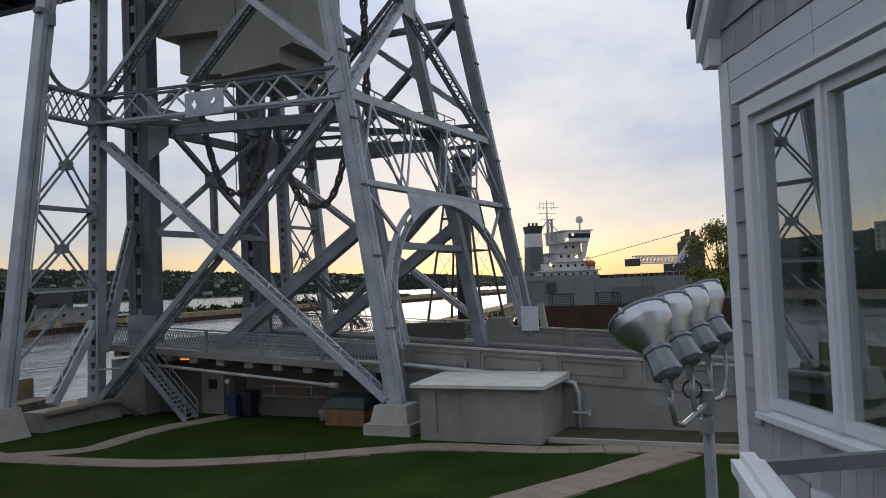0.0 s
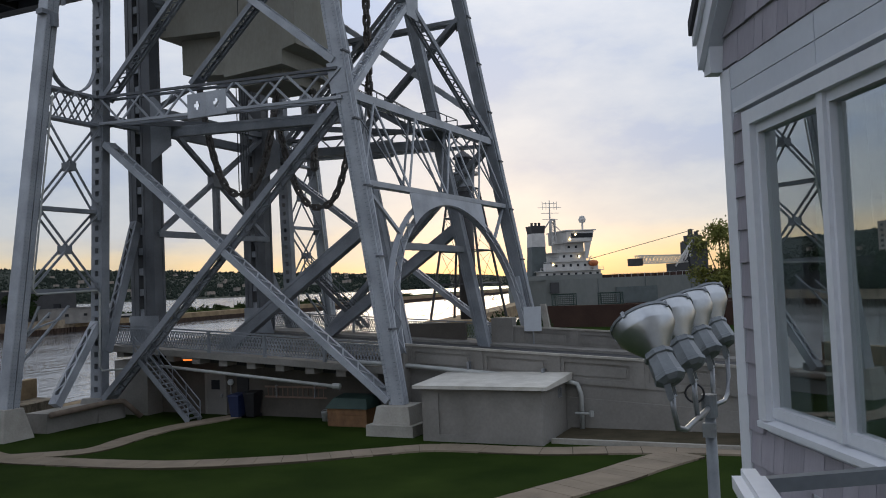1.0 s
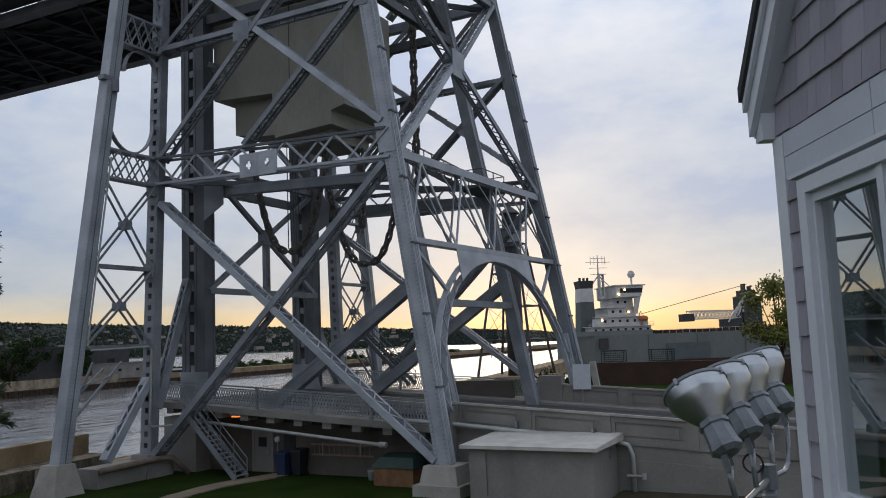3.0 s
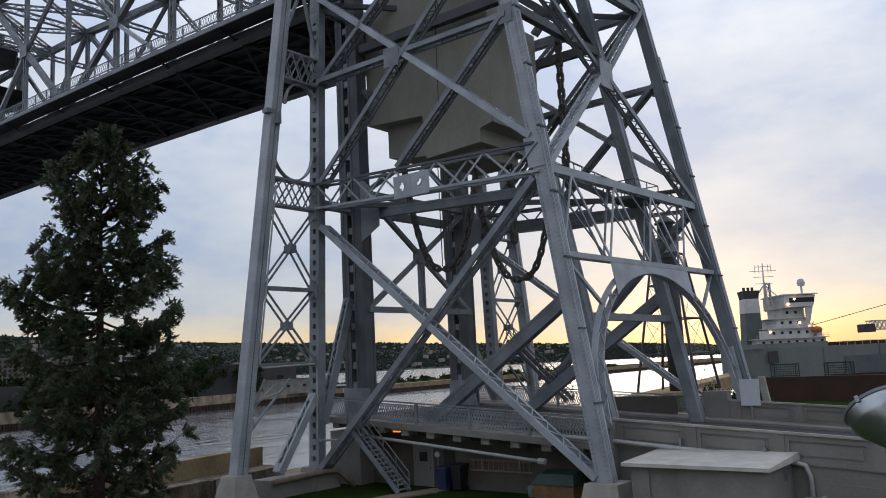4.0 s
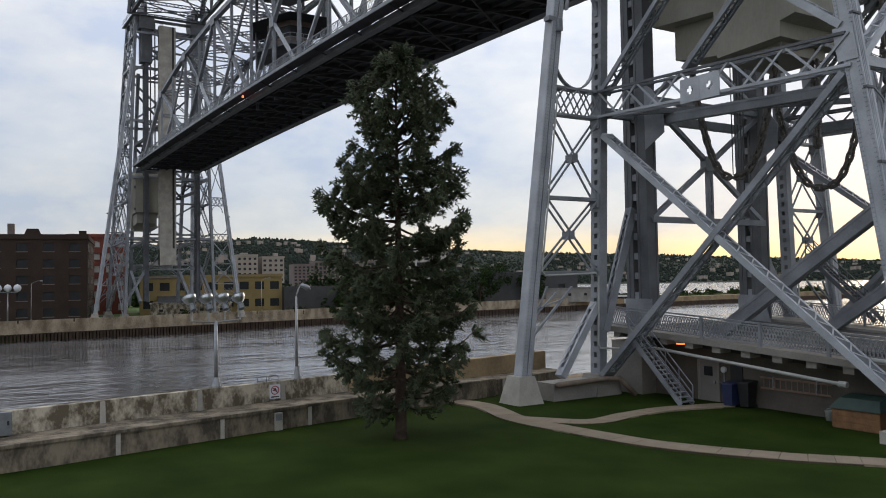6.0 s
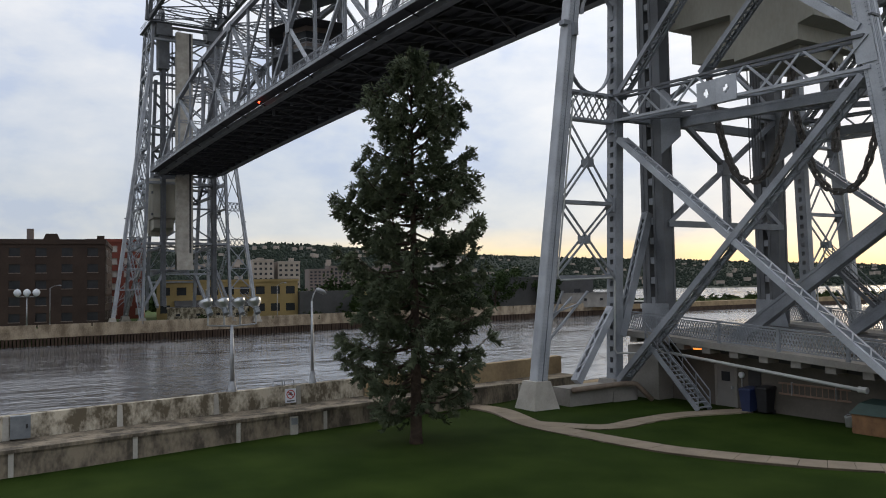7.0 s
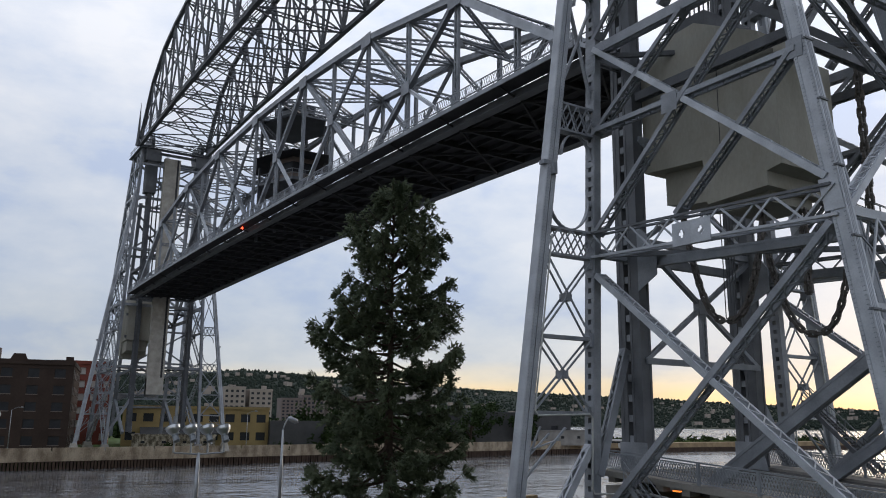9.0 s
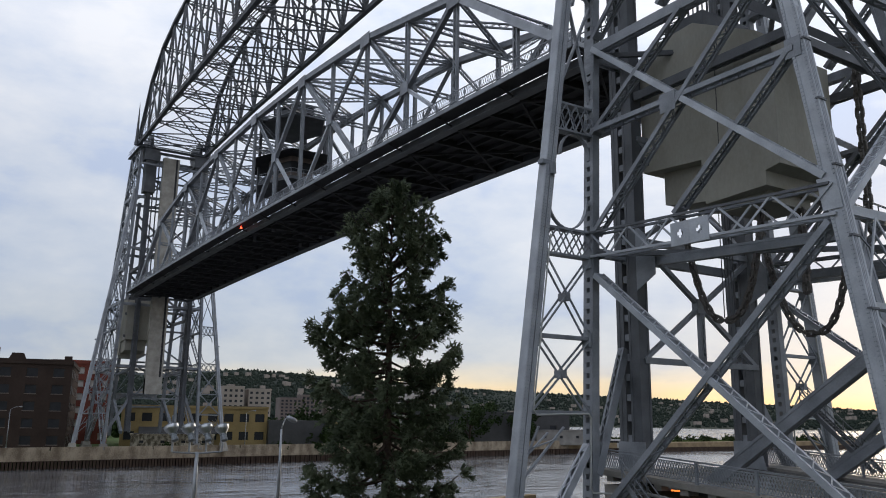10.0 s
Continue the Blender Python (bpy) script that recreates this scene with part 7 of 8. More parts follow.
def leafy(name, x, y, z, height, width, seed, mat, label, leaf=0.22, count=2600, group="", trunk=0.3):
    """Broad-leaved tree or shrub: trunk, limbs and a crown of many small leaves in uneven clumps."""
    rnd = random.Random(seed)
    t = thing(name, label, "tree" if trunk > 0.1 else "shrub", group=group, at=(x, y, z))
    tr = Geo()
    tr.tube([(0, 0, -0.2), (0.05 * width, 0, height * 0.3), (0, 0.03 * width, height * 0.75)], [trunk, trunk * 0.7, trunk * 0.2], 8)
    clumps = []
    for k in range(14):
        a = rnd.uniform(0, 6.283)
        h = rnd.uniform(0.35, 0.97)
        r = width / 2 * math.sqrt(max(0.05, 1 - ((h - 0.55) / 0.5) ** 2)) * rnd.uniform(0.3, 0.95)
        c = Vector((math.cos(a) * r, math.sin(a) * r, height * h))
        clumps.append((c, rnd.uniform(0.10, 0.2) * width))
        tr.tube([(0, 0, height * h * 0.45), tuple(c * 0.6 + Vector((0, 0, height * h * 0.3))), tuple(c)], [trunk * 0.35, trunk * 0.2, trunk * 0.06], 5, False)
    part("trunk", tr, BARK, t)
    V, F = [], []
    for k in range(count):
        c, r = clumps[k % len(clumps)]
        v = Vector((rnd.gauss(0, 1), rnd.gauss(0, 1), rnd.gauss(0, 0.8)))
        o = c + v.normalized() * r * rnd.uniform(0.25, 1.25)
        d = Vector((rnd.uniform(-1, 1), rnd.uniform(-1, 1), rnd.uniform(-1, 1))).normalized()
        w = d.orthogonal().normalized() * leaf * 0.35
        d *= leaf * rnd.uniform(0.7, 1.3)
        i = len(V)
        V += [tuple(o), tuple(o + d * 0.5 + w), tuple(o + d), tuple(o + d * 0.5 - w)]
        F.append((i, i + 1, i + 2, i + 3))
    me = bpy.data.meshes.new("crown")
    me.from_pydata(V, [], F)
    me.materials.append(mat)
    new("crown", me).parent = t
    return t


leafy("broadleaf_tree", -11.6, 118.0, 0, 12.8, 9.6, 5, LEAVES, "yellowing green broadleaf tree beyond the road", 0.42, 5200)
for k, (x, y, h, w) in enumerate(((-21.5, 55.5, 3.6, 3.0), (-19.3, 56.5, 3.2, 2.8), (-18.0, 55.5, 2.9, 2.4))):
    leafy("shrub", x, y, 1.0, h, w, 20 + k, LEAVES_DARK, "bare twiggy dark shrub beyond the parapet", 0.2, 700, "roadside shrubs", 0.06)
tagged(new("wall_far", Geo().box(-33, 30, 106, 106.6, -0.2, 2.9).mesh("wall_far", RED_BROWN)), "dark brown quay wall beyond the lawn", "wall", kind="structure")


# ---- the moored ship ----
def ship():
    c = Vector((-77, 250, -3))
    t = thing("lake_freighter", "grey-green bulk freighter with a white stern superstructure", "ship", at=c)
    t.rotation_euler = (0, 0, radians(38))
    S = Geo()
    # hull along +x (bow away to the right), stern rounded
    n = 24
    prof = []
    for k in range(n + 1):
        u = k / n
        x = -12 + 178 * u
        half = 10.5 * min(1, (0.45 + (x + 12) / 16)) * (1 if u < 0.86 else max(0.06, 1 - ((u - 0.86) / 0.14) ** 1.7))
        prof.append((x, half))
    vs = []
    for x, h in prof:
        vs += [(x, -h * 0.92, -0.5), (x, -h, 9.2), (x, h, 9.2), (x, h * 0.92, -0.5)]
    fs = []
    for k in range(n):
        a, b = 4 * k, 4 * (k + 1)
        fs += [(a, b, b + 1, a + 1), (a + 1, b + 1, b + 2, a + 2), (a + 2, b + 2, b + 3, a + 3), (a + 3, b + 3, b, a)]
    fs += [(0, 1, 2, 3), (4 * n + 3, 4 * n + 2, 4 * n + 1, 4 * n)]
    part("hull", S.raw(vs, fs), HULL, t)
    part("rubbing_band", Geo().box(18, 32, -10.62, -10.3, 1.2, 6.2).box(18.5, 31.5, -10.66, -10.6, 1.6, 5.8), SHIP_GREEN, t)
    part("bulwark", Geo().box(-11, 14, -9.7, -9.4, 9.2, 10.6), HULL, t)
    part("shell_door", Geo().box(-3.6, -0.8, -10.7, -10.3, 5.2, 8.4), SHIP_DARK, t, "dark open shell door")
    for k in range(7):
        part("plate_seam", Geo().box(12 + 16 * k, 12.15 + 16 * k, -10.56, -10.4, 0.5, 9.0), SHIP_GREEN, t)
    part("waterline_band", Geo().box(14, 140, -10.58, -10.4, 0.2, 1.1), RED_BROWN, t)
    for k, (x0, x1, w, z0, z1) in enumerate(((-5, 14.5, 7.6, 9.2, 11.9), (-1.5, 11.5, 6.8, 11.9, 14.8), (1.5, 10.5, 6.0, 14.8, 17.7), (3.5, 10.0, 5.4, 17.7, 20.6))):
        d = part("deckhouse", Geo().box(x0, x1, -w, w, z0, z1), SHIP_WHITE, t)
        part("deck_edge", Geo().box(x0 - 0.8, x1 + 0.8, -w - 0.8, w + 0.8, z1 - 0.12, z1 + 0.1), SHIP_WHITE, d)
        r = Geo()
        for h in (0.5, 1.0):
            r.bar((x0 - 0.7, -w - 0.7, z1 + h), (x1 + 0.7, -w - 0.7, z1 + h), 0.08, 0.08)
        m = int((x1 - x0) / 1.4)
        for q in range(m + 1):
            xx = x0 - 0.7 + (x1 - x0 + 1.4) * q / m
            r.bar((xx, -w - 0.7, z1), (xx, -w - 0.7, z1 + 1.0), 0.08, 0.08)
        part("railing", r, SHIP_WHITE, d)
        for q in range(int((x1 - x0) / 2.4)):
            xx = x0 + 1.2 + 2.4 * q
            part("porthole", Geo().box(xx, xx + 0.8, -w - 0.04, -w + 0.01, z0 + 1.2, z0 + 2.0), PANE_DARK, d)
    b = part("bridge", Geo().prism([(3.5, 0, 20.6), (11.8, 0, 20.9), (12.6, 0, 24.0), (3.5, 0, 24.2)], (0, -8.0, 0), (0, 8.0, 0)), SHIP_WHITE, t)
    part("window_band", Geo().box(5.0, 12.2, -8.06, -7.9, 22.0, 23.4), PANE_DARK, b)
    part("bridge_roof", Geo().box(3.0, 13.2, -8.5, 8.5, 24.2, 24.5), SHIP_WHITE, b)
    part("wing_support", Geo().prism([(9.6, 0, 15.5), (10.4, 0, 15.5), (11.8, 0, 20.9), (9.6, 0, 20.8)], (0, -7.6, 0), (0, -7.2, 0)), SHIP_WHITE, t)
    f = part("funnel", Geo().hexa([(-6.4, -2.6, 9.2), (-1.2, -2.6, 9.2), (-1.2, 2.6, 9.2), (-6.4, 2.6, 9.2), (-5.9, -2.3, 19.8), (-1.5, -2.3, 19.8), (-1.5, 2.3, 19.8), (-5.9, 2.3, 19.8)]), SHIP_GREEN, t)
    part("funnel_band", Geo().hexa([(-6.0, -2.4, 19.8), (-1.4, -2.4, 19.8), (-1.4, 2.4, 19.8), (-6.0, 2.4, 19.8), (-5.7, -2.3, 24.0), (-1.6, -2.3, 24.0), (-1.6, 2.3, 24.0), (-5.7, 2.3, 24.0)]), SHIP_WHITE, f)
    part("funnel_top", Geo().hexa([(-5.7, -2.3, 24.0), (-1.6, -2.3, 24.0), (-1.6, 2.3, 24.0), (-5.7, 2.3, 24.0), (-6.1, -2.6, 26.4), (-1.3, -2.6, 26.4), (-1.3, 2.6, 26.4), (-6.1, 2.6, 26.4)]), SHIP_DARK, f)
    for x in (-4.9, -3.6, -2.4):
        part("exhaust", Geo().tube([(x, 0, 26.4), (x, 0, 27.5)], 0.4, 8), SHIP_DARK, f)
    m = part("mast", Geo().tube([(1.2, 0, 20), (1.4, 0, 34.6)], [0.45, 0.12], 8), SHIP_WHITE, t)
    for z, w in ((28.5, 2.6), (30.5, 3.0), (32.3, 4.0), (33.6, 2.2)):
        part("yard", Geo().bar((1.4 - w, 0, z), (1.4 + w, 0, z), 0.16, 0.16), SHIP_WHITE, m)
    g = Geo()
    for x in (1.4 - 2.4, 1.4 + 2.4, 2.9, 0.2):
        g.bar((x, 0, 31.6), (x, 0, 34.2), 0.12, 0.12)
    g.bar((-1.5, 0, 24.5), (1.2, 0, 28), 0.35, 0.35).bar((5, 0, 24.5), (1.4, 0, 28), 0.25, 0.25)
    part("aerial", g, SHIP_WHITE, m)
    part("radar_dome", Geo().lathe((10.6, -4, 24.5), (0, 0, 1), [(0, 0.3), (2.4, 0.3), (2.5, 0.9), (3.4, 1.2), (4.4, 0.8), (4.7, 0.05)], 12), SHIP_WHITE, t)
    for x, y, z in ((4.4, -8.3, 21.6), (-1.0, -7.0, 13.9), (6.3, -8.3, 23.0), (8.0, -6.3, 16.2)):
        part("deck_lamp", Geo().lathe((x, y, z), (0, -1, 0), [(0, 0.05), (0, 0.32), (0.2, 0.32), (0.3, 0.02)], 8), GLOW_WARM, t, "lit warm deck lamp")
    # self-unloading boom and its forward frame
    for x, z, w in ((-3.5, 12.1, 2.2), (12.2, 12.1, 1.6)):
        part("vent_house", Geo().box(x, x + w, -7.2, -5.0, z - 0.2, z + 2.2), SHIP_WHITE, t)
    part("lifeboat", Geo().lathe((10.6, -7.4, 14.0), (1, 0, 0), [(0, 0.1), (0.5, 0.8), (1.6, 1.0), (2.8, 0.8), (3.3, 0.1)], 10), LIFEBOAT, t, "orange lifeboat")
    part("davit", Geo().tube([(11.6, -6.0, 12), (11.6, -6.2, 15.6), (11.6, -7.4, 16.2)], 0.18, 6), SHIP_WHITE, t)
    part("lattice_mast", lattice((1.4, -2, 20.6), (1.4, -2, 28.5), 1.5, 1.5, (1, 0, 0), 1.4, 0.2, 0.2), SHIP_WHITE, t)
    g = Geo()
    for y in (-1.6, 1.6):
        for z0, z1 in ((13.3, 13.3), (15.9, 15.6)):
            g.bar((31, y, z0), (52, y, z1), 0.3, 0.35)
        gg = web((31, y, 13.3), (52, y, 13.3), (31, y, 15.9), (52, y, 15.6), 16, 0.22, (0, 1, 0), False)
        g.raw(gg.v, gg.f)
        gg = web((31, y, 15.9), (52, y, 15.6), (31, y, 13.3), (52, y, 13.3), 16, 0.22, (0, 1, 0), False)
        g.raw(gg.v, gg.f)
    boom = part("boom", g, SHIP_WHITE, t, "white lattice unloading boom")
    part("boom_end", Geo().box(28.5, 32, -2, 2, 12.6, 15), SHIP_DARK, boom)
    part("boom_rest", Geo().box(43, 48, -3, 3, 9.2, 13.0), SHIP_DARK, t)
    g = Geo().box(48.5, 55, -3, 3, 9.2, 20.0)
    g.box(49.5, 53.6, -2.4, 2.4, 20.0, 22.0).box(50.4, 51.0, -1, 1, 22.0, 24.2).box(52.6, 53.0, -1, 1, 22.0, 23.4)
    part("hopper_house", g, SHIP_DARK, t)
    for k in range(4):
        part("frame_leg", Geo().bar((43 + k * 1.8, -3, 12 + k), (49.5, -3, 20.5), 0.4, 0.4), SHIP_WHITE, t)
    part("stay", Geo().tube([(14.5, 0, 15.5), (52, 0, 24.0)], 0.10, 5), SHIP_DARK, t)
    for k in range(12):
        part("hatch", Geo().box(20 + 5 * k, 23.6 + 5 * k, -6, 6, 9.2, 10.2), RED_BROWN, t)
    g = Geo()
    g.bar((17, -10.2, 10.4), (150, -10.2, 10.4), 0.08, 0.08)
    for k in range(60):
        g.bar((17 + 2.2 * k, -10.2, 9.2), (17 + 2.2 * k, -10.2, 10.4), 0.08, 0.08)
    part("deck_railing", g, SHIP_WHITE, t)


ship()


def lighthouse(x, y):
    """Skeleton light tower: dark central stair tube, splayed braced legs, gallery and lantern."""
    t = thing("lighthouse", "dark skeleton lighthouse with braced iron legs on the pier", "lighthouse", at=(x, y, -0.2))
    part("plinth", Geo().box(-6.2, 6.2, -6.2, 6.2, -3.4, 0.1), CONCRETE_BROWN, t)
    part("stair_tube", Geo().tube([(0, 0, 0), (0, 0, 24.5)], [1.6, 1.45], 20), SHIP_DARK, t, "black riveted stair tube", smooth=True)
    H = 24.0
    at = lambda sx, sy, z: Vector((sx * (5.3 - 3.2 * z / H), sy * (5.3 - 3.2 * z / H), z))
    corners = ((-1, -1), (1, -1), (1, 1), (-1, 1))
    levels = (0.1, 6.5, 12.5, 18.5, H)
    for c in corners:
        part("leg", Geo().tube([at(*c, 0.1), at(*c, H)], [0.26, 0.2], 8), SHIP_DARK, t)
    for (ca, cb) in zip(corners, corners[1:] + corners[:1]):
        for z0, z1 in zip(levels, levels[1:]):
            part("tie_rod", Geo().bar(at(*ca, z0), at(*cb, z1), 0.06, 0.06), SHIP_DARK, t)
            part("tie_rod", Geo().bar(at(*cb, z0), at(*ca, z1), 0.06, 0.06), SHIP_DARK, t)
            part("girt", Geo().bar(at(*ca, z1), at(*cb, z1), 0.24, 0.24), SHIP_DARK, t)
    part("watch_room", Geo().lathe((0, 0, H), (0, 0, 1), [(-0.6, 1.5), (0, 2.0), (2.4, 2.0), (2.5, 3.1), (2.75, 3.1), (2.75, 1.5), (3.1, 1.5)], 16), STEEL, t)
    rail = Geo()
    for k in range(16):
        a, b = math.pi * k / 8, math.pi * (k + 1) / 8
        p, q = Vector((3.0 * math.cos(a), 3.0 * math.sin(a), H + 2.75)), Vector((3.0 * math.cos(b), 3.0 * math.sin(b), H + 2.75))
        rail.bar(p, p + Vector((0, 0, 1.1)), 0.07, 0.07)
        for h in (0.55, 1.1):
            rail.bar(p + Vector((0, 0, h)), q + Vector((0, 0, h)), 0.06, 0.06)
    part("gallery_railing", rail, SHIP_DARK, t)
    part("lantern", Geo().lathe((0, 0, H + 2.75), (0, 0, 1), [(0, 1.5), (0.8, 1.5), (2.8, 1.45), (2.8, 0.05)], 12), PANE_DARK, t)
    part("lantern_roof", Geo().lathe((0, 0, H + 5.5), (0, 0, 1), [(0, 1.9), (0.2, 1.9), (1.3, 0.6), (1.5, 0.3), (1.9, 0.35), (2.2, 0.05)], 12), SHIP_DARK, t)


lighthouse(-57.9, 138.0)


# ---- the far quay, town and hills ----
def far_x(y):
    return -165.5 - 0.2 * (y - 16)


def quay():
    g = Geo()
    y0, y1 = -120, 172
    g.hexa([(-420, y0, -4), (far_x(y0), y0, -4), (far_x(y1), y1, -4), (-420, y1, -4), (-420, y0, -0.25), (far_x(y0), y0, -0.25), (far_x(y1), y1, -0.25), (-420, y1, -0.25)])
    q = setting("far_bank", g, GRASS_FAR, "rough grassy far bank of the canal", "bank")
    w = setting("quay_wall", Geo().hexa([(far_x(y0) - 2, y0, -1.6), (far_x(y0) + 0.4, y0, -1.6), (far_x(y1) + 0.4, y1, -1.6), (far_x(y1) - 2, y1, -1.6),
                                         (far_x(y0) - 2, y0, 0.15), (far_x(y0) + 0.4, y0, 0.15), (far_x(y1) + 0.4, y1, 0.15), (far_x(y1) - 2, y1, 0.15)]), CONCRETE_QUAY, "pale weathered far quay wall", "quay")
    parap = Geo()
    k = 0
    y = y0
    while y < y1:
        parap.hexa([(far_x(y) - 0.1, y, 0.15), (far_x(y) + 0.35, y, 0.15), (far_x(y + 9.2) + 0.35, y + 9.2, 0.15), (far_x(y + 9.2) - 0.1, y + 9.2, 0.15), (far_x(y) - 0.1, y, 0.85), (far_x(y) + 0.35, y, 0.85), (far_x(y + 9.2) + 0.35, y + 9.2, 0.85), (far_x(y + 9.2) - 0.1, y + 9.2, 0.85)])
        y += 9.5
    part("parapet", parap, CONCRETE_QUAY, w)
    pile = Geo()
    y = y0
    while y < y1:
        pile.box(far_x(y) - 0.1, far_x(y) + 0.75 + 0.12 * ((int(y * 7)) % 3), y, y + 0.42, -3.4, -1.55)
        y += 0.62
    part("timber_piling", pile, TIMBER_PILE, w)
    # long breakwater running on into the bay
    a, b = Vector((far_x(172), 172, 0)), Vector((-216, 620, 0))
    d = (b - a).normalized()
    nrm = Vector((-d.y, d.x, 0))
    br = setting("breakwater", Geo().prism([a - nrm * 0 + Vector((0, 0, -3.6)), b + Vector((0, 0, -3.6)), b + nrm * 14 + Vector((0, 0, -3.6)), a + nrm * 14 + Vector((0, 0, -3.6))], (0, 0, 0), (0, 0, 3.6)), CONCRETE_BROWN, "long ochre breakwater across the harbour", "breakwater")
    part("timber_crib", Geo().prism([a - nrm * 0.6 + Vector((0, 0, -3.6)), b - nrm * 0.6 + Vector((0, 0, -3.6)), b - nrm * 0.02 + Vector((0, 0, -3.6)), a - nrm * 0.02 + Vector((0, 0, -3.6))], (0, 0, 0), (0, 0, 2.0)), TIMBER_PILE, br)
    setting("breakwater_grass", Geo().prism([a + nrm * 6 + Vector((0, 0, 0)), b + nrm * 6, b + nrm * 13, a + nrm * 13], (0, 0, 0), (0, 0, 0.5)), GRASS_FAR, "green grass along the breakwater", "grass")


quay()


def bushes(name, pts, size, leaf, per, seed, mat, label):
    """A belt of uncountable shrubbery as one mesh of small leaves in clumps."""
    rnd = random.Random(seed)
    V, F = [], []
    for x, y, z, r, h in pts:
        for k in range(per):
            v = Vector((rnd.gauss(0, 1), rnd.gauss(0, 1), abs(rnd.gauss(0, 1)))).normalized() * rnd.uniform(0.55, 1.05)
            lump = 0.75 + 0.5 * noise.noise(Vector((v.x * 2 + x, v.y * 2 + y, v.z * 2)))
            o = Vector((x + v.x * r * lump, y + v.y * r * lump, z + v.z * h * lump))
            d = Vector((rnd.uniform(-1, 1), rnd.uniform(-1, 1), rnd.uniform(-1, 1))).normalized()
            w = d.orthogonal().normalized() * leaf * 0.45
            d *= leaf
            i = len(V)
            V += [tuple(o - d), tuple(o + w), tuple(o + d), tuple(o - w)]
            F.append((i, i + 1, i + 2, i + 3))
    me = bpy.data.meshes.new(name)
    me.from_pydata(V, [], F)
    me.materials.append(mat)
    return tagged(new(name, me), label, "shrubs", kind="stuff")


rb = random.Random(3)
bushes("hedge", [(-196 - 0.2 * (y - 90) + rb.uniform(-2, 2), y, -0.3, 4.0, 5.0 + rb.uniform(0, 1.5)) for y in range(86, 172, 4)], 1, 0.6, 420, 1, LEAVES_DARK, "dense dark green hedge on the far bank")
bushes("far_trees", [(-225 - 0.2 * (y - 90) + rb.uniform(-6, 6), y, 0, 6.0, 11.0 + rb.uniform(0, 5)) for y in range(96, 150, 6)], 1, 0.8, 520, 2, LEAVES_DARK, "dark broadleaf trees behind the far bank")
bushes("town_trees", [(-260 + rb.uniform(-30, 10), y + rb.uniform(-3, 3), 0, 5.0, 7.0 + rb.uniform(0, 4)) for y in range(40, 120, 7)], 1, 0.9, 300, 3, LEAVES_DARK, "dark street trees in the far town")
bushes("quay_bushes", [(-178 + rb.uniform(-2, 2), y, -0.2, 1.6, 2.0) for y in (46, 52, 70, 72, 80, 84)], 1, 0.35, 220, 4, LEAVES_DARK, "low dark bushes on the far quay")
bushes("breakwater_bushes", [(-206 - 0.02 * (y - 172) + rb.uniform(-2, 2), y, 0.3, 3.0, 1.6 + rb.uniform(0, 1.2)) for y in range(176, 420, 7)], 1, 0.5, 160, 5, LEAVES_DARK, "green bushes along the breakwater")


def building(name, x, y, w, d, h, mat, label, floors, bays, roof=0.8, win=(0.5, 0.55), side=0, lit=0, roof_mat=None, turn=-11.3, group="", pane=PANE_DARK):
    """A far building: walls, parapet, sills and window panes set in real recesses on the faces seen."""
    t = thing(name, label, "building", group=group, at=(x, y, 0))
    t.rotation_euler = (0, 0, radians(turn))
    rnd = random.Random(int(abs(x * 7 + y)))
    # local: front looks to +x, spans y 0..w, depth goes to -x
    fh = h / floors
    bw = w / bays
    wallg = Geo()
    wallg.box(-d, -0.35, 0, w, -0.5, h)
    part("wall", wallg, mat, t)
    face = Geo()
    for f in range(floors + 1):
        z0 = f * fh - (fh * (1 - win[1]) / 2 if f else 0.5)
        z1 = f * fh + fh * (1 - win[1]) / 2 if f < floors else h
        face.box(-0.35, 0, 0, w, z0, z1)
    for b in range(bays + 1):
        y0 = b * bw - (bw * (1 - win[0]) / 2 if b else 0)
        y1 = b * bw + (bw * (1 - win[0]) / 2 if b < bays else 0)
        for f in range(floors):
            face.box(-0.35, -0.002, y0, y1, f * fh + fh * (1 - win[1]) / 2, (f + 1) * fh - fh * (1 - win[1]) / 2)
    part("facade", face, mat, t)
    for f in range(floors):
        for b in range(bays):
            y0, y1 = b * bw + bw * (1 - win[0]) / 2, (b + 1) * bw - bw * (1 - win[0]) / 2
            z0, z1 = f * fh + fh * (1 - win[1]) / 2, (f + 1) * fh - fh * (1 - win[1]) / 2
            wn = part("window", Geo().box(-0.34, -0.26, y0, y1, z0, z1), GLOW_WARM if rnd.random() < lit else pane, t)
            if win[0] < 0.75 and h < 30:
                part("sill", Geo().box(-0.2, 0.08, y0 - 0.1, y1 + 0.1, z0 - 0.15, z0), BLOCK_GREY if mat in (BRICK, BRICK_RED) else mat, wn)
    # windows on the side that faces +y, sunk panes with lintels
    if side:
        sw = d / side
        for f in range(floors):
            for b in range(side):
                x1_ = -b * sw - sw * 0.3
                part("window", Geo().box(x1_ - sw * 0.4, x1_, w - 0.02, w + 0.03, f * fh + fh * 0.25, (f + 1) * fh - fh * 0.25), pane, t)
    part("cornice", Geo().box(-d - 0.2, 0.25, -0.2, w + 0.2, h, h + roof), roof_mat or mat, t)
    part("roof", Geo().box(-d + 0.3, -0.2, 0.3, w - 0.3, h + roof, h + roof + 0.1), ROOFING, t)
    return t


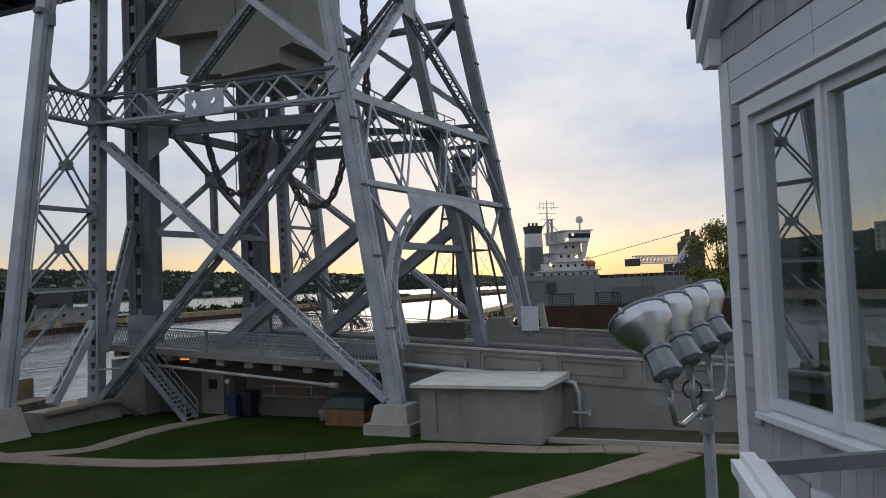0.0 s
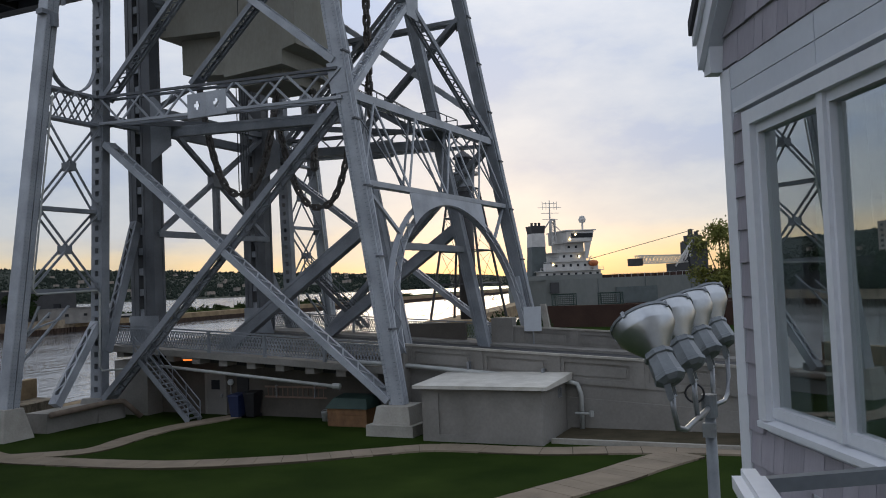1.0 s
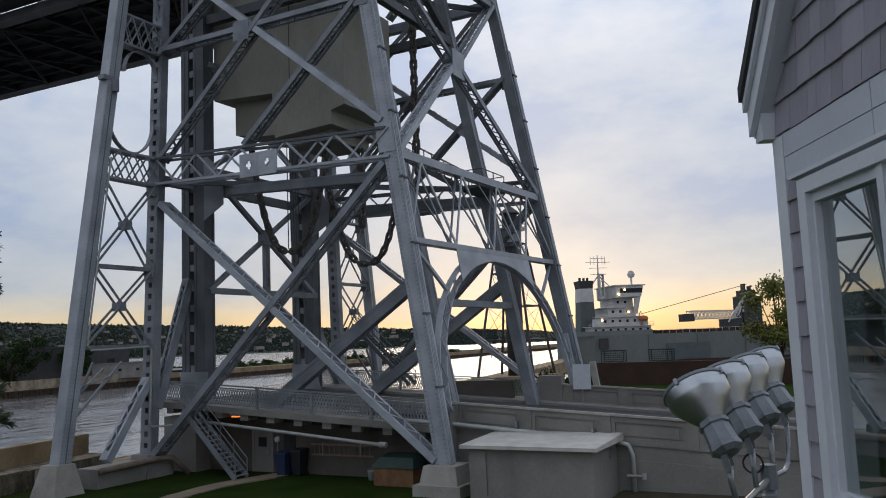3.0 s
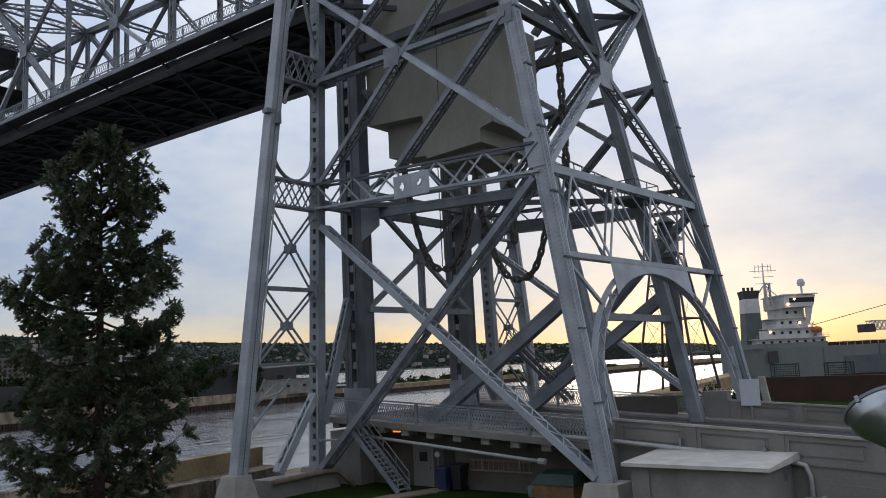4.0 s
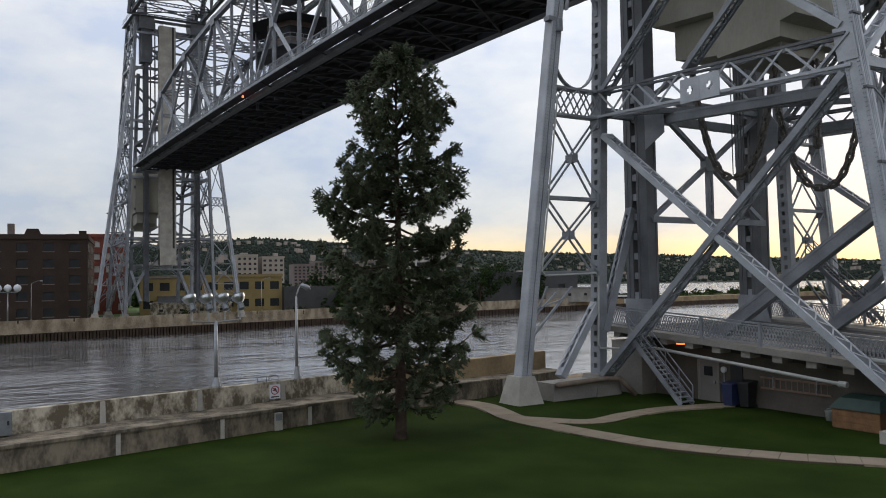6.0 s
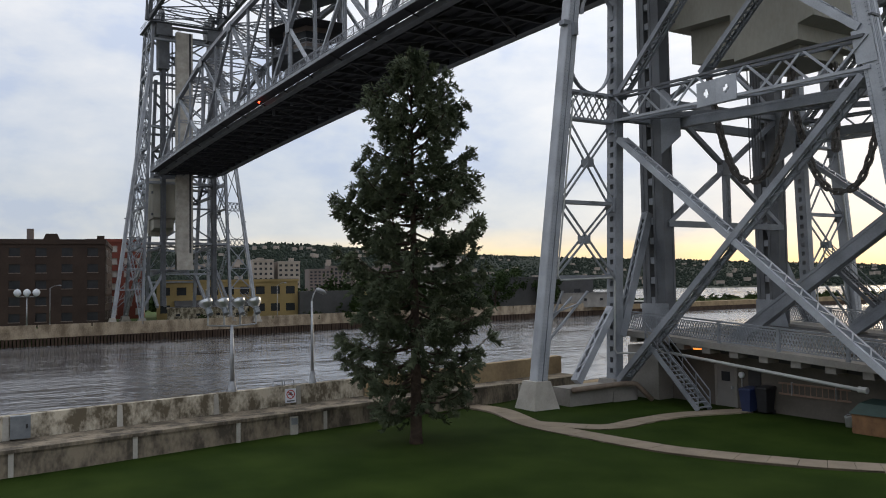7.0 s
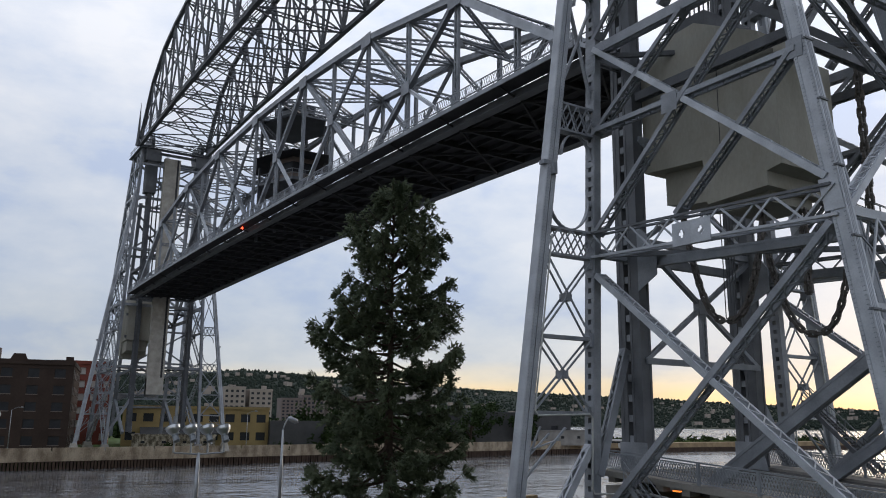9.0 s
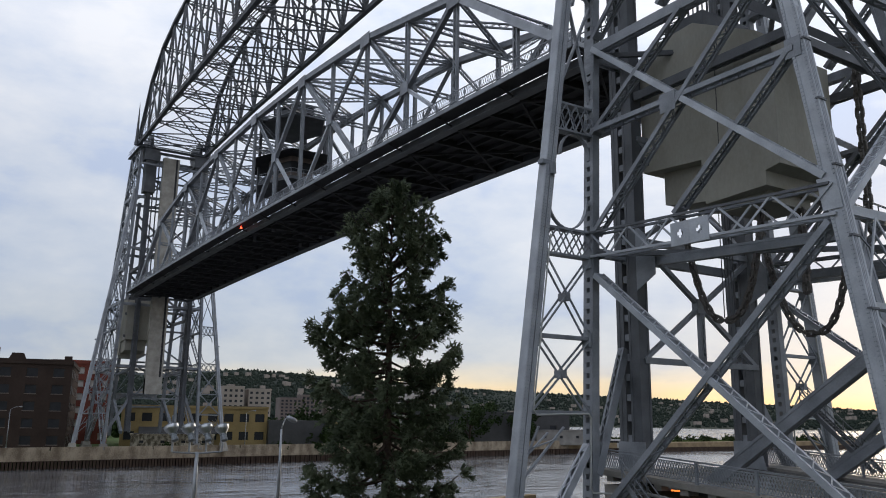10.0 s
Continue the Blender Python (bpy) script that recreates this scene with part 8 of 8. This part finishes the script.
bk = building("brick_warehouse", -193, -30, 58, 30, 16.6, BRICK, "large dark brown brick warehouse with small windows", 5, 12, 0.9, (0.42, 0.52), 5, pane=PANE_DARK)
part("gable_cap", Geo().prism([(-0.2, 46.2, 17.4), (-0.2, 49.4, 17.4), (-0.2, 48.8, 18.7), (-0.2, 46.8, 18.7)], (-1.2, 0, 0), (0.2, 0, 0)), BRICK, bk)
part("gable_cap", Geo().box(-1.0, 0.2, 56.4, 57.8, 17.4, 18.3), BRICK, bk)
part("chimney", Geo().box(-14, -12.8, 41.6, 42.9, 17.0, 20.6), BLOCK_GREY, bk, "pale brown chimney")
building("brick_block", -222, 28, 14, 24, 19.2, BRICK_RED, "red brick block with rows of pale windows", 6, 5, 0.8, (0.45, 0.5), 3, pane=BLOCK_WHITE)
yb = building("ochre_hall", -205, 42, 34, 18, 8.6, YELLOW_WALL, "ochre yellow low building with dark openings", 2, 9, 0.6, (0.6, 0.45), 0)
part("awning", Geo().prism([(0, 4, 3.6), (3.0, 4, 2.6), (3.0, 4, 2.9), (0, 4, 4.2)], (0, 0, 0), (0, 20, 0)), SHIP_DARK, yb, "dark awning")
part("store", Geo().box(-3, 2.5, 34, 48, 0, 6.0), SHIP_DARK, yb)
building("ochre_shed", -212, 88, 22, 14, 5.2, YELLOW_WALL, "small ochre yellow shed", 1, 5, 0.5, (0.3, 0.3), 0)
building("ochre_shed", -184, 40, 17, 6, 2.6, CONCRETE_OLD, "low rust-streaked pale quay shed", 1, 4, 0.3, (0.2, 0.2), 0)
# apartment towers and offices further back, along lines of sight past the far tower
building("apartment_tower", -430, 138, 11, 20, 22, BLOCK_WALL, "tall beige apartment tower with flat roof", 8, 4, 1.0, (0.5, 0.45), 4, group="apartment towers")
building("apartment_tower", -430, 152, 12, 20, 21, BLOCK_WALL, "beige apartment tower with shaded side", 8, 4, 1.0, (0.5, 0.45), 4, group="apartment towers")
building("apartment_slab", -480, 190, 13, 16, 18, BLOCK_GREY, "brown apartment slab", 9, 5, 1.0, (0.55, 0.5), 0, group="apartment slabs")
for k in range(3):
    building("apartment_slab", -480, 204 + k * 17, 13, 16, 20 - (k % 2) * 1.5, BLOCK_GREY if k % 2 == 0 else BLOCK_WALL, "brown apartment slab with rows of balconies", 8, 5, 1.0, (0.62, 0.6), 0, group="apartment slabs")
building("office_block", -520, 272, 40, 20, 22, BLOCK_WHITE, "pale office block with long window bands", 5, 3, 1.0, (0.9, 0.5), 0)
building("office_block", -540, 318, 20, 20, 36, BLOCK_WHITE, "pale stone office tower", 10, 4, 1.0, (0.4, 0.5), 0)
building("office_block", -500, 300, 60, 14, 11, BLOCK_WHITE, "low pale office wing", 3, 10, 1.0, (0.8, 0.45), 0, lit=0.03)
# trees between the ochre buildings and the end of the quay
for k, (x, y, h, w) in enumerate(((-198, 98, 7.5, 9), (-202, 108, 9.5, 9), (-196, 116, 8.5, 10), (-203, 126, 11, 10), (-198, 136, 10, 10), (-204, 146, 12, 11), (-198, 156, 9, 10), (-205, 165, 10, 10), (-190, 90, 4, 8))):
    leafy("quay_tree", x, y, -0.25, h, w, 60 + k, LEAVES_DARK, "dark green broadleaf tree on the far quay", 0.7, 1500, "quay trees")


def globe_lamp(x, y, z):
    """A cluster lamp: pole, crossbar and three round lamps."""
    t = thing("cluster_lamp", "grey lamp post with three pale round lamps on the far quay", "street lamp", at=(x, y, z))
    part("pole", Geo().tube([(0, 0, 0), (0, 0, 6.2)], [0.16, 0.1], 8), GALV, t, smooth=True)
    part("crossbar", Geo().bar((0, -1.7, 6.2), (0, 1.7, 6.2), 0.12, 0.12), GALV, t)
    for d in (-1.6, 0, 1.6):
        part("lamp_globe", Geo().lathe((0, d, 6.25), (0, 0, 1), [(0, 0.2), (0.3, 0.55), (0.75, 0.7), (1.2, 0.5), (1.45, 0.05)], 12), SIGN_WHITE, t, "pale round lamp", smooth=True)


globe_lamp(-172.0, 11.7, -0.25)
building("dark_shed", -206, 128, 46, 14, 8.8, SHIP_DARK, "dark low shed behind the hedge", 1, 4, 0.3, (0.2, 0.2), 0)
building("pale_hut", -200, 117, 6, 8, 7.5, BLOCK_WHITE, "pale narrow hut behind the trees", 2, 2, 0.3, (0.3, 0.3), 0)
building("quay_hut", -197, 160, 17, 9, 3.8, CONCRETE, "low grey concrete hut on the quay end", 1, 3, 0.2, (0.2, 0.2), 0)


def boat(x, y, turn, s, label):
    t = thing("boat", label, "boat", group="moored boats", at=(x, y, -3))
    t.rotation_euler = (0, 0, radians(turn))
    g = Geo().hexa([(-9 * s, -2 * s, -0.4), (9 * s, -1.2 * s, -0.4), (9 * s, 1.2 * s, -0.4), (-9 * s, 2 * s, -0.4), (-9.5 * s, -2.6 * s, 2.4 * s), (11.5 * s, -0.3 * s, 3.0 * s), (11.5 * s, 0.3 * s, 3.0 * s), (-9.5 * s, 2.6 * s, 2.4 * s)])
    part("hull", g, SHIP_WHITE, t)
    part("cabin", Geo().box(-6 * s, 4 * s, -1.8 * s, 1.8 * s, 2.4 * s, 4.6 * s), SHIP_WHITE, t)
    part("wheelhouse", Geo().box(-1 * s, 3 * s, -1.5 * s, 1.5 * s, 4.6 * s, 6.6 * s), SHIP_WHITE, t)
    part("window_band", Geo().box(-5.5 * s, 3.5 * s, -1.84 * s, 1.84 * s, 3.3 * s, 4.0 * s), PANE_DARK, t)
    part("mast", Geo().tube([(0, 0, 6.6 * s), (0, 0, 10 * s)], 0.1 * s, 6), SHIP_WHITE, t)


boat(-225, 205, 60, 1.1, "white cabin boat moored beyond the quay")
boat(-196, 196, 20, 0.9, "pale tug moored at the quay end")


def hills():
    """Wooded ridge across the bay, higher to the south-west."""
    pts = ((10, 0.12), (19.5, 0.25), (21.6, 0.5), (26, 0.72), (30.7, 0.92), (37.2, 1.27), (44, 1.62), (52, 1.95), (58, 2.3), (62, 2.6), (66.5, 2.9), (71, 3.2), (76, 2.7), (90, 2.8), (130, 2.2))

    def elev(b):
        if b <= pts[0][0]:
            return pts[0][1]
        for (a, e0), (c, e1) in zip(pts, pts[1:]):
            if b <= c:
                return e0 + (e1 - e0) * (b - a) / (c - a)
        return pts[-1][1]

    vs, fs = [], []
    nb, nr = 260, 16
    for i in range(nb + 1):
        b = -10 + 150 * i / nb
        near = 1500 if b < 55 else max(560, 1500 - (b - 55) * 75)
        far = near + 1900
        for j in range(nr + 1):
            u = j / nr
            r = near + (far - near) * u
            top = 6.5 + math.tan(radians(elev(b))) * far
            z = -4 + (top + 4) * (u ** 1.25)
            rough = (noise.noise(Vector((b * 0.35, u * 6, 0))) * 9 + noise.noise(Vector((b * 2.2, u * 20, 3))) * 4) * (0.15 + u)
            vs.append((-math.sin(radians(b)) * r, math.cos(radians(b)) * r, z + rough * (0.5 if b > 30 else 0.2)))
    for i in range(nb):
        for j in range(nr):
            a = i * (nr + 1) + j
            fs.append((a, a + 1, a + nr + 2, a + nr + 1))
    h = setting("backdrop_hills", Geo().raw(vs, fs), HILL, "dark wooded hillside across the bay", "hills")
    # trees and houses scattered over the slope
    rnd = random.Random(8)
    tv, tf, hg = [], [], Geo()
    for k in range(16000):
        b = rnd.uniform(14, 100)
        u = rnd.uniform(0.05, 1.0)
        near = 1500 if b < 55 else max(560, 1500 - (b - 55) * 75)
        r = near + 1900 * u
        top = 6.5 + math.tan(radians(elev(b))) * (near + 1900)
        z = -4 + (top + 4) * (u ** 1.25)
        x, y = -math.sin(radians(b)) * r, math.cos(radians(b)) * r
        s = rnd.uniform(4, 8)
        if b < 24:
            s *= 0.5
        i = len(tv)
        ring = 5
        for q in range(ring):
            a = 6.283 * q / ring + rnd.uniform(-0.3, 0.3)
            tv.append((x + math.cos(a) * s * 0.55, y + math.sin(a) * s * 0.55, z - 2))
        for q in range(ring):
            a = 6.283 * q / ring + rnd.uniform(-0.3, 0.3)
            tv.append((x + math.cos(a) * s * 0.5, y + math.sin(a) * s * 0.5, z + s * rnd.uniform(0.35, 0.6)))
        tv.append((x, y, z + s * rnd.uniform(0.8, 1.05)))
        for q in range(ring):
            q2 = (q + 1) % ring
            tf += [(i + q, i + q2, i + ring + q2, i + ring + q), (i + ring + q, i + ring + q2, i + 2 * ring)]
        if k % 60 == 0 and u < 0.8 and b > 28:
            w = rnd.uniform(3, 6)
            hg.box(x - w, x + w, y - w, y + w, z + 4, z + 9 + rnd.uniform(0, 4))
    me = bpy.data.meshes.new("hill_woods")
    me.from_pydata(tv, [], tf)
    me.materials.append(HILL)
    tagged(new("hill_woods", me), "dark woods covering the hillside", "woods", kind="stuff")
    tagged(new("hill_houses", hg.mesh("hill_houses", BLOCK_WALL)), "tiny pale houses scattered over the hillside", "houses", kind="stuff")


hills()
